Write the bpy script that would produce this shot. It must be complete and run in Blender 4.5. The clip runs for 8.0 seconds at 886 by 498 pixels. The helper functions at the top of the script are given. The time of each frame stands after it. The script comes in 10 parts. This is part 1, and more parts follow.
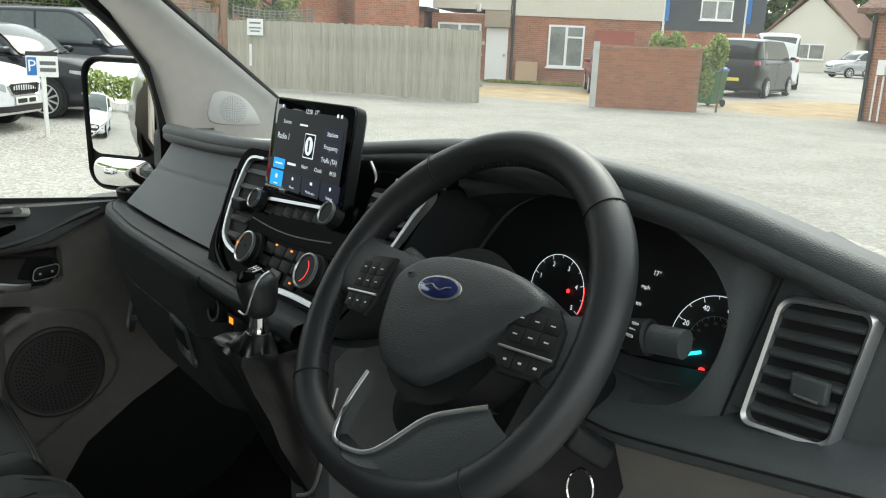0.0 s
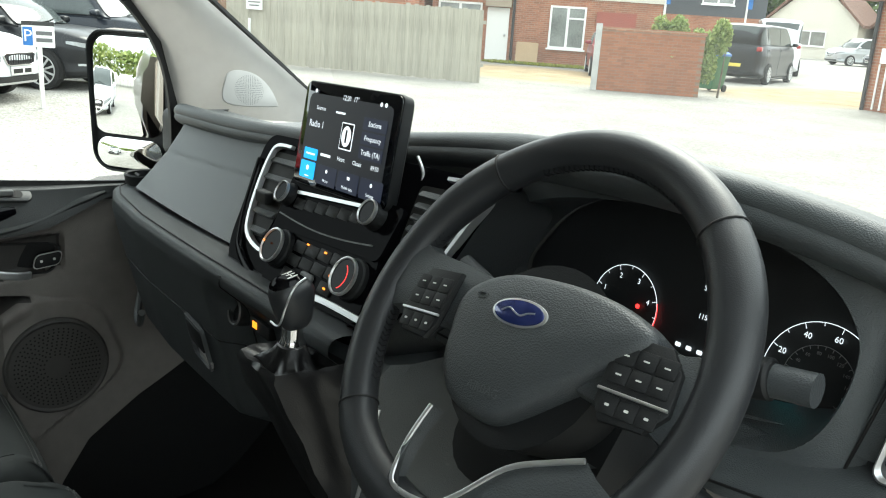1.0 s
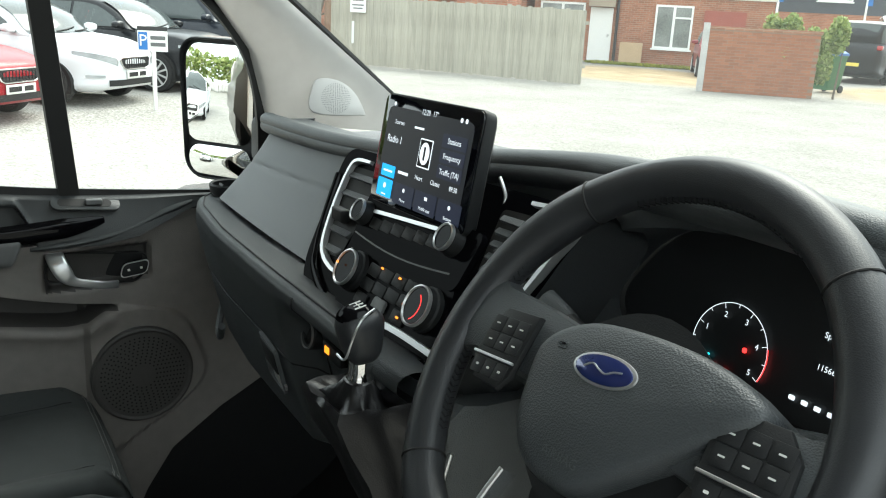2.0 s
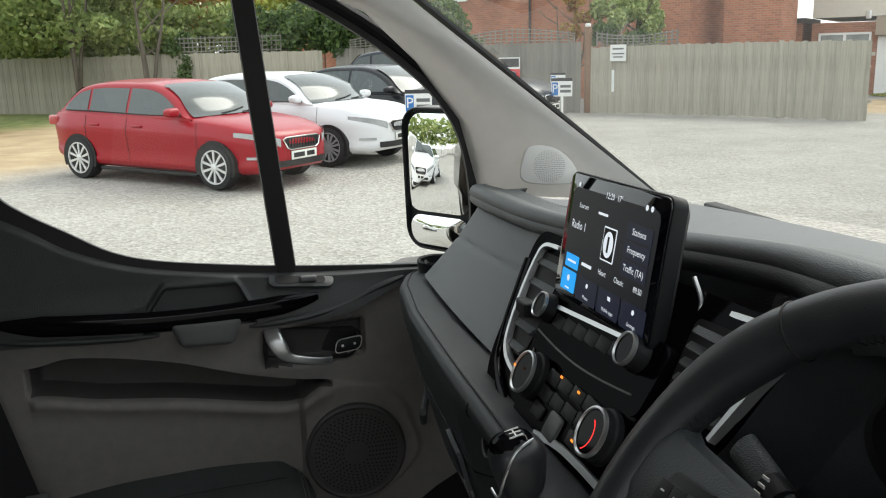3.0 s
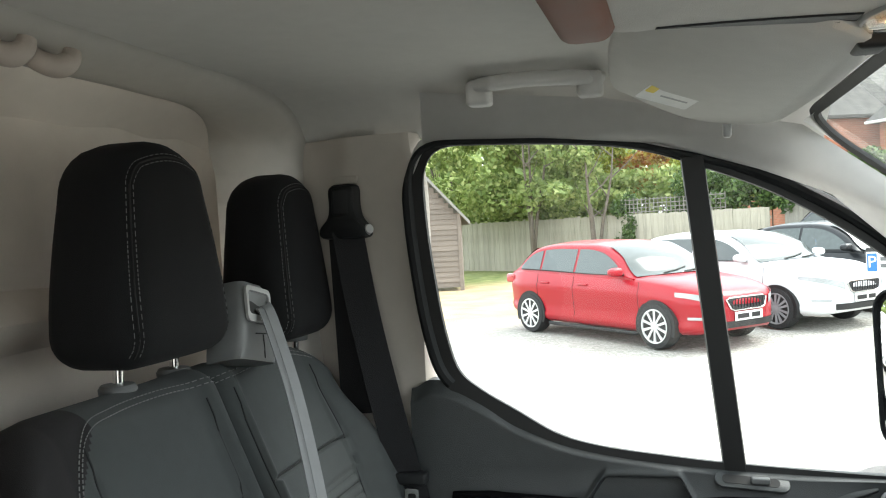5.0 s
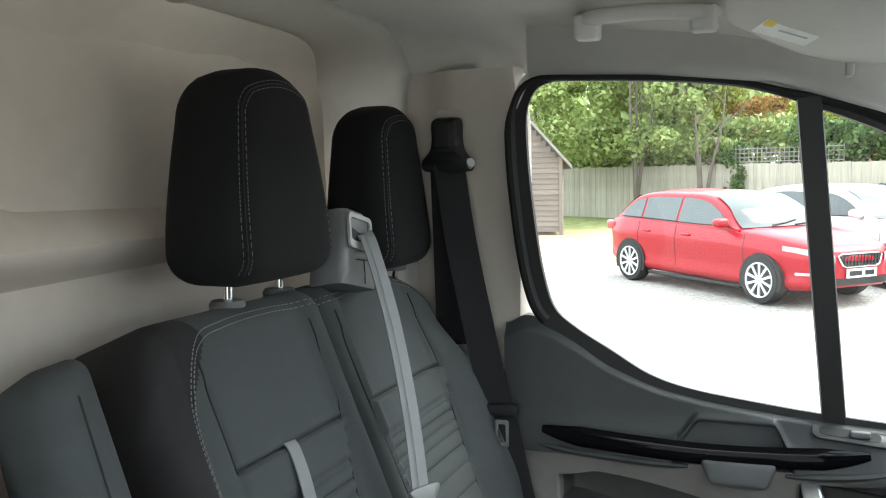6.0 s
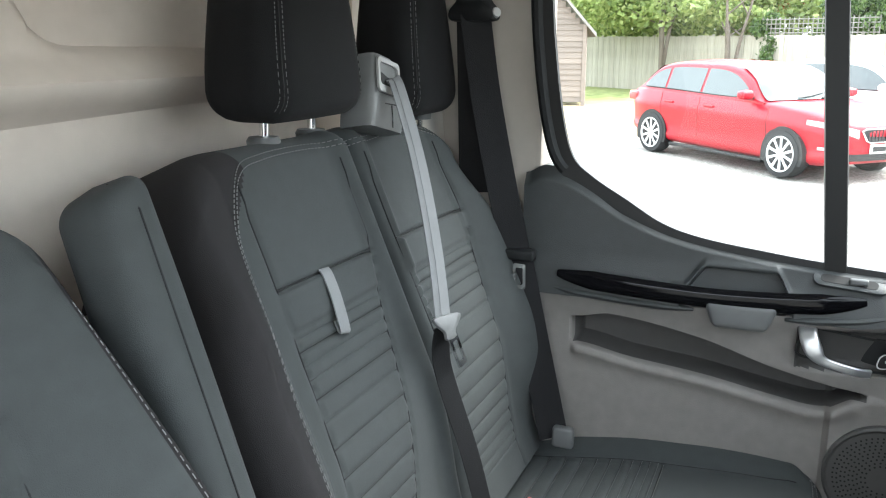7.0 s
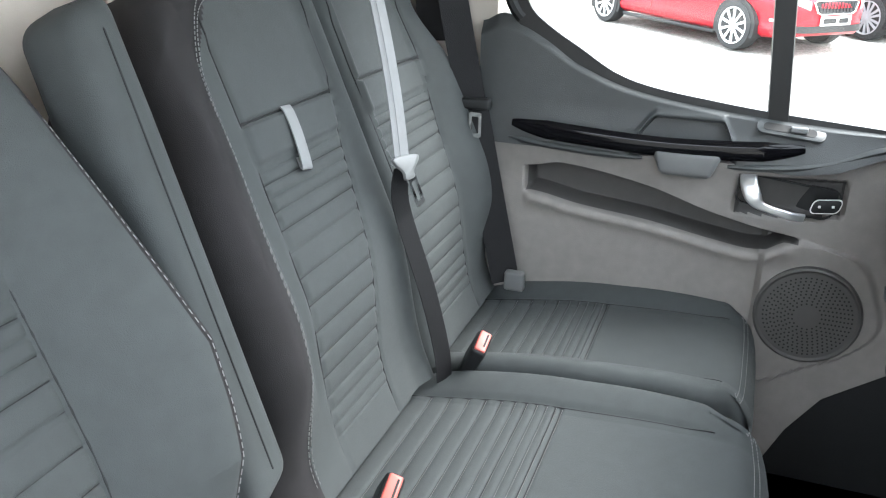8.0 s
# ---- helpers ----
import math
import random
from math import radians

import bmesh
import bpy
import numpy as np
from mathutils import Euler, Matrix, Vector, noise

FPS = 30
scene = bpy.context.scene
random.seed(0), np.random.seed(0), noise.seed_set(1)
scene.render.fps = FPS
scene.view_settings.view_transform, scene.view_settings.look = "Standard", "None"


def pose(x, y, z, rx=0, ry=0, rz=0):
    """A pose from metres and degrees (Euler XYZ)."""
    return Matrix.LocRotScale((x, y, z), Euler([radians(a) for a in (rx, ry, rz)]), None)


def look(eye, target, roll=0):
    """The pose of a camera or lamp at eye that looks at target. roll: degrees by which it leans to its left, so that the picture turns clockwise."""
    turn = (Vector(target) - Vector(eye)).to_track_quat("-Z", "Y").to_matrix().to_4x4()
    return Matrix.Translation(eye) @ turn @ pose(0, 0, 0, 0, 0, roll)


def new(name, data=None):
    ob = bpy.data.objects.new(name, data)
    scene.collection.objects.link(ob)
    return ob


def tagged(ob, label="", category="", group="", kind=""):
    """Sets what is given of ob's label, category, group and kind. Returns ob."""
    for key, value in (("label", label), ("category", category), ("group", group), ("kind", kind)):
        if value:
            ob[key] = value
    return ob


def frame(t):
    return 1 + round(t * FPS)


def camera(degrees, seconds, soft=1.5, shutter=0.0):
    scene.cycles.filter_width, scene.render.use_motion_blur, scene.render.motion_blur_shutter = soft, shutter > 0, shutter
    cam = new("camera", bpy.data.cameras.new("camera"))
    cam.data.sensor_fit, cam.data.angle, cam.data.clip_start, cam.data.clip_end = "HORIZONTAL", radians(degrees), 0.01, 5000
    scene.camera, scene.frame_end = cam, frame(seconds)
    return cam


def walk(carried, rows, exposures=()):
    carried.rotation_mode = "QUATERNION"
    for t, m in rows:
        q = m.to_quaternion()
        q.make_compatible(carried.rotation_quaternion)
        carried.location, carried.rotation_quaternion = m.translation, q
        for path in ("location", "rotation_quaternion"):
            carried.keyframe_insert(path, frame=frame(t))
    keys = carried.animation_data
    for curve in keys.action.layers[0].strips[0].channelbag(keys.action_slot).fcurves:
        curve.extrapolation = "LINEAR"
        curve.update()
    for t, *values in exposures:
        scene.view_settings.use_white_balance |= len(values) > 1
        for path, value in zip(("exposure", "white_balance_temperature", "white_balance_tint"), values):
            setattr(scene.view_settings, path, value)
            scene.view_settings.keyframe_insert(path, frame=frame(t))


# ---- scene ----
cam = camera(54.7, 8.0, 1.1)
PATH = [
    (0, (0.92, -0.305, 1.673), (-0.618, 0.878, 1.188), 2.5),
    (0.5, (0.867, -0.29, 1.676), (-0.659, 0.898, 1.162), 3.0),
    (1, (0.803, -0.293, 1.672), (-0.716, 0.895, 1.142), 3.8),
    (1.2, (0.789, -0.294, 1.67), (-0.724, 0.899, 1.133), 4.2),
    (2.3, (0.723, -0.189, 1.686), (-1.014, 0.663, 1.178), 1.5),
    (2.5, (0.7, -0.155, 1.691), (-1.098, 0.583, 1.217), 0.2),
    (3, (0.666, -0.11, 1.698), (-1.233, 0.336, 1.258), -1.4),
    (3.5, (0.65, -0.097, 1.711), (-1.329, 0.07, 1.472), -2.3),
    (4, (0.639, -0.1, 1.739), (-1.358, -0.127, 1.627), -3.1),
    (4.2, (0.641, -0.102, 1.737), (-1.353, -0.239, 1.67), -3.0),
    (4.5, (0.63, -0.114, 1.749), (-1.343, -0.44, 1.701), -3.0),
    (5, (0.622, -0.121, 1.744), (-1.307, -0.646, 1.7), -2.9),
    (5.2, (0.621, -0.121, 1.747), (-1.289, -0.71, 1.689), -2.4),
    (6.3, (0.649, -0.115, 1.724), (-1.179, -0.890, 1.487), -0.64),
    (6.5, (0.666, -0.108, 1.720), (-1.152, -0.887, 1.420), -0.62),
    (7, (0.697, -0.103, 1.701), (-1.090, -0.868, 1.233), 0.11),
    (7.5, (0.721, -0.097, 1.684), (-1.033, -0.826, 1.057), 0.40),
    (8, (0.748, -0.095, 1.666), (-1.001, -0.717, 0.920), 1.42),
]
EXPOSURES = [(0.0, 0.98, 6550, 1), (1.0, 1.50, 6450, -1), (2.5, 1.20, 6400, 0), (3.0, 0.74, 6600, 5), (3.5, 1.10, 6600, 4), (5.0, 1.95, 6350, 3), (6.5, 2.40, 6150, 4), (8.0, 3.30, 6100, 7)]
walk(cam, [(t, look(eye, target, roll)) for t, eye, target, roll in PATH], EXPOSURES)

# ---- world, sun and exposure ----
world = bpy.data.worlds.new("sky")
scene.world = world
world.use_nodes = True
wn, wl = world.node_tree.nodes, world.node_tree.links
sky = wn.new("ShaderNodeTexSky")
sky.sky_type, sky.sun_disc = "NISHITA", False
sky.sun_elevation, sky.sun_rotation = radians(48), radians(328)
sky.air_density, sky.dust_density, sky.ozone_density = 1.0, 4.0, 1.0
cloud = wn.new("ShaderNodeMix")
cloud.data_type = "RGBA"
cloud.inputs["Factor"].default_value = 0.72
wl.new(sky.outputs["Color"], cloud.inputs["A"])
cloud.inputs["B"].default_value = (9.5, 9.7, 10.0, 1)
wl.new(cloud.outputs["Result"], wn["Background"].inputs["Color"])
wn["Background"].inputs["Strength"].default_value = 0.142
sun = new("sun", bpy.data.lights.new("sun", "SUN"))
sun.data.energy, sun.data.angle, sun.data.color = 1.15, radians(35), (1.0, 0.97, 0.93)
sun.rotation_euler = (radians(42), 0, radians(211))

# ---- small toolbox ----
ORI = {}


def thing(name, at, label, category, group="", kind=""):
    ob = new(name)
    ob.empty_display_size = 0.05
    ob.location = at
    ORI[ob.name] = Vector(at)
    return tagged(ob, label, category, group, kind)


def finish(bm, name, material, smooth=35):
    me = bpy.data.meshes.new(name)
    bm.to_mesh(me)
    bm.free()
    me.materials.append(material)
    if smooth:
        me.polygons.foreach_set("use_smooth", [True] * len(me.polygons))
        me.set_sharp_from_angle(angle=radians(smooth))
    return me


def part(name, bm, material, parent=None, label="", smooth=35, recalc=True):
    """One mesh object from a bmesh in world coordinates, under a thing or a part."""
    if recalc:
        bmesh.ops.recalc_face_normals(bm, faces=bm.faces)
    o = ORI[parent.name] if parent else Vector((0, 0, 0))
    if o.length:
        bmesh.ops.translate(bm, vec=-o, verts=bm.verts)
    ob = new(name, finish(bm, name, material, smooth))
    ob.parent = parent
    ORI[ob.name] = o
    if label:
        tagged(ob, label)
    return ob


def solo(name, bm, material, label, category, kind="", group="", smooth=35, recalc=True):
    return tagged(part(name, bm, material, None, "", smooth, recalc), label, category, group, kind)


def box(bm, c, s, bevel=0.0, seg=2, rot=None):
    m = Matrix.Translation(c) @ (rot.to_4x4() if rot else Matrix()) @ Matrix.Diagonal((s[0], s[1], s[2], 1))
    r = bmesh.ops.create_cube(bm, size=1.0, matrix=m)
    if bevel:
        es = list({e for v in r["verts"] for e in v.link_edges})
        bmesh.ops.bevel(bm, geom=es, offset=bevel, segments=seg, profile=0.5, affect="EDGES")


def frame_of(d):
    d = Vector(d).normalized()
    a = Vector((0, 0, 1)) if abs(d.z) < 0.9 else Vector((1, 0, 0))
    u = d.cross(a).normalized()
    return u, d.cross(u).normalized()


def loft(bm, rings, closed=True, caps=True):
    vs = [[bm.verts.new(p) for p in ring] for ring in rings]
    n = len(vs[0])
    for a, b in zip(vs, vs[1:]):
        for i in range(n if closed else n - 1):
            j = (i + 1) % n
            bm.faces.new((a[i], a[j], b[j], b[i]))
    if caps and closed:
        bm.faces.new(vs[0][::-1])
        bm.faces.new(vs[-1])
    return vs


def cyl(bm, p0, p1, r0, r1=None, seg=24, caps=True):
    p0, p1 = Vector(p0), Vector(p1)
    u, v = frame_of(p1 - p0)
    r1 = r0 if r1 is None else r1
    ang = [2 * math.pi * i / seg for i in range(seg)]
    loft(bm, [[p + (u * math.cos(a) + v * math.sin(a)) * r for a in ang] for p, r in ((p0, r0), (p1, r1))], True, caps)


def lathe(bm, o, axis, prof, seg=28, caps=True):
    """prof: rows of (radius, distance along the axis)."""
    o, axis = Vector(o), Vector(axis).normalized()
    u, v = frame_of(axis)
    ang = [2 * math.pi * i / seg for i in range(seg)]
    loft(bm, [[o + axis * h + (u * math.cos(a) + v * math.sin(a)) * max(r, 1e-4) for a in ang] for r, h in prof], True, caps)


def smooth_path(pts, n=8, closed=False):
    """Catmull-Rom through the points."""
    p = [Vector(q) for q in pts]
    k = len(p)
    out = []
    for i in range(k if closed else k - 1):
        a = p[(i - 1) % k] if closed or i else p[0]
        b, c = p[i], p[(i + 1) % k]
        d = p[(i + 2) % k] if closed or i + 2 < k else p[-1]
        for j in range(n):
            t = j / n
            out.append(0.5 * (2 * b + (c - a) * t + (2 * a - 5 * b + 4 * c - d) * t * t + (3 * b - 3 * c + d - a) * t ** 3))
    if not closed:
        out.append(p[-1])
    return out


def sweep(bm, pts, profile, up=(0, 0, 1), closed=False, scale=None):
    """A profile of (side, up) pairs carried along the points."""
    pts = [Vector(p) for p in pts]
    n, up = len(pts), Vector(up)
    rings = []
    for i, p in enumerate(pts):
        a = pts[(i - 1) % n] if closed or i else pts[0]
        b = pts[(i + 1) % n] if closed or i < n - 1 else pts[-1]
        d = (b - a).normalized()
        s = d.cross(up)
        s = s.normalized() if s.length > 1e-6 else frame_of(d)[0]
        w = s.cross(d).normalized()
        k = scale[i] if scale else 1.0
        rings.append([p + s * (x * k) + w * (y * k) for x, y in profile])
    if closed:
        rings.append(rings[0])
        loft(bm, rings, True, False)
        bmesh.ops.remove_doubles(bm, verts=bm.verts, dist=1e-6)
    else:
        loft(bm, rings)


def circle(r, n=10, ry=None):
    return [(r * math.cos(2 * math.pi * i / n), (ry or r) * math.sin(2 * math.pi * i / n)) for i in range(n)]


def tube(bm, pts, r, n=10, closed=False, scale=None, up=(0, 0, 1)):
    sweep(bm, pts, circle(r, n), up, closed, scale)


def rrect(w, h, r, n=5):
    """Outline of a rounded rectangle, counter-clockwise."""
    out = []
    for cx, cy, a0 in ((w / 2 - r, h / 2 - r, 0), (-w / 2 + r, h / 2 - r, 90), (-w / 2 + r, -h / 2 + r, 180), (w / 2 - r, -h / 2 + r, 270)):
        for i in range(n + 1):
            a = radians(a0 + 90 * i / n)
            out.append((cx + r * math.cos(a), cy + r * math.sin(a)))
    return out


def plate(bm, m, outline, depth, bevel=0.0):
    """A flat outline in the matrix' xy plane, thickened by depth along its z, with a softened front edge."""
    cx = sum(p[0] for p in outline) / len(outline)
    cy = sum(p[1] for p in outline) / len(outline)

    def shrink(p, b):
        dx, dy = p[0] - cx, p[1] - cy
        l = max(math.hypot(dx, dy), 1e-6)
        return (p[0] - dx / l * b, p[1] - dy / l * b)
    rows = [(0, 0), (depth - bevel, 0), (depth - bevel * 0.3, bevel * 0.3), (depth, bevel)] if bevel else [(0, 0), (depth, 0)]
    loft(bm, [[m @ Vector((*shrink(p, b), z)) for p in outline] for z, b in rows])


def ring_plate(bm, m, outer, inner, depth):
    """A flat frame between two outlines with as many points each."""
    n = len(outer)
    a = [[bm.verts.new(m @ Vector((x, y, z))) for x, y in o] for o, z in ((outer, 0), (outer, depth), (inner, depth), (inner, 0))]
    for r, s in zip(a, a[1:] + a[:1]):
        for i in range(n):
            j = (i + 1) % n
            bm.faces.new((r[i], r[j], s[j], s[i]))


def sheet(bm, fn, us, vs):
    g = [[bm.verts.new(fn(u, v)) for v in vs] for u in us]
    for a, b in zip(g, g[1:]):
        for i in range(len(vs) - 1):
            bm.faces.new((a[i], b[i], b[i + 1], a[i + 1]))
    return g


def slab(bm, fn, us, vs, back):
    """A cushion-like solid: the sheet fn(u, v), closed behind along the vector back."""
    g = sheet(bm, fn, us, vs)
    rim = [r[0] for r in g] + g[-1][1:] + [r[-1] for r in g[::-1]][1:] + g[0][::-1][1:-1]
    bk = [bm.verts.new(v.co + Vector(back)) for v in rim]
    n = len(rim)
    for i in range(n):
        j = (i + 1) % n
        bm.faces.new((rim[i], rim[j], bk[j], bk[i]))
    bm.faces.new(bk)


def rbox(bm, c, h, r, n=8, deform=None, rot=None):
    """A rounded block with half sizes h and edge radius r; deform works on its own coordinates."""
    cache = {}

    def vert(q):
        key = tuple(round(a, 6) for a in q)
        if key not in cache:
            core = Vector([max(-(h[i] - r), min(h[i] - r, q[i])) for i in range(3)])
            d = Vector(q) - core
            p = core + d.normalized() * r if d.length > 1e-9 else core
            if deform:
                p = deform(p)
            if rot:
                p = rot @ p
            cache[key] = bm.verts.new(Vector(c) + p)
        return cache[key]

    def steps(k):
        e = [-h[k] + r * (1 - math.cos(radians(90 * i / 4))) for i in range(4)] + list(np.linspace(-h[k] + r, h[k] - r, n)) + [h[k] - r * (1 - math.cos(radians(90 * i / 4))) for i in range(3, -1, -1)]
        return [float(x) for x in e]
    st = [steps(k) for k in range(3)]
    for k in range(3):
        i, j = (k + 1) % 3, (k + 2) % 3
        for side in (-1, 1):
            for a0, a1 in zip(st[i], st[i][1:]):
                for b0, b1 in zip(st[j], st[j][1:]):
                    q = []
                    for a, b in ((a0, b0), (a1, b0), (a1, b1), (a0, b1)):
                        p = [0, 0, 0]
                        p[k], p[i], p[j] = side * h[k], a, b
                        q.append(vert(p))
                    if len(set(q)) == 4:
                        try:
                            bm.faces.new(q if side > 0 else q[::-1])
                        except ValueError:
                            pass


def ease(a, b, x):
    t = max(0.0, min(1.0, (x - a) / (b - a)))
    return t * t * (3 - 2 * t)


def lerp(xs, ys, x):
    return float(np.interp(x, xs, ys))


def curve_at(xs, ys, x):
    """Smooth interpolation through a short table."""
    if x <= xs[0]:
        return ys[0]
    if x >= xs[-1]:
        return ys[-1]
    i = max(k for k in range(len(xs) - 1) if xs[k] <= x)
    t = (x - xs[i]) / (xs[i + 1] - xs[i])

    def slope(k):
        if k == 0 or k == len(xs) - 1:
            return 0.0 if k == 0 else (ys[k] - ys[k - 1]) / (xs[k] - xs[k - 1]) * 0.5
        return (ys[k + 1] - ys[k - 1]) / (xs[k + 1] - xs[k - 1])
    h = xs[i + 1] - xs[i]
    return (2 * t ** 3 - 3 * t * t + 1) * ys[i] + (t ** 3 - 2 * t * t + t) * h * slope(i) + (3 * t * t - 2 * t ** 3) * ys[i + 1] + (t ** 3 - t * t) * h * slope(i + 1)


def words(name, text, size, m, material, parent, align="CENTER"):
    """Lettering in the matrix' xy plane, in the built-in font, as a mesh."""
    cu = bpy.data.curves.new(name, "FONT")
    cu.body, cu.size, cu.align_x, cu.align_y = text, size, align, "CENTER"
    cu.resolution_u = 2
    tmp = bpy.data.objects.new(name, cu)
    me = bpy.data.meshes.new_from_object(tmp)
    bpy.data.objects.remove(tmp)
    bpy.data.curves.remove(cu)
    me.transform(Matrix.Translation(-ORI[parent.name]) @ m)
    me.materials.clear()
    me.materials.append(material)
    ob = new(name, me)
    ob.parent = parent
    ORI[ob.name] = ORI[parent.name]
    return ob


def basis(o, x, y):
    """A matrix at o whose x and y axes point along x and (nearly) y."""
    x = Vector(x).normalized()
    z = x.cross(Vector(y)).normalized()
    y = z.cross(x)
    return Matrix.Translation(o) @ Matrix((x, y, z)).transposed().to_4x4()


# ---- materials ----
def mat(name, base, rough=0.5, metal=0.0, var=0.12, big=3.0, grain=0.0, grain_size=0.0012, wear=0.05, coat=0.0, spec=0.5, voronoi=False, sheen=0.0, per_object=0.0):
    m = bpy.data.materials.new(name)
    m.use_nodes = True
    nt = m.node_tree
    N, L = nt.nodes, nt.links
    b = N["Principled BSDF"]
    b.inputs["Roughness"].default_value, b.inputs["Metallic"].default_value = rough, metal
    b.inputs["Specular IOR Level"].default_value, b.inputs["Coat Weight"].default_value = spec, coat
    b.inputs["Coat Roughness"].default_value = 0.04
    b.inputs["Sheen Weight"].default_value = sheen
    co = N.new("ShaderNodeTexCoord").outputs["Object"]
    n1, n2 = N.new("ShaderNodeTexNoise"), N.new("ShaderNodeTexNoise")
    for n, s, d in ((n1, big, 3), (n2, big * 14, 4)):
        n.inputs["Scale"].default_value, n.inputs["Detail"].default_value = s, d
        L.new(co, n.inputs["Vector"])
    add = N.new("ShaderNodeMath")
    L.new(n1.outputs["Fac"], add.inputs[0])
    L.new(n2.outputs["Fac"], add.inputs[1])
    src = add.outputs[0]
    if per_object:
        info, mul, ad2 = N.new("ShaderNodeObjectInfo"), N.new("ShaderNodeMath"), N.new("ShaderNodeMath")
        mul.operation = "MULTIPLY_ADD"
        L.new(info.outputs["Random"], mul.inputs[0])
        mul.inputs[1].default_value, mul.inputs[2].default_value = per_object * 2, -per_object
        L.new(src, ad2.inputs[0])
        L.new(mul.outputs[0], ad2.inputs[1])
        src = ad2.outputs[0]
    rng = N.new("ShaderNodeMapRange")
    rng.inputs["From Min"].default_value, rng.inputs["From Max"].default_value = 0.6, 1.4
    rng.inputs["To Min"].default_value, rng.inputs["To Max"].default_value = 1 - var, 1 + var
    rng.clamp = False
    L.new(src, rng.inputs["Value"])
    mul = N.new("ShaderNodeVectorMath")
    mul.operation = "SCALE"
    mul.inputs[0].default_value = base[:3]
    L.new(rng.outputs[0], mul.inputs["Scale"])
    L.new(mul.outputs[0], b.inputs["Base Color"])
    rr = N.new("ShaderNodeMapRange")
    rr.inputs["To Min"].default_value, rr.inputs["To Max"].default_value = max(0.02, rough - wear), min(1, rough + wear)
    L.new(n2.outputs["Fac"], rr.inputs["Value"])
    L.new(rr.outputs[0], b.inputs["Roughness"])
    if grain:
        if voronoi:
            t = N.new("ShaderNodeTexVoronoi")
            out = t.outputs["Distance"]
        else:
            t = N.new("ShaderNodeTexNoise")
            t.inputs["Detail"].default_value = 2
            out = t.outputs["Fac"]
        t.inputs["Scale"].default_value = 1 / grain_size
        L.new(co, t.inputs["Vector"])
        bp = N.new("ShaderNodeBump")
        bp.inputs["Strength"].default_value, bp.inputs["Distance"].default_value = grain, grain_size
        L.new(out, bp.inputs["Height"])
        L.new(bp.outputs["Normal"], b.inputs["Normal"])
    return m


def glow(name, colour, strength):
    m = bpy.data.materials.new(name)
    m.use_nodes = True
    b = m.node_tree.nodes["Principled BSDF"]
    b.inputs["Base Color"].default_value = (*[c * 0.3 for c in colour], 1)
    b.inputs["Emission Color"].default_value, b.inputs["Emission Strength"].default_value = (*colour, 1), strength
    return m


def pane_material(name, tint, gloss=0.05, rough=0.0, edge=0.7, veil=0.0):
    """Thin glass: light passes straight through it, and it mirrors more at a slant."""
    m = bpy.data.materials.new(name)
    m.use_nodes = True
    N, L = m.node_tree.nodes, m.node_tree.links
    N.remove(N["Principled BSDF"])
    tr, gl, mx, fr = N.new("ShaderNodeBsdfTransparent"), N.new("ShaderNodeBsdfGlossy"), N.new("ShaderNodeMixShader"), N.new("ShaderNodeLayerWeight")
    pw, ma = N.new("ShaderNodeMath"), N.new("ShaderNodeMath")
    pw.operation, ma.operation = "POWER", "MULTIPLY_ADD"
    pw.inputs[1].default_value, ma.inputs[1].default_value, ma.inputs[2].default_value = 5.0, edge, gloss
    tr.inputs["Color"].default_value = (*tint, 1)
    gl.inputs["Roughness"].default_value = rough
    L.new(fr.outputs["Facing"], pw.inputs[0])
    L.new(pw.outputs[0], ma.inputs[0])
    L.new(ma.outputs[0], mx.inputs[0])
    L.new(tr.outputs[0], mx.inputs[1])
    L.new(gl.outputs[0], mx.inputs[2])
    out = mx.outputs[0]
    if veil:
        # a thin uneven pale film that stands in for glare on the glass
        di, dx, no, rr = N.new("ShaderNodeBsdfTranslucent"), N.new("ShaderNodeMixShader"), N.new("ShaderNodeTexNoise"), N.new("ShaderNodeMapRange")
        di.inputs["Color"].default_value = (0.8, 0.8, 0.78, 1)
        no.inputs["Scale"].default_value, no.inputs["Detail"].default_value = 3.0, 6
        rr.inputs["To Min"].default_value, rr.inputs["To Max"].default_value = veil * 0.5, veil * 1.5
        L.new(no.outputs["Fac"], rr.inputs["Value"])
        L.new(rr.outputs[0], dx.inputs[0])
        L.new(out, dx.inputs[1])
        L.new(di.outputs[0], dx.inputs[2])
        out = dx.outputs[0]
    L.new(out, N["Material Output"].inputs["Surface"])
    return m


def lacquer(name, base, gloss, rough):
    """Black lacquer: a dark body with an even thin gloss."""
    m = bpy.data.materials.new(name)
    m.use_nodes = True
    N, L = m.node_tree.nodes, m.node_tree.links
    N.remove(N["Principled BSDF"])
    di, gl, mx, no, rr = N.new("ShaderNodeBsdfDiffuse"), N.new("ShaderNodeBsdfGlossy"), N.new("ShaderNodeMixShader"), N.new("ShaderNodeTexNoise"), N.new("ShaderNodeMapRange")
    no.inputs["Scale"].default_value = 60
    rr.inputs["To Min"].default_value, rr.inputs["To Max"].default_value = rough * 0.7, rough * 1.5
    L.new(no.outputs["Fac"], rr.inputs["Value"])
    L.new(rr.outputs[0], gl.inputs["Roughness"])
    di.inputs["Color"].default_value = (*base, 1)
    mx.inputs[0].default_value = gloss
    L.new(di.outputs[0], mx.inputs[1])
    L.new(gl.outputs[0], mx.inputs[2])
    L.new(mx.outputs[0], N["Material Output"].inputs["Surface"])
    return m


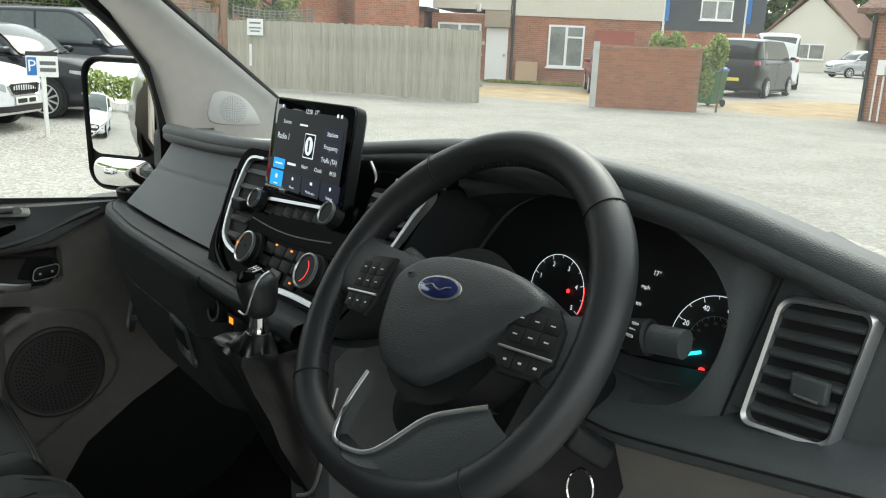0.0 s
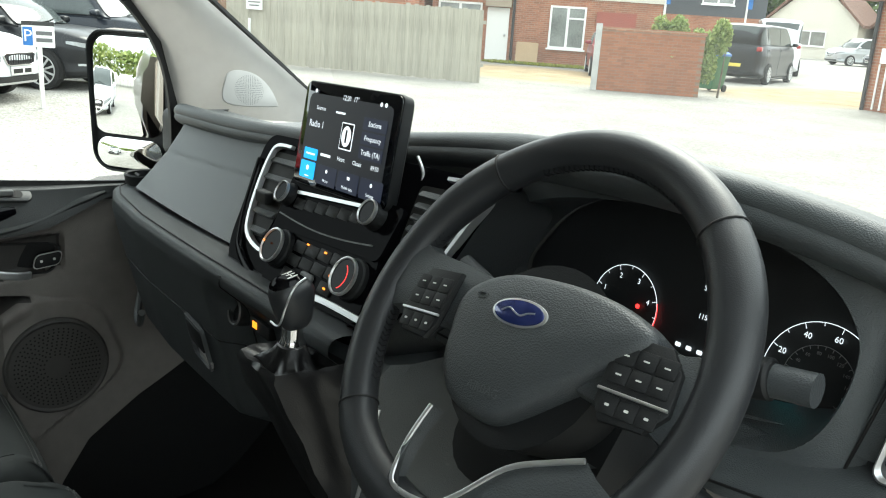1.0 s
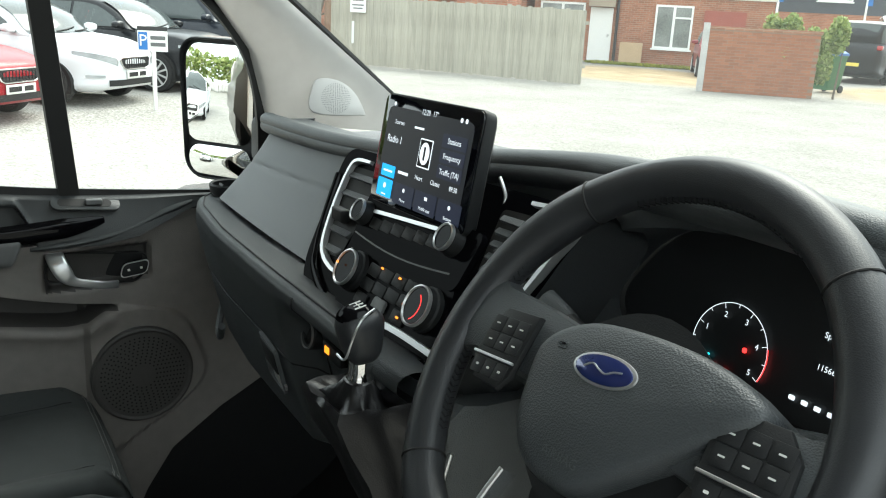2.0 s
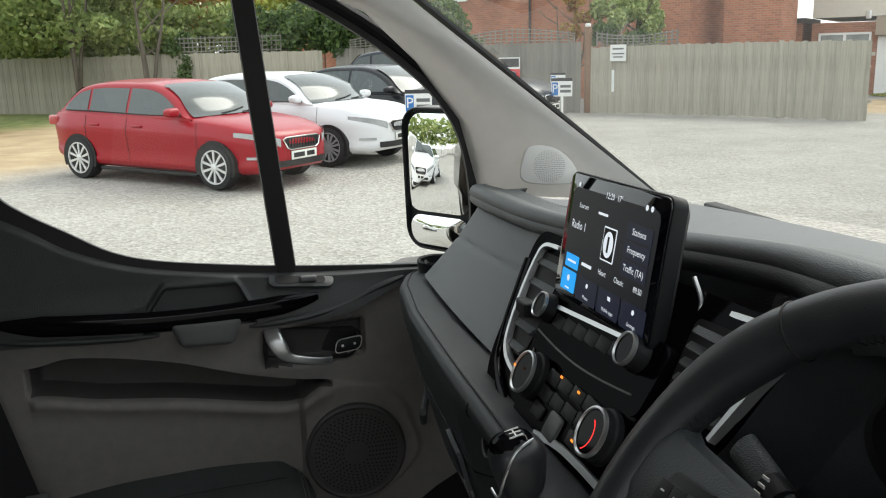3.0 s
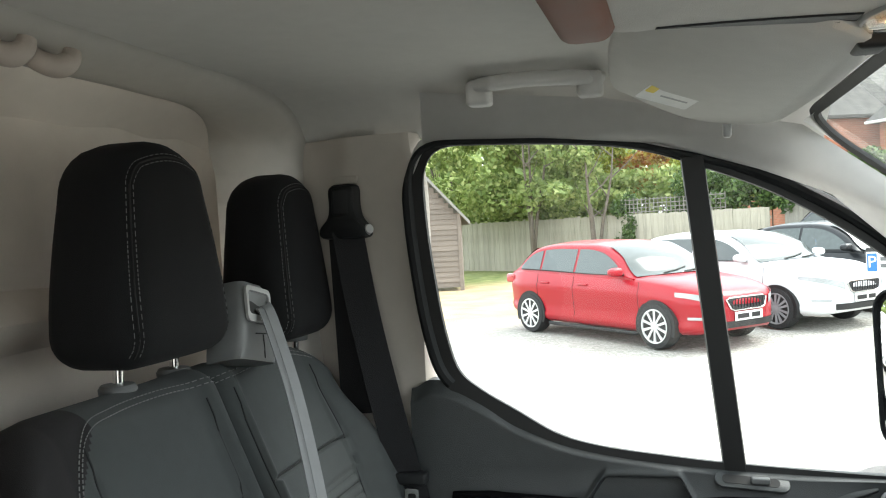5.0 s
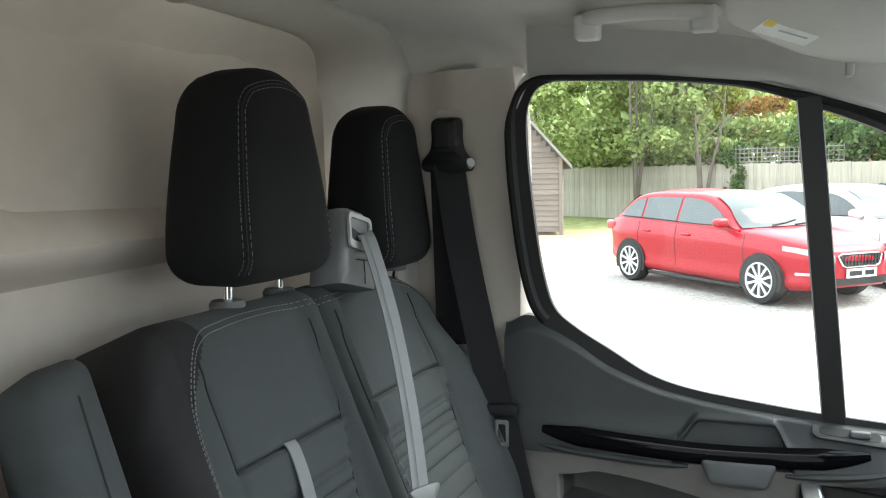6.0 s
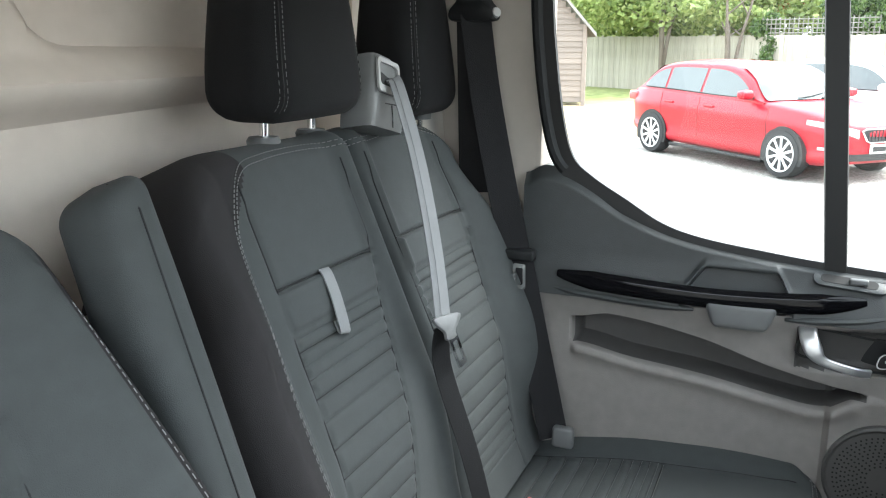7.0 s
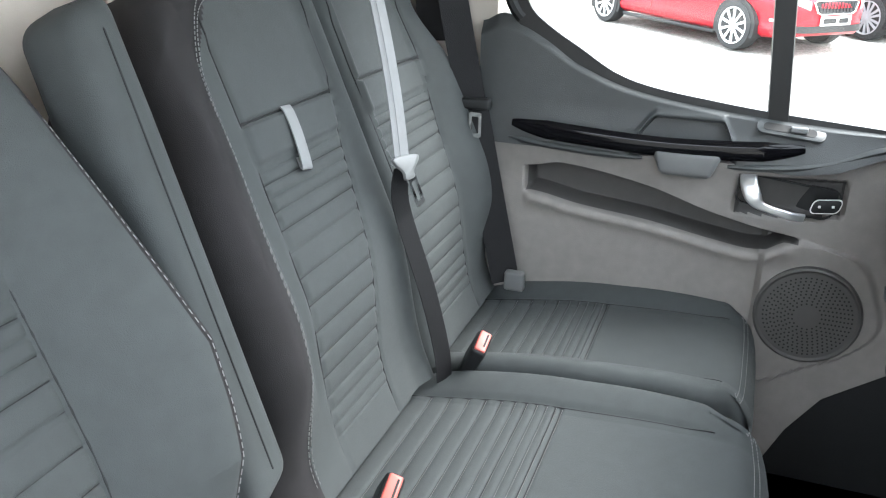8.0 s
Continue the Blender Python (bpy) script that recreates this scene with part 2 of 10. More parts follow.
STACKB = lacquer("stack_black", (0.004, 0.004, 0.005), 0.005, 0.09)
DASH = mat("dash_soft_plastic", (0.072, 0.080, 0.083), 0.52, grain=0.35, grain_size=0.0011, voronoi=True, var=0.1)
DASH_LOW = mat("dash_lower_plastic", (0.088, 0.097, 0.101), 0.5, grain=0.3, grain_size=0.0013, voronoi=True, var=0.1)
DARK = mat("dark_plastic", (0.014, 0.015, 0.016), 0.55, grain=0.15, var=0.1, spec=0.3)
BLACK = mat("black_void", (0.006, 0.006, 0.006), 0.7)
PIANO = lacquer("piano_black", (0.004, 0.004, 0.005), 0.018, 0.06)
SATIN = mat("satin_chrome", (0.66, 0.67, 0.68), 0.34, 0.85, var=0.04)
CHROME = mat("chrome", (0.8, 0.8, 0.8), 0.07, 1.0, var=0.03)
GREYDOOR = mat("door_grey_plastic", (0.215, 0.200, 0.189), 0.6, grain=0.35, grain_size=0.0012, voronoi=True)
DOORDARK = mat("door_darker_plastic", (0.066, 0.063, 0.061), 0.6, grain=0.3, grain_size=0.0014, voronoi=True)
DOORTOP = mat("door_top_plastic", (0.040, 0.044, 0.045), 0.40, grain=0.3, grain_size=0.0012, voronoi=True)
GRILLE = mat("speaker_grille_plastic", (0.070, 0.068, 0.066), 0.55, grain=0.2)
LEATHER = mat("steering_leather", (0.026, 0.028, 0.031), 0.40, grain=0.12, grain_size=0.0009, voronoi=True)
BOOT = mat("boot_leather", (0.009, 0.009, 0.010), 0.4, grain=0.15, grain_size=0.0015, var=0.1)
AIRBAG = mat("airbag_cover", (0.058, 0.064, 0.068), 0.46, grain=0.28, grain_size=0.0013, voronoi=True)
FABRIC = mat("seat_fabric", (0.046, 0.0515, 0.052), 0.85, grain=0.5, grain_size=0.0010, sheen=0.03, var=0.14, spec=0.3)
FABRIC_B = mat("seat_side_fabric", (0.0088, 0.0090, 0.0098), 0.88, grain=0.5, grain_size=0.0010, sheen=0.02, var=0.14, spec=0.2)
FLANK_SHADE = mat("seat_flank_shaded_fabric", (0.0215, 0.0202, 0.0212), 0.88, grain=0.5, grain_size=0.0010, sheen=0.02, var=0.14, spec=0.2)
SEAM = mat("sewn_seam", (0.012, 0.013, 0.014), 0.9)
STITCH = mat("stitching", (0.17, 0.17, 0.17), 0.8)
LINER = mat("headliner_cloth", (0.53, 0.515, 0.485), 0.92, grain=0.35, grain_size=0.0012, var=0.05)
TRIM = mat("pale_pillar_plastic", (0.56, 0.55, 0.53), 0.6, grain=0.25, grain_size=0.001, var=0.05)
# warm rear pillar tone, with the shadow on it mixed into the colour
PILLAR = mat("warm_shaded_pillar_plastic", (0.43, 0.395, 0.35), 0.6, grain=0.25, grain_size=0.001, var=0.05)
BULK = mat("bulkhead_plastic", (0.67, 0.60, 0.53), 0.6, grain=0.2, grain_size=0.0012, var=0.06, big=2)
SEAL = mat("rubber_seal", (0.007, 0.007, 0.007), 0.6)
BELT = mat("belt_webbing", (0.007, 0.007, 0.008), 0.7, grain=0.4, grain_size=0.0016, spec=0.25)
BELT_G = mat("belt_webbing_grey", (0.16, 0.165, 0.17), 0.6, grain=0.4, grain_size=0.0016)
GREYP = mat("mid_grey_plastic", (0.12, 0.124, 0.124), 0.45, grain=0.2)
PALEP = mat("pale_grey_plastic", (0.36, 0.36, 0.355), 0.45, grain=0.15)
RED = mat("buckle_red", (0.50, 0.10, 0.08), 0.4)
FLOORM = mat("rubber_floor_mat", (0.011, 0.011, 0.011), 0.32, grain=0.3, grain_size=0.003)
WHITEP = mat("white_print", (0.75, 0.75, 0.72), 0.6)
YELLOWP = mat("yellow_print", (0.75, 0.6, 0.1), 0.6)
GLASS_SIDE = pane_material("side_glass", (0.93, 0.95, 0.94), 0.03)
# the windscreen carries a faint film in place of its glare
GLASS_WS = pane_material("windscreen_glass", (0.93, 0.95, 0.94), 0.04, veil=0.022)
LENS = pane_material("instrument_lens", (0.9, 0.9, 0.9), 0.055, 0.3)
MIRROR = mat("mirror_glass", (0.86, 0.87, 0.87), 0.0, 1.0, var=0.0, wear=0.0)
SCREEN = mat("screen_glass", (0.004, 0.005, 0.008), 0.03, coat=0.3, var=0.0, wear=0.01, spec=0.4)
UI_WHITE = glow("screen_white", (0.85, 0.9, 1.0), 0.5)
UI_BLUE = glow("screen_blue", (0.01, 0.28, 0.72), 0.75)
UI_NAVY = glow("screen_navy", (0.004, 0.007, 0.02), 0.12)
UI_TILE = glow("screen_tile", (0.01, 0.016, 0.05), 0.22)
UI_AMBER = glow("amber_lamp", (1.0, 0.26, 0.02), 0.9)
UI_RED = glow("red_lamp", (1.0, 0.03, 0.03), 1.3)
UI_CYAN = glow("cyan_needle", (0.05, 0.65, 0.75), 0.9)
LAMP_WARM = glow("courtesy_bulb", (1.0, 0.52, 0.18), 14.0)
BADGE = mat("badge_blue", (0.02, 0.035, 0.16), 0.2, 0.3, coat=1.0)
VANPAINT = mat("van_silver_paint", (0.42, 0.40, 0.37), 0.3, 0.4, coat=0.6, var=0.03)

# ---- the van's cab: roof, bulkhead, pillars, floor, glass ----
def door_x(z):
    return -0.814 + 0.115 * (z - 1.339)


def headliner_z(x, y):
    side = 0.072 * (abs(x) / 0.78) ** 13
    front = 0.05 * ease(-0.25, 0.09, y) + 0.012 * ease(-0.02, 0.1, y)
    return 1.987 - side - front


def build_shell():
    bm = bmesh.new()
    xs = [-0.79 + 1.58 * i / 60 for i in range(61)]
    ys = [-0.75 + 0.85 * (i / 50) for i in range(51)]
    sheet(bm, lambda x, y: Vector((x, y + 0.02 * (1 - (x / 0.79) ** 2) * ease(-0.1, 0.1, y), headliner_z(x, y))), xs, ys)
    sheet(bm, lambda x, y: Vector((x, y, headliner_z(x, y) + 0.02)), xs, ys)
    solo("ceiling", bm, LINER, "pale grey cloth headliner curving down to bulkhead and doors", "ceiling", "structure", recalc=False)

    # rounded moulding between roof and bulkhead, turning down the corner
    bm = bmesh.new()
    outer = smooth_path([(0.80, -0.745, 1.94), (0.70, -0.745, 1.985), (0.3, -0.745, 1.988), (-0.2, -0.745, 1.988), (-0.52, -0.745, 1.986), (-0.66, -0.745, 1.968), (-0.735, -0.745, 1.940), (-0.782, -0.745, 1.900), (-0.793, -0.745, 1.80), (-0.798, -0.745, 1.40), (-0.80, -0.745, 0.90)], 8)
    inner = smooth_path([(0.74, -0.86, 1.92), (0.64, -0.86, 1.962), (0.3, -0.86, 1.966), (-0.2, -0.86, 1.966), (-0.48, -0.86, 1.966), (-0.60, -0.86, 1.963), (-0.680, -0.86, 1.948), (-0.734, -0.86, 1.914), (-0.757, -0.86, 1.868), (-0.764, -0.86, 1.79), (-0.770, -0.86, 1.40), (-0.772, -0.86, 0.90)], 8)
    rows = []
    for v in [-0.25] + [i / 12 for i in range(13)] + [1.2]:
        row = []
        for a, b in zip(outer, inner):
            k = max(0.0, min(1.0, v))
            n = Vector((0.45 * ease(-0.5, -0.75, a.x), 0.55, -0.75 + 0.6 * ease(1.95, 1.88, a.z)))
            p = a.lerp(b, k) + n.normalized() * 0.016 * math.sin(math.pi * k) ** 0.7
            if v < 0:
                p = p + Vector((-0.004, 0.006, 0.02))
            if v > 1:
                p = p + Vector((-0.016, -0.085, 0.014))
            row.append(p)
        rows.append(row)
    loft(bm, rows, False, False)
    bmesh.ops.solidify(bm, geom=bm.faces[:], thickness=-0.006)
    solo("trim_cove", bm, LINER, "pale rounded moulding where roof meets bulkhead", "trim", "structure", smooth=60)

    # bulkhead behind the seats, with recessed upper fields and a horizontal swage
    bm = bmesh.new()

    def bulk(x, z):
        qx, qz = abs(abs(x) - 0.36) - 0.25, abs(z - 1.83) - 0.06
        far = math.hypot(max(qx, 0.0), max(qz, 0.0)) + min(max(qx, qz), 0.0) - 0.08
        d = -0.034 * (1 - ease(-0.020, 0.006, far)) * ease(1.93, 1.80, z)
        d += 0.034 * math.exp(-((z - 1.652) / 0.024) ** 2)
        d += -0.024 * ease(1.622, 1.606, z)
        d += 0.060 * ease(1.90, 1.975, z)
        d += 0.02 * max(0.0, (abs(x) - 0.66) / 0.14) ** 2
        d += 0.0022 * math.sin(31 * x + 4 * z) * ease(1.84, 1.93, z)
        return Vector((x, -0.935 + d, z))
    slab(bm, bulk, [-0.82 + 1.64 * i / 82 for i in range(83)], [0.60 + 1.385 * i / 130 for i in range(131)], (0, -0.05, 0))
    solo("wall_rear", bm, BULK, "beige moulded bulkhead panel with a recessed upper field", "bulkhead", "structure")

    # floor, fire wall, outer skins that close the cab
    bm = bmesh.new()
    sheet(bm, lambda x, y: Vector((x, y, 0.60 + 0.30 * ease(0.35, 0.75, y) + 0.03 * math.exp(-((x + 0.1) / 0.16) ** 2))), [-0.86 + 1.72 * i / 40 for i in range(41)], [-0.95 + 1.75 * i / 30 for i in range(31)])
    bmesh.ops.solidify(bm, geom=bm.faces[:], thickness=0.02)
    solo("floor", bm, FLOORM, "black ribbed rubber cab floor rising into the footwell", "floor", "structure")
    bm = bmesh.new()
    box(bm, (0, 0.80, 1.07), (1.72, 0.03, 0.66), 0.005)
    solo("wall_front", bm, BLACK, "dark firewall behind the dashboard", "firewall", "structure")

    # passenger side wall: B pillar trim
    bm = bmesh.new()

    def bpil(y, z):
        x = -0.828 + 0.09 * (z - 1.0) * 0.6
        x += -0.02 * ease(-0.56, -0.545, y)
        x += 0.035 * ease(1.80, 1.92, z) * ease(-0.745, -0.66, y)
        return Vector((x, y + 0.012 * ease(1.2, 1.9, z), z))
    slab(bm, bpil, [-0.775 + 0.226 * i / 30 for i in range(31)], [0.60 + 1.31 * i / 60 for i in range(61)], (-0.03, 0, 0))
    solo("pillar_trim_rear", bm, PILLAR, "warm beige B-pillar trim, shade in its colour, beside the passenger seat", "pillar trim", "structure")
    # the same on the driver's side
    bm = bmesh.new()
    slab(bm, lambda y, z: Vector((-bpil(y, z).x, y, z)), [-0.93 + 0.30 * i / 20 for i in range(21)], [0.60 + 1.31 * i / 30 for i in range(31)], (0.03, 0, 0))
    solo("pillar_trim_driver", bm, TRIM, "pale beige B-pillar trim beside the driver seat", "pillar trim", "structure")

    # A pillars with the tweeter foot
    for s, nm in ((1, "pillar_trim_front"), (-1, "pillar_trim_front_driver")):
        bm = bmesh.new()
        rows = 60

        def apil(t, w):
            # t: 0 at the roof, 1 at the dash; w: 0 at the door, 1 at the glass
            dy = lerp([-0.5, -0.25, 0, 0.2, 0.4, 0.6, 0.8, 1], [-0.52, -0.33, -0.145, -0.002, 0.100, 0.185, 0.262, 0.300], t)
            dz = lerp([-0.5, -0.25, 0, 0.2, 0.4, 0.6, 0.8, 1], [1.890, 1.882, 1.862, 1.815, 1.772, 1.69, 1.59, 1.46], t)
            a = Vector((door_x(dz) + 0.002 + 0.010 * ease(0.1, 0.4, t), dy, dz))
            gy, gz = lerp([-0.5, 0, 1], [-0.50, 0.060, 0.62], t), lerp([-0.5, -0.25, 0, 1], [1.962, 1.93, 1.868, 1.44], t)
            b = Vector((-0.690 - 0.03 * t, gy, gz))
            p = a.lerp(b, w)
            bulge = math.sin(math.pi * w) ** 0.7
            n = Vector((0.75, -0.35, -0.2 + 0.2 * t)).normalized()
            return p + n * 0.030 * bulge * ease(-0.5, 0.25, t)
        sheet(bm, lambda t, w: Vector((s * apil(t, w).x, apil(t, w).y, apil(t, w).z)), [-0.5 + 1.5 * i / rows for i in range(rows + 1)], [i / 16 for i in range(17)])
        bmesh.ops.solidify(bm, geom=bm.faces[:], thickness=0.01 * s)
        solo(nm, bm, TRIM, "pale grey windscreen pillar trim widening to the dash", "pillar trim", "structure")

    # windscreen
    bm = bmesh.new()

    def ws(u, v):
        x = (-0.735 + 1.47 * u) * (0.955 + 0.045 * v)
        c = 1 - (x / 0.74) ** 2
        return Vector((x, 0.062 + 0.575 * v + c * (0.04 + 0.10 * v), 1.875 + 0.03 * c - 0.45 * v))
    sheet(bm, ws, [i / 24 for i in range(25)], [i / 12 for i in range(13)])
    w = solo("windscreen", bm, GLASS_WS, "clear raked windscreen with an added glare veil", "windscreen", "structure")
    w.visible_shadow = False
    # black ceramic band along the windscreen's edge
    bm = bmesh.new()
    cu, cv = 0.045, 0.11
    arc = [(cu * (1 - math.cos(a)), cv * (1 - math.sin(a))) for a in np.linspace(0, math.pi / 2, 13)]
    uv = [(0.0, 1 - (1 - cv) * i / 20) for i in range(20)] + arc + [(cu + (0.5 - cu) * i / 15, 0.0) for i in range(1, 16)]
    uv += [(1 - u, v) for u, v in uv[-2::-1]]
    edge = [ws(u, v) + Vector((0.004 if u < 0.5 else -0.004, -0.002, 0.0)) for u, v in uv]
    sweep(bm, edge, [(-0.007, -0.003), (0.007, -0.003), (0.007, 0.003), (-0.007, 0.003)], up=(0.3, -0.6, -0.7))
    solo("windscreen_seal", bm, SEAL, "black rubber seal round the windscreen edge", "seal", "structure")
    # trim that rounds off the upper corners of the windscreen
    for side, nm in ((0, "trim_corner_left"), (1, "trim_corner_right")):
        bm = bmesh.new()
        fan = [[ws(abs(side - u * k), v * k) + Vector((0, -0.004, -0.004)) for u, v in arc] for k in (0.02, 0.5, 1.0)]
        loft(bm, fan, False, False)
        bmesh.ops.solidify(bm, geom=bm.faces[:], thickness=0.003)
        solo(nm, bm, TRIM, "pale grey trim rounding off the windscreen corner", "trim", "structure")
    # dotted sun band behind the mirror
    bm = bmesh.new()
    sheet(bm, lambda u, v: ws(0.42 + 0.16 * u, 0.0 + 0.16 * v) + Vector((0, -0.003, -0.003)), [i / 8 for i in range(9)], [i / 4 for i in range(5)])
    solo("windscreen_band", bm, DARK, "dark sensor band at the top of the windscreen", "windscreen band", "structure")

    # outer skin of the load bay, which the door mirror shows
    for s, nm in ((-1, "wall_left"), (1, "wall_right")):
        bm = bmesh.new()
        sheet(bm, lambda y, z: Vector((s * (0.985 - 0.10 * ease(1.1, 2.0, z)), y, z)), [-3.6 + 2.75 * i / 10 for i in range(11)], [0.35 + 1.62 * i / 12 for i in range(13)])
        bmesh.ops.solidify(bm, geom=bm.faces[:], thickness=0.02)
        solo(nm, bm, VANPAINT, "plain silver outer side of the van", "van side", "structure")
    bm = bmesh.new()
    sheet(bm, lambda x, y: Vector((x, y, 2.02 - 0.05 * (abs(x) / 0.9) ** 4)), [-0.9 + 1.8 * i / 12 for i in range(13)], [-3.6 + 3.72 * i / 10 for i in range(11)])
    bmesh.ops.solidify(bm, geom=bm.faces[:], thickness=0.02)
    solo("roof", bm, VANPAINT, "silver outer roof of the van", "van roof", "structure")
    bm = bmesh.new()
    box(bm, (0, -2.25, 0.57), (1.9, 2.7, 0.04), 0.01)
    box(bm, (0, -3.6, 1.15), (1.9, 0.04, 1.5), 0.01)
    solo("wall_back", bm, VANPAINT, "plain closed rear of the van", "van rear", "structure")
    bm = bmesh.new()
    box(bm, (0.84, -0.05, 0.50), (0.10, 1.2, 0.18), 0.02)
    solo("sill", bm, DARK, "dark step sill under the open driver doorway", "sill", "structure")


    bm = bmesh.new()
    box(bm, (-0.885, 0.10, 0.80), (0.05, 1.4, 0.62), 0.02)
    solo("sill_passenger", bm, DARK, "dark sill and kick panel under the passenger door", "sill", "structure")


build_shell()


# ---- passenger door ----
# outline of the glass in the door: y and z, from the lower rear corner round
GLASS_YZ = [(-0.490, 1.500), (-0.508, 1.560), (-0.520, 1.650), (-0.528, 1.760), (-0.524, 1.840), (-0.490, 1.880), (-0.400, 1.880), (-0.267, 1.870), (-0.175, 1.856), (-0.090, 1.828), (0.000, 1.792), (0.080, 1.747), (0.150, 1.698), (0.215, 1.640), (0.262, 1.570), (0.285, 1.480), (0.290, 1.380), (0.275, 1.330), (0.187, 1.328), (-0.039, 1.343), (-0.155, 1.355), (-0.261, 1.370), (-0.330, 1.391), (-0.395, 1.430), (-0.452, 1.465)]


def on_door(y, z, off=0.0):
    return Vector((door_x(z) + off, y, z))


TRAY_TOP = ([-0.474, -0.408, -0.251, -0.123, 0.029], [1.207, 1.219, 1.194, 1.156, 1.129])
TRAY_LOW = ([-0.476, -0.375, -0.243, -0.116, -0.043, 0.0], [1.153, 1.137, 1.123, 1.102, 1.096, 1.118])


def door_surface(y, z):
    """The inner face of the door below the glass."""
    x = -0.808
    x += 0.022 * math.exp(-((z - 1.275) / 0.05) ** 2) * (1 - ease(-0.06, 0.08, y))          # arm roll
    x += 0.010 * ease(1.33, 1.30, z) * (1 - ease(-0.06, 0.08, y))
    # tray recess with a lip in front of it
    zt = curve_at(*TRAY_TOP, y)
    zb = curve_at(*TRAY_LOW, y)
    inside = ease(-0.484, -0.470, y) * (1 - ease(0.0, 0.03, y))
    x -= 0.060 * inside * ease(zb - 0.001, zb + 0.014, z) * (1 - ease(zt - 0.005, zt + 0.003, z))
    x += 0.007 * inside * math.exp(-((z - zb + 0.010) / 0.012) ** 2)
    # handle bowl
    x -= 0.022 * ease(-0.10, -0.085, y) * (1 - ease(0.076, 0.090, y)) * ease(1.160 + 0.012 * ease(0.0, 0.1, y), 1.182, z) * (1 - ease(1.232, 1.245, z))
    # raised field round the loudspeaker, running down to the front corner
    yr = curve_at([0.80, 0.868, 0.915, 0.972, 1.033, 1.105, 1.13], [-0.04, 0.049, 0.128, 0.176, 0.166, 0.123, 0.03], z)
    x += 0.013 * ease(-0.040, -0.028, y) * (1 - ease(yr - 0.006, yr + 0.008, y)) * ease(0.80, 0.83, z) * (1 - ease(1.118, 1.134, z))
    x += 0.010 * ease(1.15, 1.0, z) * ease(0.10, 0.3, y)
    return Vector((x, y, z))


def build_door():
    door = thing("passenger_door", (-0.82, 0.0, 0.62), "dark grey plastic passenger door, closed, with gloss black strip", "door")
    # lower card
    bm = bmesh.new()
    ys = [-0.575 + 1.10 * i / 320 for i in range(321)]
    vs = list(range(125))
    top_yz = [(-0.58, 1.25), (0.02, 1.262), (0.09, 1.29), (0.18, 1.322), (0.6, 1.335)]

    def card(y, v):
        zt = lerp([p[0] for p in top_yz], [p[1] for p in top_yz], y)
        zb = lerp([-0.58, 0.0, 0.024, 0.061, 0.113, 0.21, 0.32, 0.55], [0.62, 0.62, 0.655, 0.739, 0.819, 0.894, 0.96, 1.02], y)
        keys, row = [zb, *[q for c in (TRAY_LOW, TRAY_TOP) for q in (curve_at(*c, y) - 0.02, curve_at(*c, y) + 0.02)], zt], []
        for i in range(1, 6):
            keys[i] = max(keys[i], keys[i - 1] + 0.001)
        for a, b, n in zip(keys, keys[1:], (40, 24, 12, 24, 24)):
            row += [a + (b - a) * i / n for i in range(n)]
        return door_surface(y, min(zt, (row + [zt])[v]))
    slab(bm, card, ys, vs, (-0.10, 0, 0))
    dc = part("door_card", bm, GREYDOOR, door, "warm grey lower door lining with recessed tray")
    # the faces inside the tray and the handle bowl are darker
    dc.data.materials.append(DOORDARK)
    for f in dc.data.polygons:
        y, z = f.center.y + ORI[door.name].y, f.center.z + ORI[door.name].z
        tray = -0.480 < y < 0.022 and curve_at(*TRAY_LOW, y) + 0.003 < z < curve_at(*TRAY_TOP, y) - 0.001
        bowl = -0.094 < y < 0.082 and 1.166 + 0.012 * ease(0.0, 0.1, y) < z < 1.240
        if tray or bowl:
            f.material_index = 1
    # upper shoulder of darker plastic, with the raised rear wing
    bm = bmesh.new()

    def wing_top(y):
        return curve_at([-0.575, -0.54, -0.50, -0.45, -0.39, -0.30, -0.15, 0.05, 0.3, 0.6], [1.472, 1.487, 1.480, 1.452, 1.412, 1.375, 1.350, 1.335, 1.325, 1.32], y)

    def shoulder(y, v):
        zb = lerp([-0.58, 0.0, 0.06, 0.16, 0.26], [1.252, 1.252, 1.262, 1.305, 1.318], y)
        zt = wing_top(y)
        z = zb + (zt - zb) * v
        x = door_x(zt) + 0.018 + (-0.775 - door_x(zt) - 0.018) * (1 - ease(0.0, 0.75, (z - 1.25) / 0.12)) * (1 - 0.5 * ease(0.02, 0.25, y))
        x += -0.012 * ease(0.88, 1.0, v)
        # finger scoop above the strip
        top_z = 1.284 + 0.040 * ease(-0.285, -0.245, y) * (1 - ease(-0.135, -0.105, y))
        x -= 0.026 * ease(-0.29, -0.27, y) * (1 - ease(-0.12, -0.10, y)) * (1 - ease(top_z - 0.004, top_z + 0.003, z))
        x += 0.006 * math.exp(-((z - top_z - 0.008) / 0.007) ** 2) * ease(-0.31, -0.28, y) * (1 - ease(-0.11, -0.08, y))
        return Vector((x, y, z))
    slab(bm, shoulder, [-0.575 + 1.02 * i / 400 for i in range(401)], [i / 90 for i in range(91)], (-0.03, 0, 0))
    part("door_shoulder", bm, DOORTOP, door, "soft dark upper door lining sweeping up behind the window")
    # gloss strip
    bm = bmesh.new()
    path = [Vector((-0.772 - 0.012 * ease(-0.1, 0.02, y), y, z)) for y, z in ((-0.505, 1.294), (-0.45, 1.287), (-0.35, 1.281), (-0.25, 1.278), (-0.15, 1.281), (-0.05, 1.288), (0.005, 1.296))]
    path = smooth_path(path, 8)
    sc = [0.35 + 0.65 * min(1, min(i, len(path) - 1 - i) / 9) for i in range(len(path))]
    sweep(bm, path, [(x * 0.0080, y * 0.0175) for x, y in circle(1, 14)], scale=sc)
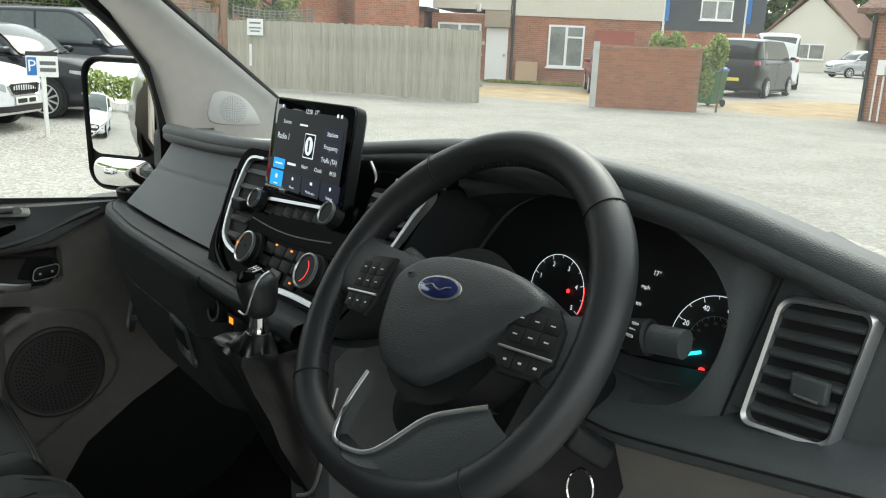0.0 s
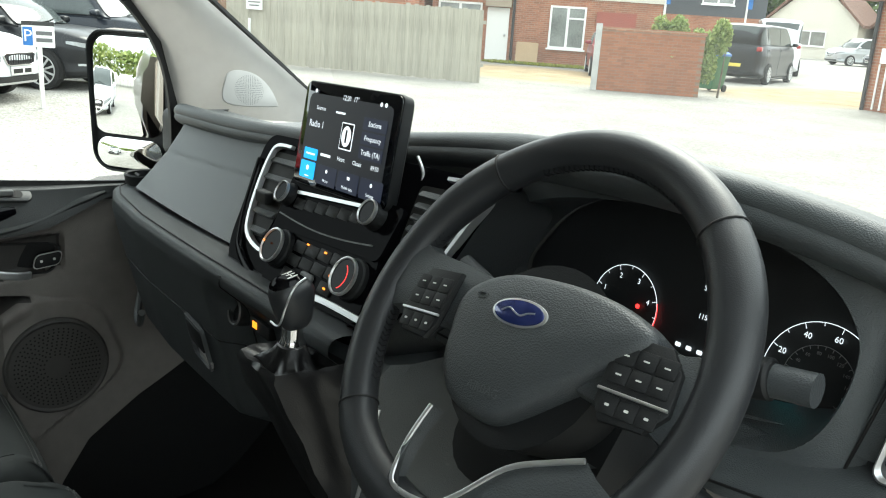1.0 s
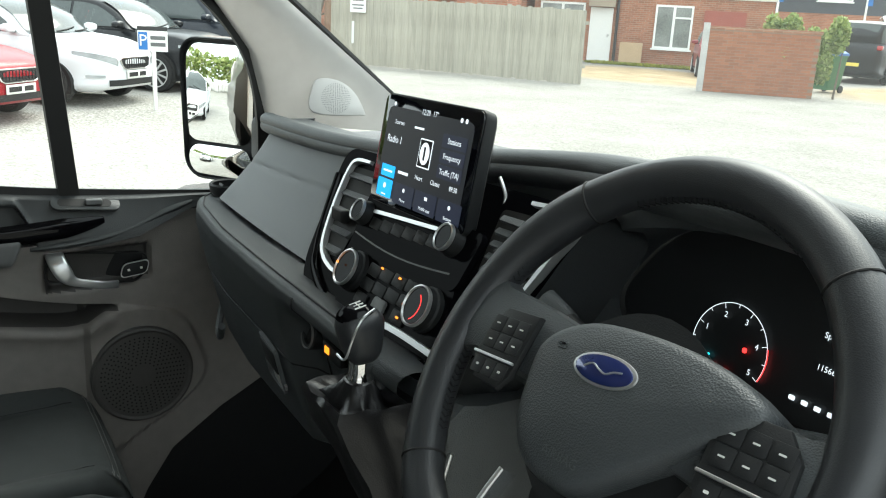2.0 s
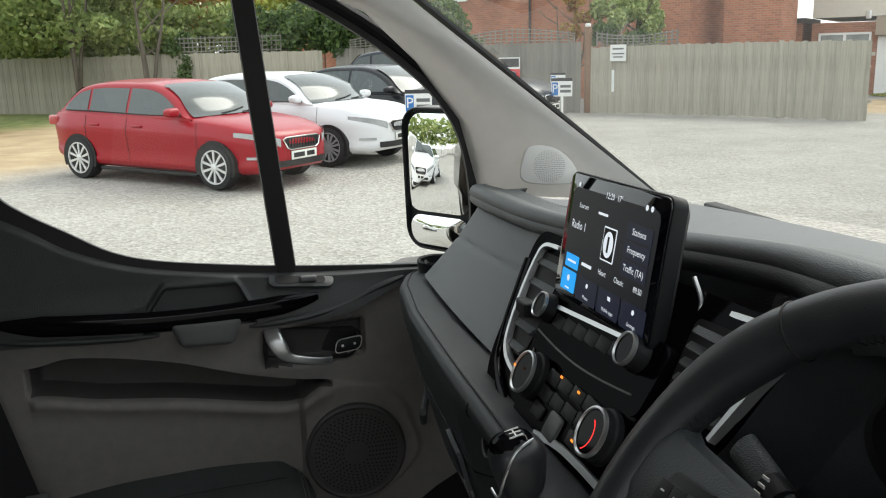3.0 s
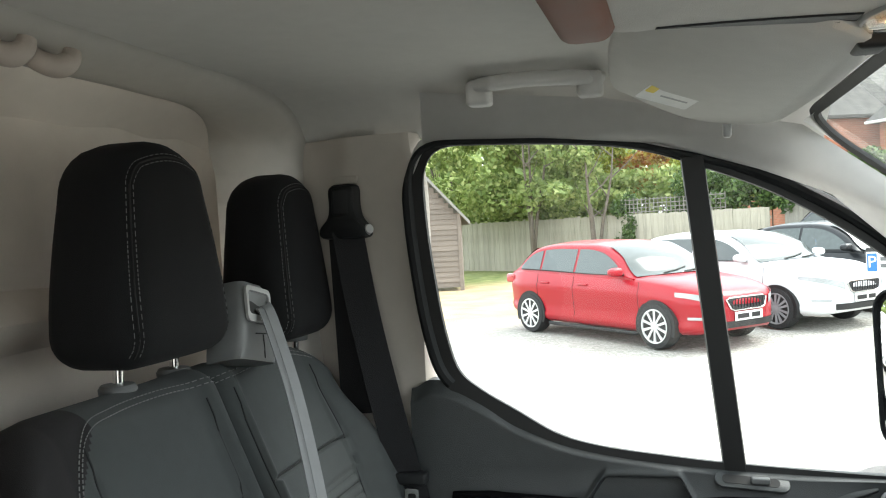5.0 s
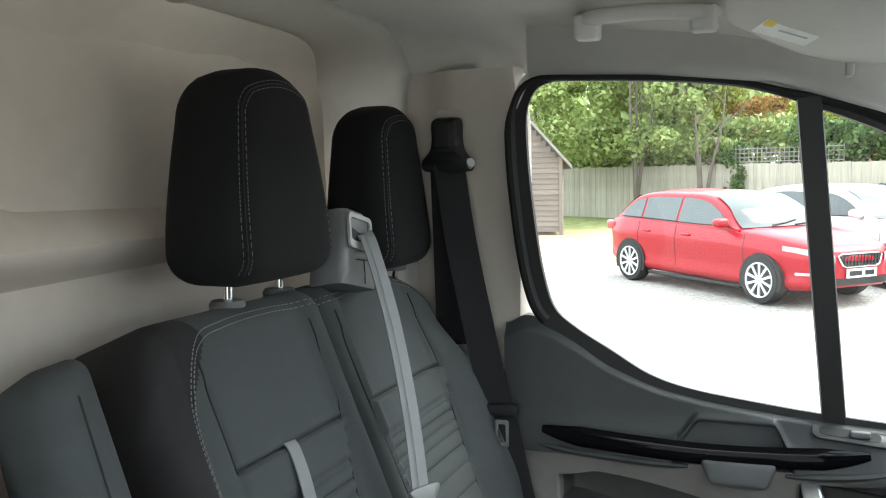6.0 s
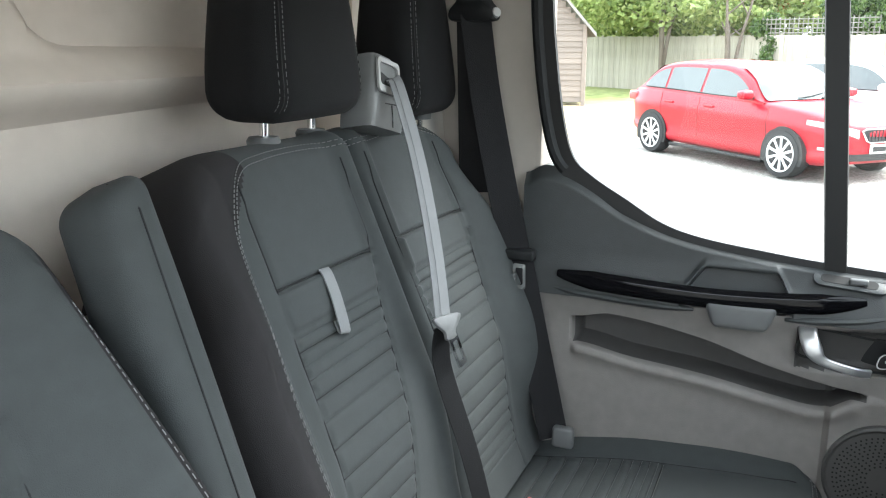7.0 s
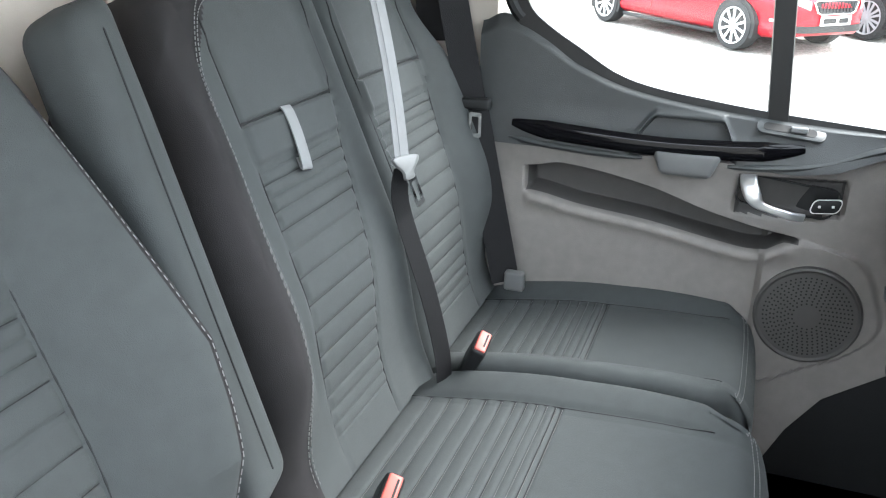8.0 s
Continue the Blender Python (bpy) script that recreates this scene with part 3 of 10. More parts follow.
    part("gloss_strip", bm, PIANO, door, "piano black door strip")
    # dark lips under the strip, broken by the pull cup
    for pts in (((-0.520, 1.266), (-0.45, 1.258), (-0.35, 1.253), (-0.262, 1.252)), ((-0.115, 1.253), (-0.05, 1.258), (0.01, 1.266), (0.06, 1.280), (0.11, 1.300), (0.16, 1.316))):
        bm = bmesh.new()
        lip = smooth_path([(-0.781 - 0.016 * ease(-0.05, 0.14, y), y, z) for y, z in pts], 6)
        sweep(bm, lip, [(x * 0.010, y * 0.0075) for x, y in circle(1, 12)], scale=[0.45 + 0.55 * min(1, min(i, len(lip) - 1 - i) / 4) for i in range(len(lip))])
        part("shoulder_lip", bm, DOORTOP, door)
    # pull cup below the strip
    bm = bmesh.new()
    rbox(bm, (-0.776, -0.185, 1.252), (0.013, 0.062, 0.024), 0.011, 4, lambda p: Vector((p.x, p.y * (1 - 0.3 * (0.024 - p.z) / 0.048), p.z)))
    part("pull_cup", bm, GREYP, door, "grey grab cup under the strip")
    # lock slider plate
    bm = bmesh.new()
    m = basis((-0.792, -0.022, 1.322), (0, 1, -0.08), (-0.8, 0, 0.6))
    plate(bm, m, rrect(0.112, 0.030, 0.013), 0.005, 0.002)
    plt = part("lock_plate", bm, DOORTOP, door)
    bm = bmesh.new()
    plate(bm, m @ Matrix.Translation((-0.002, 0, 0.0052)), rrect(0.086, 0.016, 0.007), 0.0006)
    part("lock_slot", bm, BLACK, plt)
    bm = bmesh.new()
    rbox(bm, m @ Vector((0.012, 0, 0.008)), (0.006, 0.014, 0.005), 0.003, 3)
    part("lock_button", bm, GREYP, plt)
    # inner handle: an upright thumb piece and a flat lever
    bm = bmesh.new()
    p = smooth_path([(-0.792, -0.078, 1.240), (-0.776, -0.074, 1.226), (-0.770, -0.064, 1.206), (-0.769, -0.052, 1.194), (-0.770, -0.030, 1.187), (-0.774, 0.000, 1.180), (-0.784, 0.022, 1.176)], 6)
    sc = [1.35 - 0.70 * ease(0.25, 0.6, i / (len(p) - 1)) for i in range(len(p))]
    sweep(bm, p, [(x, y) for x, y in rrect(0.022, 0.011, 0.004, 3)], scale=sc, up=(1, 0, 0))
    part("handle", bm, SATIN, door, "satin metal inner door handle")
    bm = bmesh.new()
    hm = basis((-0.8085, -0.008, 1.204), (0, 1, -0.10), (0, 0.1, 1))
    o = [(x + y * 0.25, y) for x, y in rrect(0.166, 0.056, 0.018, 6)]
    ring_plate(bm, hm, o, [(x * 0.965, y * 0.92) for x, y in o], 0.006)
    part("handle_surround", bm, DARK, door)
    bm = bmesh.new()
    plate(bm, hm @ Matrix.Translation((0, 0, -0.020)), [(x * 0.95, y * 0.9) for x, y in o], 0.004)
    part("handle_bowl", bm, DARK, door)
    # lock switch
    bm = bmesh.new()
    sm = basis((-0.808, 0.056, 1.196), (0, 1, 0.12), (0, -0.12, 1))
    plate(bm, sm, [(x + y * 0.35, y) for x, y in rrect(0.046, 0.024, 0.008)], 0.008, 0.002)
    sw = part("lock_switch", bm, DARK, door)
    bm = bmesh.new()
    oo = [(x + y * 0.35, y) for x, y in rrect(0.048, 0.026, 0.009)]
    ring_plate(bm, sm @ Matrix.Translation((0, 0, 0.005)), oo, [(x * 0.93, y * 0.88) for x, y in oo], 0.003)
    part("switch_ring", bm, SATIN, sw)
    for k in (-0.011, 0.011):
        bm = bmesh.new()
        plate(bm, sm @ Matrix.Translation((k, 0, 0.0082)), rrect(0.0045, 0.0045, 0.001), 0.0005)
        part("switch_mark", bm, WHITEP, sw)
    # loudspeaker grille
    bm = bmesh.new()
    gm = basis((-0.7915, 0.058, 0.995), (0, 1, 0), (0, 0, 1))
    lathe(bm, gm @ Vector((0, 0, 0.008)), (1, 0, 0), [(0.092, -0.01), (0.092, 0.003), (0.088, 0.006), (0.085, 0.004), (0.0835, 0.003), (0.02, 0.0055), (0.001, 0.0055)], 56)
    sp = part("speaker_grille", bm, GRILLE, door, "round black perforated loudspeaker grille")
    bm = bmesh.new()
    for r in range(2, 13):
        n = int(2 * math.pi * r * 0.0062 / 0.0085)
        for i in range(n):
            a = 2 * math.pi * i / n
            c = gm @ Vector((r * 0.0062 * math.cos(a), r * 0.0062 * math.sin(a), 0.0134))
            bmesh.ops.create_circle(bm, cap_ends=True, radius=0.0018, segments=6, matrix=Matrix.Translation(c) @ Euler((0, radians(90), 0)).to_matrix().to_4x4())
    tagged(part("speaker_holes", bm, BLACK, sp, "", 0, False), kind="stuff")
    # window seal, pillar bar and panes
    loop = smooth_path([on_door(y, z, 0.0) for y, z in GLASS_YZ], 5, True)
    bm = bmesh.new()
    slim = [1 - 0.58 * ease(1.80, 1.85, q.z) * ease(0.10, -0.05, q.y) for q in loop]
    sweep(bm, loop, [(-0.030, -0.010), (-0.004, -0.012), (0.004, -0.004), (0.004, 0.008), (-0.030, 0.008)], up=(1, 0, 0.1), closed=True, scale=slim)
    part("window_seal", bm, SEAL, door, "black rubber seal round the window")
    # outer frame tube behind the seal
    bm = bmesh.new()
    c = Vector((0, -0.1, 1.6))
    big = []
    for q in loop:
        d = Vector((0, q.y - c.y, q.z - c.z))
        d.normalize()
        big.append(q + Vector((0.003, d.y * 0.026, d.z * 0.014 * (1 - 0.5 * ease(1.80, 1.85, q.z)))))
    half = [q for q in big if q.z > 1.50 or q.y < -0.50]
    i0 = max(range(len(half)), key=lambda i: (half[i] - half[i - 1]).length)
    half = half[i0:] + half[:i0]
    sweep(bm, half, [(x * 0.012, y * 0.012) for x, y in circle(1, 10)], up=(1, 0, 0.1), scale=[1 - 0.5 * ease(1.80, 1.85, q.z) * ease(0.10, -0.05, q.y) for q in half])
    part("door_frame", bm, DARK, door)
    bm = bmesh.new()
    rail = [q + Vector((0.0, (q.y + 0.1) / 0.45 * 0.014, 0.017)) for q in loop if q.z > 1.52 and q.y > -0.535]
    i0 = max(range(len(rail)), key=lambda i: (rail[i] - rail[i - 1]).length)
    rail = rail[i0:] + rail[:i0]
    sweep(bm, rail, [(x * 0.010, y * 0.0035) for x, y in circle(1, 12)], up=(1, 0, 0.1))
    part("frame_cover", bm, TRIM, door, "pale grey trim along the window frame")
    bm = bmesh.new()
    a, b = on_door(-0.045, 1.335, 0.004), on_door(-0.092, 1.838, 0.004)
    sweep(bm, [a, a.lerp(b, 0.5), b], [(-0.018, -0.006), (0.018, -0.006), (0.016, 0.006), (-0.016, 0.006)], up=(1, 0, 0))
    part("window_bar", bm, SEAL, door, "slim black upright bar dividing the side glass")
    for nm, lo, hi in (("sliding_pane", -9, -0.07), ("quarter_pane", -0.07, 9)):
        bm = bmesh.new()
        lp = [(min(hi, max(lo, q.y)), q.z) for q in loop]
        bm.faces.new([bm.verts.new(on_door(y + (0.0 if -9 < lo else 0), z, -0.012)) for y, z in lp])
        bmesh.ops.remove_doubles(bm, verts=bm.verts, dist=1e-5)
        pn = part(nm, bm, GLASS_SIDE, door, "clear side glass", 0)
        pn.visible_shadow = False
    # outer skin, so that the door closes the side
    bm = bmesh.new()
    sheet(bm, lambda y, z: Vector((-0.94, y, z)), [-0.86 + 1.7 * i / 4 for i in range(5)], [0.4 + 0.90 * i / 4 for i in range(5)])
    bmesh.ops.solidify(bm, geom=bm.faces[:], thickness=0.02)
    part("outer_skin", bm, VANPAINT, door)
    return door


build_door()


def build_door_mirror():
    t = thing("door_mirror", (-1.06, 0.32, 1.44), "black-framed door mirror with a small wide-angle glass below", "mirror")
    m = basis((-1.063, 0.297, 1.445), (0.81, 0.58, 0.0), (0, 0.05, 1))
    o = [(x - 0.010 * (y / 0.14), y) for x, y in rrect(0.195, 0.300, 0.045, 6)]
    bm = bmesh.new()
    rows = [(0.0, 1.0), (0.008, 1.0), (0.013, 0.985), (0.012, 0.965), (0.002, 0.96)]
    loft(bm, [[m @ Vector((x * k, y * k, z)) for x, y in o] for z, k in rows])
    part("housing_rim", bm, DARK, t)
    bm = bmesh.new()
    rows = [(0.0, 1.0), (-0.03, 1.02), (-0.07, 0.95), (-0.10, 0.75), (-0.115, 0.4)]
    loft(bm, [[m @ Vector((x * k, y * k, z)) for x, y in o] for z, k in rows])
    part("housing", bm, VANPAINT, t, "silver painted mirror shell")
    bm = bmesh.new()
    go = rrect(0.174, 0.206, 0.034, 6)
    gm = m @ Matrix.Translation((-0.004, 0.034, 0.006))
    loft(bm, [[gm @ Vector((x * k, y * k, 0.004 - (x * x + y * y) * k * k / 2.6)) for x, y in go] for k in [1.0] + [1 - i / 16 for i in range(1, 16)] + [0.02]])
    part("main_glass", bm, MIRROR, t, "slightly convex mirror glass")
    bm = bmesh.new()
    rr = rrect(0.162, 0.064, 0.028, 6)
    bmo = m @ Matrix.Translation((0.002, -0.108, 0.006))
    loft(bm, [[bmo @ Vector((x * k, y * k, z)) for x, y in rr] for z, k in ((0, 1), (0.003, 1), (0.008, 0.75), (0.0105, 0.4), (0.0112, 0.05))])
    part("wide_glass", bm, MIRROR, t, "small domed wide-angle mirror glass")
    bm = bmesh.new()
    rbox(bm, (-0.90, 0.36, 1.40), (0.07, 0.035, 0.05), 0.02, 3)
    part("arm", bm, DARK, t)


build_door_mirror()

# ---- dashboard ----
LIP_X = [-0.80, -0.70, -0.45, -0.27, -0.05, 0.12, 0.25, 0.40, 0.52, 0.62, 0.72, 0.80]
LIP_Y = [0.300, 0.262, 0.258, 0.270, 0.285, 0.270, 0.235, 0.225, 0.235, 0.250, 0.265, 0.285]
LIP_Z = [1.478, 1.492, 1.500, 1.512, 1.535, 1.556, 1.572, 1.578, 1.568, 1.545, 1.520, 1.500]


def dash_top(x, v):
    """v: 0 at the lip towards the seats, 1 at the windscreen."""
    y0, z0 = curve_at(LIP_X, LIP_Y, x), curve_at(LIP_X, LIP_Z, x)
    c = 1 - (x / 0.78) ** 2
    y1 = 0.625 + 0.13 * c
    y = y0 + (y1 - y0) * v
    drop = ease(-0.10, 0.55, v) + (ease(0.0, 0.80, v) - ease(-0.10, 0.55, v)) * ease(-0.30, 0.20, x)
    z = z0 + (1.434 - z0) * drop
    z -= 0.016 * (1 - ease(0, 0.035, v))
    # shallow trays let into the top
    for x0, x1, yb, yf, deep in ((-0.17, 0.035, 0.325, 0.42, 0.04), (0.495, 0.61, 0.345, 0.425, 0.03)):
        k = ease(x0, x0 + 0.012, x) * (1 - ease(x1 - 0.012, x1, x)) * ease(yb, yb + 0.012, y) * (1 - ease(yf - 0.012, yf, y))
        z -= deep * k
    return Vector((x, y, z))


def shelf_z(x):
    """Height of the driver's shelf edge."""
    return 1.374 + 0.20 * max(0.0, x - 0.50)


def ledge_y(x):
    return lerp([-0.80, -0.74, -0.68, -0.60, -0.45, -0.2, 0.05, 0.14], [0.235, 0.180, 0.142, 0.118, 0.104, 0.098, 0.096, 0.100], x)


def build_dash():
    d = thing("dashboard", (0.0, 0.4, 1.3), "dark grey grained plastic dashboard with screen and vents", "dashboard")
    bm = bmesh.new()
    xs = [-0.80 + 1.60 * i / 200 for i in range(201)]
    vs = [0, 0.008, 0.018, 0.03] + [0.03 + 0.97 * (i / 56) for i in range(1, 57)]
    sheet(bm, dash_top, xs, vs)
    # rolled edge under the lip
    sheet(bm, lambda x, v: dash_top(x, 0) + Vector((0, 0.018 * v * v - 0.006 * math.sin(math.pi * v), -0.026 * v)), xs, [i / 6 for i in range(7)])
    bmesh.ops.remove_doubles(bm, verts=bm.verts, dist=1e-5)
    part("top_pad", bm, DASH, d, "soft grained dash top with shallow trays", 50)

    # thick rolled edge of the pad
    bm = bmesh.new()
    sweep(bm, [dash_top(-0.785 + 1.57 * i / 120, 0.02) + Vector((0, 0.004, -0.006)) for i in range(121)], circle(0.0145, 14, 0.0125))
    part("pad_edge", bm, DASH, d, "rolled edge of the dash pad")

    # passenger panel under the lip
    bm = bmesh.new()

    def panel(u, v):
        # u: door to stack, v: top to bottom
        xt, xb = -0.700 + (-0.262 + 0.700) * u, -0.648 + (-0.178 + 0.648) * u
        x = xt + (xb - xt) * v
        y = 0.281 - 0.119 * v + 0.008 * math.sin(math.pi * v) - 0.012 * math.sin(math.pi * u) * 0.4
        z = (1.476 + 0.014 * u) * (1 - v) + (1.358 + 0.0 * u) * v
        y += 0.02 * (1 - ease(0, 0.05, u)) + 0.012 * (1 - ease(0.0, 0.06, 1 - u))
        y += 0.0025 * math.exp(-((v - 0.55 + 0.1 * u) / 0.02) ** 2)
        return Vector((x, y, z))
    slab(bm, panel, [i / 50 for i in range(51)], [i / 36 for i in range(37)], (0, 0.06, 0))
    part("passenger_panel", bm, DASH, d, "large smooth passenger airbag panel")
    bm = bmesh.new()
    plate(bm, basis((-0.628, 0.168, 1.378), (1, 0, 0), (0, 0.6, 1)), rrect(0.020, 0.004, 0.001), 0.003)
    part("panel_mark", bm, DARK, d)

    # ledge and lower bolster
    bm = bmesh.new()

    def bolster(x, v):
        e = ledge_y(x)
        prof_v = [0, 0.18, 0.26, 0.32, 0.40, 0.50, 0.60, 0.72, 0.85, 1.0]
        py = [0.075, 0.014, 0.003, -0.002, -0.003, 0.004, 0.016, 0.030, 0.048, 0.14]
        pz = [1.352, 1.358, 1.356, 1.350, 1.335, 1.300, 1.255, 1.200, 1.140, 1.090]
        dz = -0.004 + 0.010 * ease(-0.5, 0.1, x) - 0.012 * ease(-0.6, -0.8, x)
        return Vector((x, e + lerp(prof_v, py, v) + 0.032 * ease(-0.175, -0.13, x) * ease(0.36, 0.50, v), lerp(prof_v, pz, v) + dz))
    sheet(bm, bolster, [-0.80 + 0.935 * i / 100 for i in range(101)], [i / 60 for i in range(61)])
    bmesh.ops.solidify(bm, geom=bm.faces[:], thickness=0.01)
    part("lower_bolster", bm, DASH_LOW, d, "rounded lower dash with the glovebox")
    # seam along the ledge and down beside the glovebox
    bm = bmesh.new()
    tube(bm, [bolster(-0.74 + 0.80 * i / 50, 0.20) + Vector((0, -0.0005, 0.0008)) for i in range(51)], 0.0013, 6)
    part("ledge_seam", bm, BLACK, d)
    bm = bmesh.new()
    tube(bm, [bolster(-0.118, 0.30 + 0.62 * i / 24) + Vector((0, -0.0006, 0)) for i in range(25)], 0.0012, 6)
    tube(bm, [bolster(-0.70 + 0.58 * i / 24, 0.62 - 0.02 * math.sin(i / 24 * 3)) + Vector((0, -0.0006, 0)) for i in range(25)], 0.0011, 6)
    part("glovebox_seam", bm, BLACK, d)
    # glovebox latch
    c = bolster(-0.246, 0.67)
    m = basis(c + Vector((0, -0.002, 0)), (1, 0, -0.12), (0.1, -0.28, 1))
    bm = bmesh.new()
    o = [(x, y) for x, y in rrect(0.062, 0.070, 0.006)]
    ring_plate(bm, m, o, [(x * 0.92, y * 0.9) for x, y in o], 0.005)
    lt = part("glovebox_latch", bm, DASH_LOW, d)
    bm = bmesh.new()
    plate(bm, m @ Matrix.Translation((0, 0.012, 0)), rrect(0.050, 0.036, 0.004), 0.006, 0.002)
    part("latch_lever", bm, DARK, lt)
    bm = bmesh.new()
    plate(bm, m @ Matrix.Translation((0.012, -0.022, 0)), [(-0.02, 0.008), (-0.02, -0.006), (0.016, -0.012), (0.024, 0.004)], 0.003)
    part("latch_plate", bm, PALEP, lt)
    # cup holder at the door end
    bm = bmesh.new()
    lathe(bm, (-0.690, 0.200, 1.352), (0, 0, 1), [(0.034, 0), (0.036, 0.014), (0.034, 0.017), (0.030, 0.015), (0.029, -0.01), (0.001, -0.01)], 32)
    part("cup_holder", bm, DARK, d)
    # grab pocket opening near the door
    bm = bmesh.new()
    tube(bm, smooth_path([(-0.60, 0.20, 1.235), (-0.62, 0.17, 1.19), (-0.60, 0.15, 1.145), (-0.56, 0.14, 1.14), (-0.515, 0.13, 1.175)], 6), 0.006, 8)
    part("pocket_rim", bm, DASH_LOW, d)

    # ---- centre stack ----
    def on_stack(x, z, off=0.0):
        return Vector((x, 0.165 + 0.55 * (z - 1.40) - off, z + off * 0.55 * 0.9))
    sm = lambda x, z, off=0.0: basis(on_stack(x, z, off), (1, 0, 0), (0, 0.55, 1))

    def quad(pts, off, depth, r=0.012, n=6):
        c = [Vector((x, z, 0)) for x, z in pts]
        out = []
        k = len(c)
        for i in range(k):
            p, a, b = c[i], c[i - 1], c[(i + 1) % k]
            s, e = p + (a - p).normalized() * r, p + (b - p).normalized() * r
            for j in range(n + 1):
                t = j / n
                out.append((s * (1 - t) ** 2 + p * 2 * t * (1 - t) + e * t * t))
        return [(v.x, v.y) for v in out]

    def slab_on(bm, outline, off, depth):
        loft(bm, [[on_stack(x, z, off + k) for x, z in outline] for k in (0, depth)])

    # wide surround in gloss black
    bm = bmesh.new()
    big = quad([(-0.243, 1.502), (0.219, 1.522), (0.197, 1.436), (0.140, 1.345), (-0.135, 1.325), (-0.205, 1.362)], 0, 0, 0.03)
    slab_on(bm, big, -0.05, 0.053)
    part("stack_surround", bm, STACKB, d, "gloss black centre stack surround")
    # grained flank between the stack and the binnacle
    bm = bmesh.new()
    flank = [(p.x, p.z) for p in smooth_path([(0.206, 0, 1.529), (0.222, 0, 1.516), (0.211, 0, 1.476), (0.199, 0, 1.436), (0.170, 0, 1.389), (0.146, 0, 1.350)], 6)]
    loft(bm, [[on_stack(x, z, off) for x, z in flank] for off in (0.0015, -0.03, -0.065)], False, False)
    bmesh.ops.solidify(bm, geom=bm.faces[:], thickness=0.002)
    part("stack_flank", bm, DASH, d)
    # satin U frame
    flat_bar = [(-0.0026, -0.003), (0.0026, -0.003), (0.0018, 0.003), (-0.0018, 0.003)]
    for pts in ([(-0.159, 1.494), (-0.192, 1.491), (-0.200, 1.478), (-0.193, 1.441), (-0.176, 1.402), (-0.156, 1.386), (-0.122, 1.379), (-0.094, 1.380)], [(0.150, 1.512), (0.214, 1.512), (0.206, 1.478), (0.192, 1.440)]):
        bm = bmesh.new()
        path = smooth_path([on_stack(x, z, 0.006) for x, z in pts], 8)
        sweep(bm, path, flat_bar, up=(0, -1, 0.5), scale=[1 + 0.5 * math.sin(math.pi * i / (len(path) - 1)) for i in range(len(path))])
        part("stack_trim", bm, SATIN, d, "satin chrome stack trim")
    bm = bmesh.new()
    sweep(bm, smooth_path([on_stack(x, z, 0.007) for x, z in ((-0.022, 1.356), (0.023, 1.364), (0.066, 1.367), (0.122, 1.368))], 8), [(x * 1.7, y) for x, y in flat_bar], up=(0, -1, 0.5))
    part("lower_trim", bm, SATIN, d)
    # gloss lip that follows the trim outside, and a fine line between vent and controls
    bm = bmesh.new()
    sweep(bm, smooth_path([on_stack(x, z, 0.005) for x, z in ((-0.226, 1.470), (-0.204, 1.415), (-0.186, 1.386), (-0.168, 1.369), (-0.116, 1.352), (-0.05, 1.346), (0.05, 1.350), (0.128, 1.356))], 8), [(x * 0.0055, y * 0.0045) for x, y in circle(1, 10)], up=(0, -1, 0.5))
    part("stack_lip", bm, PIANO, d)
    bm = bmesh.new()
    tube(bm, smooth_path([on_stack(x, z, 0.008) for x, z in ((-0.112, 1.434), (-0.104, 1.411), (-0.095, 1.394))], 6), 0.0011, 6)
    part("vent_edge", bm, SATIN, d)
    # vents beside the screen
    for side, pts in ((-1, [(-0.214, 1.484), (-0.118, 1.488), (-0.128, 1.392), (-0.184, 1.386)]), (1, [(0.110, 1.500), (0.207, 1.506), (0.190, 1.445), (0.120, 1.440)])):
        bm = bmesh.new()
        slab_on(bm, quad(pts, 0, 0, 0.008), 0.0035, 0.0006)
        v = part("vent_cavity", bm, BLACK, d)
        lo, hi = min(p[1] for p in pts) + 0.012, max(p[1] for p in pts) - 0.010
        for i in range(5):
            z = lo + (hi - lo) * i / 4
            k = (z - pts[3][1]) / (pts[0][1] - pts[3][1])
            xl = pts[3][0] + (pts[0][0] - pts[3][0]) * k + 0.004
            xr = pts[2][0] + (pts[1][0] - pts[2][0]) * k - 0.004
            if side > 0:
                xl, xr = min(xl, xr), max(xl, xr)
            bm = bmesh.new()
            mm = basis(on_stack((xl + xr) / 2, z, 0.002), (1, 0, 0.03), (0, 0.75, 0.5))
            rb = rrect(abs(xr - xl), 0.016, 0.003, 3)
            plate(bm, mm, rb, 0.0028, 0.001)
            part("vent_slat", bm, DASH, v)
        bm = bmesh.new()
        rbox(bm, on_stack(sum(p[0] for p in pts) / 4 + 0.004, 1.432 + 0.03 * (side > 0), 0.012), (0.015, 0.006, 0.008), 0.003, 3)
        part("vent_tab", bm, DARK, v)
    # screen
    sc_m = basis((-0.0125, 0.197, 1.528), (1, 0, 0.022), (0, 0.17, 1))
    W, H = 0.203, 0.122
    o = rrect(W, H, 0.009, 6)
    bm = bmesh.new()
    loft(bm, [[sc_m @ Vector((x * k, y * k2, z)) for x, y in o] for z, k, k2 in ((-0.020, 0.90, 0.88), (-0.013, 0.985, 0.975), (-0.003, 1.0, 1.0), (0.0, 0.995, 0.992))])
    scr = part("touch_screen", bm, DARK, d, "tablet-like touch screen in a black case")
    bm = bmesh.new()
    plate(bm, sc_m, [(x * 0.985, y * 0.975) for x, y in o], 0.0018, 0.0008)
    part("screen_glass", bm, SCREEN, scr, "glossy dark screen glass")

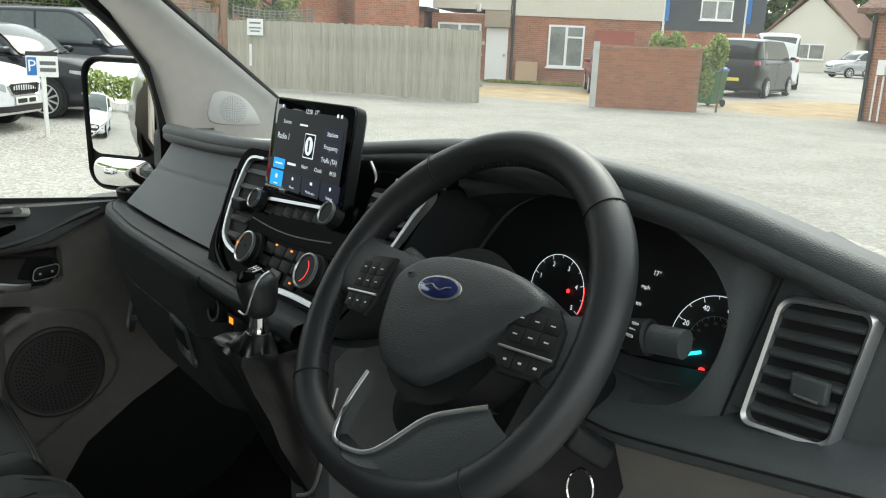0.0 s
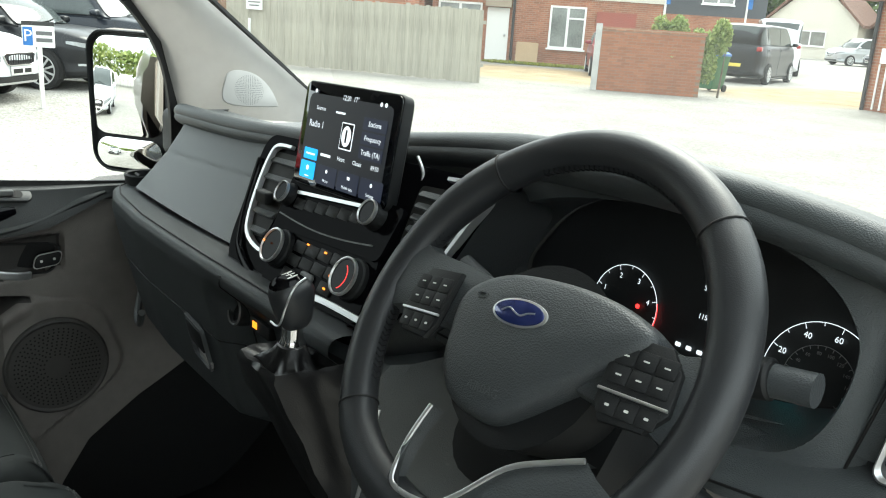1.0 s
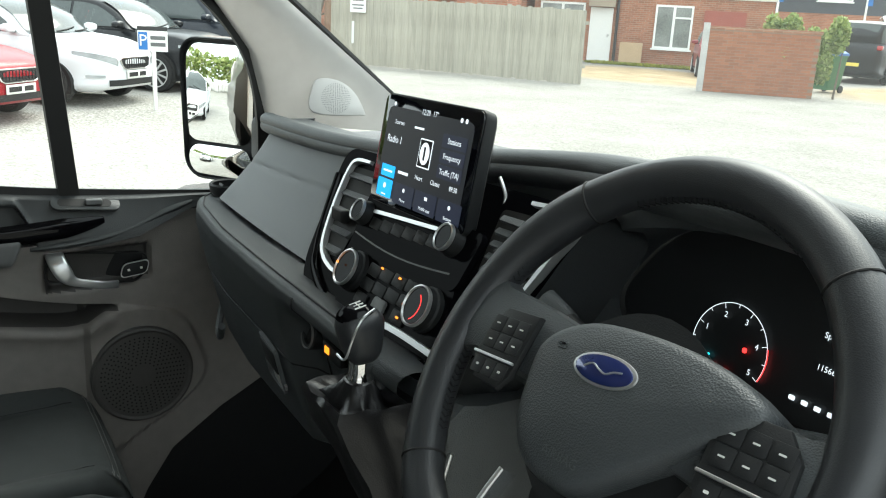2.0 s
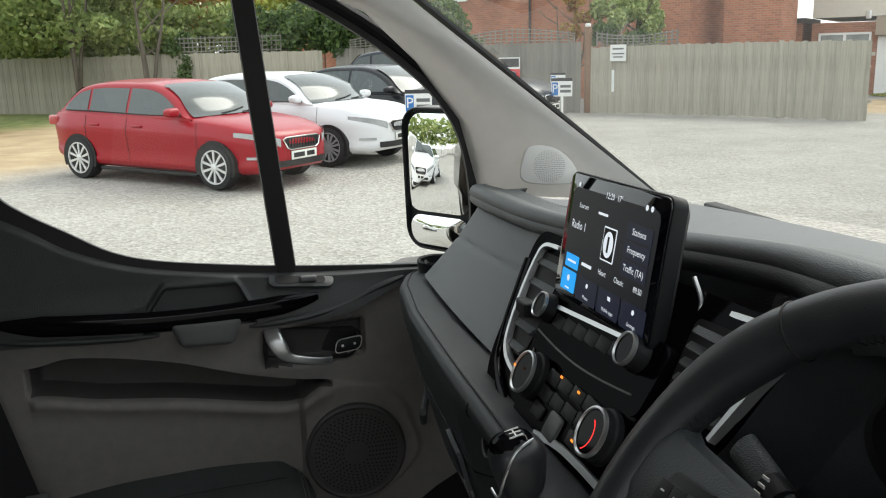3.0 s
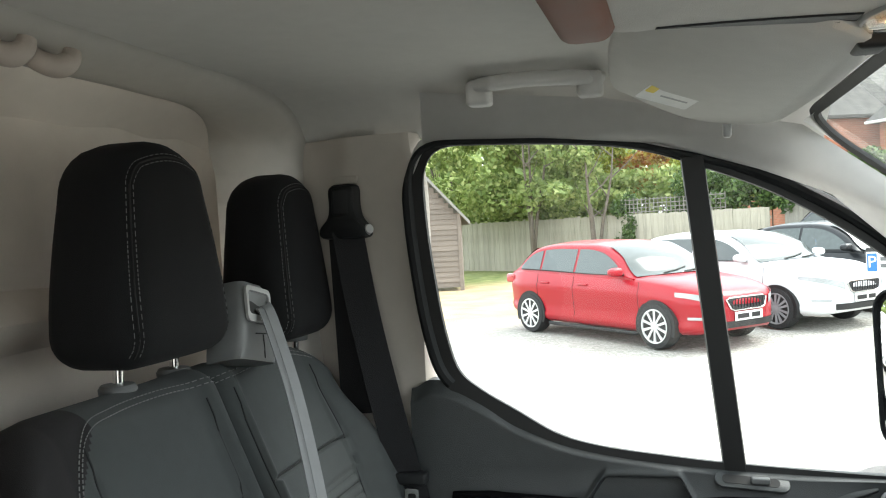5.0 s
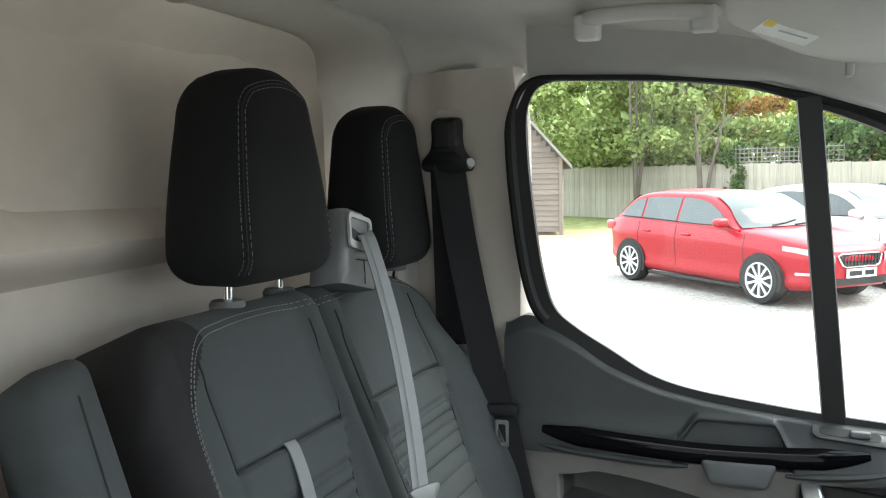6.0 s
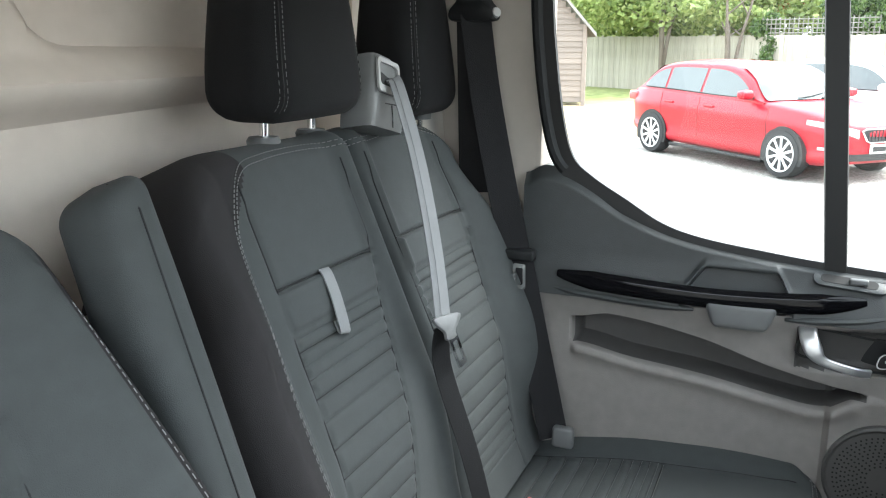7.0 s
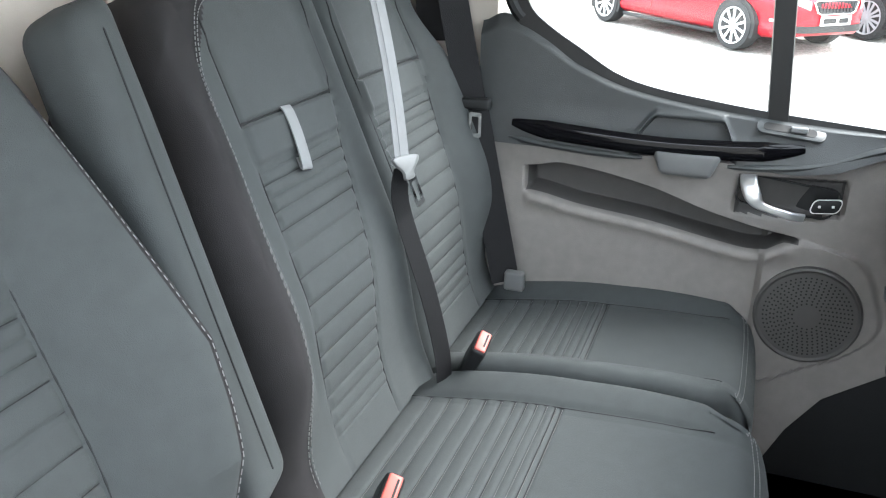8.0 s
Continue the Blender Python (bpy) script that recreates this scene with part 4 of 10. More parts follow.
    def ui(x, y, w, h, material, z=0.0021):
        bm = bmesh.new()
        plate(bm, sc_m @ Matrix.Translation((x, y, z)), rrect(w, h, min(w, h) * 0.08, 2), 0.0002)
        part("screen_tile", bm, material, scr)

    def tx(s, x, y, size, align="CENTER", name="screen_text"):
        words(name, s, size, sc_m @ Matrix.Translation((x, y, 0.0026)), UI_WHITE, scr, align)
    ui(0.0, -0.002, 0.176, 0.098, UI_NAVY, 0.0019)
    for i in range(3):
        ui(0.058, 0.0245 - 0.0155 * i, 0.046, 0.0135, UI_TILE, 0.0023)
    for i in range(3):
        ui(-0.024 + 0.047 * i, -0.043, 0.044, 0.022, UI_TILE, 0.0023)
    ui(-0.066, -0.023, 0.031, 0.013, UI_BLUE, 0.0023)
    ui(-0.068, -0.042, 0.034, 0.020, UI_BLUE, 0.0023)
    for i, s in enumerate(("Stations", "Frequency", "Traffic (TA)")):
        tx(s, 0.058, 0.0245 - 0.0155 * i, 0.0078)
    tx("12:20", -0.006, 0.047, 0.0080)
    tx("17°", 0.014, 0.047, 0.0080)
    tx("Sources", -0.058, 0.031, 0.0066)
    tx("Radio 1", -0.080, 0.012, 0.0110, "LEFT")
    for s, x in (("Heart", 0.002), ("Classic", 0.036), ("89.50", 0.071)):
        tx(s, x, -0.020, 0.0068)
    for s, x in (("Phone", -0.024), ("Mobile apps", 0.024), ("Settings", 0.070)):
        tx(s, x, -0.049, 0.0048)
    for w, x, y, h in ((0.020, -0.066, -0.023, 0.002), (0.010, -0.068, -0.049, 0.0014), (0.022, -0.032, -0.0205, 0.0030), (0.020, -0.014, 0.030, 0.0022)):
        bm = bmesh.new()
        plate(bm, sc_m @ Matrix.Translation((x, y, 0.0026)), rrect(w, h, h * 0.2, 2), 0.0002)
        part("screen_bar", bm, UI_WHITE, scr)
    bm = bmesh.new()
    lathe(bm, sc_m @ Vector((-0.068, -0.0395, 0.0026)), sc_m.to_3x3() @ Vector((0, 0, 1)), [(0.003, 0), (0.003, 0.0002)], 14)
    lathe(bm, sc_m @ Vector((-0.024, -0.038, 0.0026)), sc_m.to_3x3() @ Vector((0, 0, 1)), [(0.0022, 0), (0.0022, 0.0002)], 14)
    lathe(bm, sc_m @ Vector((0.070, -0.038, 0.0026)), sc_m.to_3x3() @ Vector((0, 0, 1)), [(0.0022, 0), (0.0022, 0.0002)], 14)
    box(bm, sc_m @ Vector((0.024, -0.038, 0.0027)), (0.005, 0.0004, 0.0035))
    lathe(bm, sc_m @ Vector((-0.075, 0.050, 0.0026)), sc_m.to_3x3() @ Vector((0, 0, 1)), [(0.0022, 0), (0.0022, 0.0002)], 10)
    lathe(bm, sc_m @ Vector((0.064, 0.047, 0.0026)), sc_m.to_3x3() @ Vector((0, 0, 1)), [(0.0024, 0), (0.0024, 0.0002)], 10)
    lathe(bm, sc_m @ Vector((0.073, 0.047, 0.0026)), sc_m.to_3x3() @ Vector((0, 0, 1)), [(0.0024, 0), (0.0024, 0.0002)], 10)
    tagged(part("screen_icons", bm, UI_WHITE, scr, "", 0), kind="stuff")
    bm = bmesh.new()
    plate(bm, sc_m @ Matrix.Translation((0.006, 0.006, 0.0024)), rrect(0.026, 0.030, 0.001, 2), 0.0002)
    part("station_tile", bm, UI_WHITE, scr)
    bm = bmesh.new()
    plate(bm, sc_m @ Matrix.Translation((0.006, 0.006, 0.0027)), rrect(0.0235, 0.0275, 0.001, 2), 0.0002)
    part("station_field", bm, BLACK, scr)
    bm = bmesh.new()
    plate(bm, sc_m @ Matrix.Translation((0.006, 0.006, 0.0030)), [(0.0095 * math.cos(a * 0.2618), 0.0115 * math.sin(a * 0.2618)) for a in range(24)], 0.0002)
    part("station_disc", bm, UI_WHITE, scr)
    bm = bmesh.new()
    plate(bm, sc_m @ Matrix.Translation((0.006, 0.006, 0.0033)), rrect(0.0035, 0.014, 0.0005, 2), 0.0002)
    part("station_mark", bm, BLACK, scr)
    # silver wing behind the screen
    bm = bmesh.new()
    tube(bm, smooth_path([(0.092, 0.222, 1.528), (0.104, 0.222, 1.510), (0.102, 0.215, 1.49), (0.092, 0.203, 1.462)], 8), 0.0018, 8)
    part("screen_wing", bm, SATIN, d)

    def knob(x, z, r, h, ring, nm):
        bm = bmesh.new()
        ax = (sm(x, z).to_3x3() @ Vector((0, 0, 1)))
        o = on_stack(x, z, 0.003)
        lathe(bm, o, ax, [(r * 1.1, 0), (r * 1.08, h * 0.5), (r, h * 0.6), (r * 0.97, h), (r * 0.84, h)], 32)
        k = part(nm, bm, DARK, d)
        bm = bmesh.new()
        lathe(bm, o, ax, [(r * 0.98, h * 0.9), (r * 0.98, h * 1.07), (r * 0.90, h * 1.10), (r * 0.85, h * 1.02)], 32, False)
        part("knob_ring", bm, ring, k)
        bm = bmesh.new()
        lathe(bm, o, ax, [(r * 0.82, h), (r * 0.82, h * 1.01), (0.001, h * 1.01)], 32)
        part("knob_face", bm, PIANO, k)
        return k
    # radio strip
    bm = bmesh.new()
    slab_on(bm, quad([(-0.122, 1.468), (0.112, 1.474), (0.108, 1.420), (-0.112, 1.408)], 0, 0, 0.01), 0.0032, 0.006)
    part("radio_panel", bm, STACKB, d, "gloss black radio panel")
    knob(-0.1075, 1.4445, 0.0135, 0.020, SATIN, "radio_knob")
    knob(0.074, 1.4575, 0.0145, 0.022, SATIN, "radio_knob")
    bm = bmesh.new()
    sweep(bm, [on_stack(-0.088 + 0.145 * i / 8, 1.451 + 0.012 * i / 8, 0.012) for i in range(9)], [(-0.002, -0.0015), (0.002, -0.0015), (0.002, 0.0015), (-0.002, 0.0015)], up=(0, -1, 0.5))
    part("radio_strip", bm, SATIN, d)
    for i in range(6):
        bm = bmesh.new()
        plate(bm, sm(-0.078 + 0.0236 * i, 1.4405 + 0.0019 * i, 0.0088), rrect(0.0230, 0.0125, 0.0012, 2), 0.0010, 0.0004)
        part("radio_button", bm, DARK, d)
    bm = bmesh.new()
    sweep(bm, [on_stack(-0.110 + 0.20 * i / 8, 1.424 + 0.008 * i / 8 - 0.006 * math.sin(i / 8 * math.pi), 0.0095) for i in range(9)], [(-0.0008, -0.001), (0.0008, -0.001), (0.0008, 0.001), (-0.0008, 0.001)], up=(0, -1, 0.5))
    part("radio_line", bm, GREYP, d)
    # climate panel
    bm = bmesh.new()
    slab_on(bm, quad([(-0.112, 1.414), (0.108, 1.424), (0.118, 1.362), (-0.082, 1.350)], 0, 0, 0.01), 0.0034, 0.004)
    part("climate_panel", bm, STACKB, d, "black climate control panel")
    k1 = knob(-0.072, 1.390, 0.0215, 0.020, SATIN, "climate_knob")
    k2 = knob(0.0835, 1.396, 0.0215, 0.020, SATIN, "climate_knob")
    for i in range(4):
        for j in range(3):
            if (i, j) in ((1, 2), (2, 2)):
                continue
            bm = bmesh.new()
            z = 1.401 + 0.0016 * i - 0.0145 * j
            plate(bm, sm(-0.035 + 0.0265 * i, z, 0.0078), rrect(0.0250, 0.0130, 0.0015, 2), 0.002, 0.0007)
            part("climate_button", bm, DARK, d)
    bm = bmesh.new()
    plate(bm, sm(0.004, 1.372, 0.0078), rrect(0.026, 0.024, 0.004, 3), 0.003, 0.001)
    part("toggle_button", bm, GREYP, d)
    for x, z in ((-0.020, 1.407), (0.019, 1.4075), (0.046, 1.390), (-0.082, 1.392), (0.046, 1.377)):
        bm = bmesh.new()
        plate(bm, sm(x, z, 0.0102 if x > -0.05 else 0.026), rrect(0.005, 0.0022, 0.0005, 2), 0.0004)
        part("indicator_lamp", bm, UI_AMBER, d)
    # red and blue arc on the temperature knob
    bm = bmesh.new()
    ax = sm(0.0835, 1.396, 0.0262)
    tube(bm, [ax @ Vector((0.0145 * math.cos(radians(a)), 0.0145 * math.sin(radians(a)), 0)) for a in range(-60, 61, 10)], 0.00035, 5, up=(0, -1, 0.3))
    part("heat_mark", bm, UI_RED, k2)
    # hazard switch on the shelf behind the screen
    bm = bmesh.new()
    rbox(bm, (0.222, 0.228, 1.530), (0.019, 0.008, 0.011), 0.004, 3)
    hz = part("hazard_switch", bm, PIANO, d)
    bm = bmesh.new()
    tube(bm, [(0.205, 0.2185, 1.521), (0.222, 0.2185, 1.519), (0.238, 0.2185, 1.521)], 0.0014, 6)
    part("hazard_trim", bm, SATIN, hz)
    # dark shelf face between screen and binnacle
    bm = bmesh.new()
    sheet(bm, lambda x, v: Vector((x, curve_at(LIP_X, LIP_Y, x) + 0.012 - 0.005 * v, curve_at(LIP_X, LIP_Z, x) - 0.03 - 0.10 * v)), [-0.26 + 0.42 * i / 24 for i in range(25)], [i / 10 for i in range(11)])
    bmesh.ops.solidify(bm, geom=bm.faces[:], thickness=0.01)
    part("shelf_face", bm, DASH, d)

    # ---- instrument binnacle ----
    hole = [(0.128, 1.405), (0.145, 1.447), (0.178, 1.484), (0.230, 1.508), (0.300, 1.524), (0.392, 1.532), (0.470, 1.527), (0.520, 1.512), (0.548, 1.488), (0.556, 1.462), (0.550, 1.425), (0.532, 1.396), (0.495, 1.380), (0.40, 1.366), (0.28, 1.364), (0.17, 1.372)]
    hp = [(p.x, p.z) for p in smooth_path([(x, 0, z) for x, z in hole], 5, True)]
    cx, cz = 0.345, 1.448

    def face_y(x, z):
        return 0.262 + 0.20 * (z - 1.50) + 0.02 * ease(0.56, 0.72, x)
    bm = bmesh.new()
    outer = []
    for x, z in hp:
        a = math.atan2(z - cz, x - cx)
        ex, ez = math.cos(a), math.sin(a)
        t = min((0.572 - cx) / ex if ex > 1e-6 else 9, (0.105 - cx) / ex if ex < -1e-6 else 9, (1.585 - cz) / ez if ez > 1e-6 else 9, (1.35 - cz) / ez if ez < -1e-6 else 9)
        outer.append((cx + ex * t, cz + ez * t))
    rows = []
    for k in (0.0, 0.25, 0.6, 1.0):
        rows.append([Vector((hx + (ox - hx) * k, face_y(hx + (ox - hx) * k, min(hz2 + (oz - hz2) * k, 1.56)) + 0.02 * k * k, min(hz2 + (oz - hz2) * k, curve_at(LIP_X, LIP_Z, hx + (ox - hx) * k) - 0.018))) for (hx, hz2), (ox, oz) in zip(hp, outer)])
    inner = [[Vector((cx + (x - cx) * s, face_y(x, z) + dy, cz + (z - cz) * s)) for x, z in hp] for s, dy in ((0.985, 0.006), (0.95, 0.05), (0.93, 0.10))]
    for k in inner:
        k.append(k[0])
    for k in rows:
        k.append(k[0])
    loft(bm, inner[::-1] + rows, False, False)
    part("binnacle", bm, DASH, d, "hooded instrument binnacle surround", 40)
    bm = bmesh.new()
    back = [Vector((cx + (x - cx) * 0.935, 0.358 + 0.2 * (z - 1.44), cz + (z - cz) * 0.935)) for x, z in hp]
    bm.faces.new([bm.verts.new(p) for p in back])
    cl = part("instrument_panel", bm, mat("instrument_black", (0.030, 0.032, 0.033), 0.6, grain=0.15), d, "dark instrument panel with white dials", 0)

    def cm(x, z, off=0.002):
        return basis((x, 0.358 + 0.2 * (z - 1.44) - off, z), (1, 0, 0), (0, 0.2, 1))

    def dial(x, z, r, a0, a1, marks, step, red=None):
        m = cm(x, z, 0.003)
        bm = bmesh.new()
        tube(bm, [m @ Vector((r * math.cos(radians(a)), r * math.sin(radians(a)), 0)) for a in np.arange(a0, a1 - 0.1, -6)], 0.00032, 5, up=(0, -1, 0.2))
        part("dial_arc", bm, UI_WHITE, cl)
        bm = bmesh.new()
        n = (len(marks) - 1) * step
        for i in range(n + 1):
            a = radians(a0 + (a1 - a0) * i / n)
            l = 0.005 if i % step == 0 else 0.003
            tube(bm, [m @ Vector(((r - q) * math.cos(a), (r - q) * math.sin(a), 0)) for q in (0, l)], 0.00028, 4, up=(0, -1, 0.2))
        part("dial_ticks", bm, UI_WHITE, cl)
        for i, s in enumerate(marks):
            a = radians(a0 + (a1 - a0) * i / (len(marks) - 1))
            words("dial_number", s, 0.0074, m @ Matrix.Translation(((r - 0.0105) * math.cos(a), (r - 0.0105) * math.sin(a), 0)), UI_WHITE, cl)
        return m
    m = dial(0.279, 1.405, 0.040, 205, -25, ["0", "1", "2", "3", "4", "5"], 2)
    bm = bmesh.new()
    tube(bm, [m @ Vector((0.0405 * math.cos(radians(a)), 0.0405 * math.sin(radians(a)), 0)) for a in range(18, -26, -6)], 0.0005, 5, up=(0, -1, 0.2))
    part("red_zone", bm, UI_RED, cl)
    for x, z in ((0.017, 0.004), (-0.012, -0.020), (0.002, -0.02)):
        bm = bmesh.new()
        plate(bm, m @ Matrix.Translation((x, z, 0)), rrect(0.0045, 0.0045, 0.0018, 3), 0.0004)
        part("warning_lamp", bm, UI_RED, cl)
    bm = bmesh.new()
    plate(bm, m @ Matrix.Translation((-0.026, -0.016, 0.001)) @ Matrix.Rotation(radians(24), 4, "Z"), rrect(0.022, 0.0022, 0.001, 2), 0.0006)
    part("dial_needle", bm, UI_CYAN, cl)
    m = dial(0.486, 1.403, 0.050, 195, -35, ["0", "20", "40", "60", "80", "100", "120"], 2)
    bm = bmesh.new()
    tube(bm, [m @ Vector((0.031 * math.cos(radians(a)), 0.031 * math.sin(radians(a)), 0)) for a in range(195, -36, -6)], 0.0003, 5, up=(0, -1, 0.2))
    for i in range(19):
        a = radians(195 - 230 * i / 18)
        tube(bm, [m @ Vector((q * math.cos(a), q * math.sin(a), 0)) for q in (0.028, 0.031)], 0.0003, 4, up=(0, -1, 0.2))
    part("dial_inner", bm, PALEP, cl)
    for i, q in enumerate(("0", "20", "40", "60", "80", "100", "120", "140", "160", "180", "200")):
        a = radians(195 - 23 * i)
        words("dial_number", q, 0.0042, m @ Matrix.Translation((0.0245 * math.cos(a), 0.0245 * math.sin(a), 0)), PALEP, cl)
    bm = bmesh.new()
    plate(bm, m @ Matrix.Translation((-0.022, -0.010, 0.001)) @ Matrix.Rotation(radians(24), 4, "Z"), rrect(0.022, 0.0035, 0.001, 2), 0.0006)
    part("dial_needle", bm, UI_CYAN, cl)
    bm = bmesh.new()
    plate(bm, m @ Matrix.Translation((-0.008, -0.022, 0.0)), rrect(0.007, 0.0055, 0.0026, 3), 0.0004)
    part("warning_lamp", bm, UI_RED, cl)
    cmm = cm(0.383, 1.425, 0.003)
    words("trip_text", "17°", 0.007, cmm @ Matrix.Translation((0.022, 0.030, 0)), UI_WHITE, cl)
    words("trip_text", "Speed", 0.007, cmm @ Matrix.Translation((-0.012, 0.022, 0)), UI_WHITE, cl)
    words("trip_text", "mph", 0.006, cmm @ Matrix.Translation((0.012, 0.014, 0)), UI_WHITE, cl)
    words("trip_text", "11566.4 mi", 0.0068, cmm @ Matrix.Translation((-0.004, -0.004, 0)), UI_WHITE, cl)
    bm = bmesh.new()
    for i in range(6):
        plate(bm, cmm @ Matrix.Translation((-0.032 + 0.012 * i, -0.036, 0)), rrect(0.006, 0.004, 0.001, 2), 0.0003)
    part("trip_icons", bm, UI_WHITE, cl, "", 0)

    # ---- driver's end: vent, slider, knee panel ----
    bm = bmesh.new()

    def end_face(x, z):
        return Vector((x, 0.262 + 0.16 * (z - 1.45) + 0.05 * max(0, x - 0.70), z))
    slab(bm, lambda u, v: end_face(0.805 - u * (0.805 - 0.563 - 0.027 * v), shelf_z(0.6) + 0.01 + (curve_at(LIP_X, LIP_Z, 0.805 - 0.24 * u) - 0.020 - shelf_z(0.6) - 0.01) * v), [i / 16 for i in range(17)], [i / 16 for i in range(17)], (0, 0.05, 0))
    part("end_panel", bm, DASH, d)
    bm = bmesh.new()
    tube(bm, [end_face(0.561 + 0.031 * i / 10, 1.383 + 0.150 * i / 10) + Vector((0, -0.001, 0)) for i in range(11)], 0.0012, 6)
    part("panel_seam", bm, BLACK, d)
    vm = basis(end_face(0.6255, 1.451) + Vector((0, -0.006, 0)), (1, 0, 0.09), (0.0, 0.16, 1))
    o = [(x + y * 0.21, y) for x, y in rrect(0.074, 0.104, 0.010, 6)]
    bm = bmesh.new()
    loft(bm, [[vm @ Vector((x * k, y * k2, z)) for x, y in o] for z, k, k2 in ((-0.004, 1, 1), (0.006, 0.99, 0.99), (0.009, 0.94, 0.95), (0.007, 0.875, 0.905), (0.001, 0.86, 0.89))], True, False)
    vt = part("side_vent", bm, SATIN, d, "air vent with a bright satin frame")
    bm = bmesh.new()
    plate(bm, vm, [(x * 0.9, y * 0.91) for x, y in o], 0.0016)
    part("vent_cavity", bm, BLACK, vt)
    for i in range(6):
        bm = bmesh.new()
        mm = vm @ Matrix.Translation(((-0.036 + 0.0146 * i) * 0.21, -0.036 + 0.0146 * i, 0.0035)) @ Matrix.Rotation(radians(-52), 4, "X")
        plate(bm, mm, rrect(0.062, 0.0088, 0.002, 3), 0.0024, 0.0008)
        part("vent_slat", bm, AIRBAG, vt)
    bm = bmesh.new()
    rbox(bm, vm @ Vector((0.008, -0.010, 0.010)), (0.014, 0.004, 0.0085), 0.0025, 3)
    tb = part("vent_tab", bm, DASH, vt)
    bm = bmesh.new()
    box(bm, vm @ Vector((0.008, -0.017, 0.0145)), (0.018, 0.001, 0.0016))
    part("tab_line", bm, SATIN, tb)
    bm = bmesh.new()
    rbox(bm, vm @ Vector((0.026, 0.0615, 0.006)), (0.024, 0.004, 0.005), 0.0035, 3)
    sl = part("vent_slider", bm, PIANO, d)
    bm = bmesh.new()
    box(bm, vm @ Vector((0.040, 0.0615, 0.0108)), (0.0022, 0.001, 0.006))
    part("slider_mark", bm, WHITEP, sl)
    # knee bolster under the wheel, with a shelf edge
    bm = bmesh.new()

    def knee(x, v):
        dy = lerp([0, 0.10, 0.15, 0.20, 0.25, 0.30, 0.36, 1], [0.268, 0.228, 0.212, 0.204, 0.204, 0.214, 0.240, 0.34], v)
        dz = lerp([0, 0.10, 0.15, 0.20, 0.25, 0.30, 0.36, 1], [0.010, 0.001, -0.004, -0.010, -0.019, -0.025, -0.034, -0.30], v)
        return Vector((x, dy, shelf_z(x) + dz))
    slab(bm, knee, [0.125 + 0.68 * i / 40 for i in range(41)], [0.33 * i / 40 for i in range(41)], (0, 0.05, -0.02))
    part("shelf_edge", bm, DASH, d, "padded shelf edge")
    bm = bmesh.new()
    tube(bm, [knee(0.13 + 0.66 * i / 20, 0.205) + Vector((0, -0.0004, 0)) for i in range(21)], 0.0011, 6)
    part("shelf_seam", bm, BLACK, d)
    bm = bmesh.new()
    slab(bm, knee, [0.125 + 0.68 * i / 40 for i in range(41)], [0.335 + 0.665 * i / 20 for i in range(21)], (0, 0.05, -0.02))
    part("knee_panel", bm, GREYDOOR, d, "warm grey lower driver dash panel")
    return d


build_dash()


# ---- tweeter on the passenger pillar foot ----
def build_tweeter():
    bm = bmesh.new()
    m = basis((-0.6990, 0.404, 1.508), (0.15, 1, -0.05), (-0.21, 0, 1))
    o = [(p.x, p.y) for p in smooth_path([(-0.048, -0.024, 0), (-0.050, 0.018, 0), (-0.036, 0.036, 0), (0.0, 0.034, 0), (0.030, 0.014, 0), (0.048, -0.018, 0), (0.040, -0.026, 0)], 5, True)]
    plate(bm, m, o, 0.006, 0.002)
    t = solo("tweeter_cover", bm, TRIM, "pale grey tweeter grille on the pillar foot", "speaker")
    bm = bmesh.new()
    for r in range(0, 13):
        n = max(1, int(2 * math.pi * r / 1.6))
        for i in range(n):
            a = 2 * math.pi * i / n
            x, y = r * 0.0022 * math.cos(a) - 0.006, r * 0.0022 * math.sin(a) + 0.002
            bmesh.ops.create_circle(bm, cap_ends=True, radius=0.0007, segments=5, matrix=m @ Matrix.Translation((x, y, 0.0064)))
    tagged(part("grille_holes", bm, GREYP, t, "", 0, False), kind="stuff")


build_tweeter()


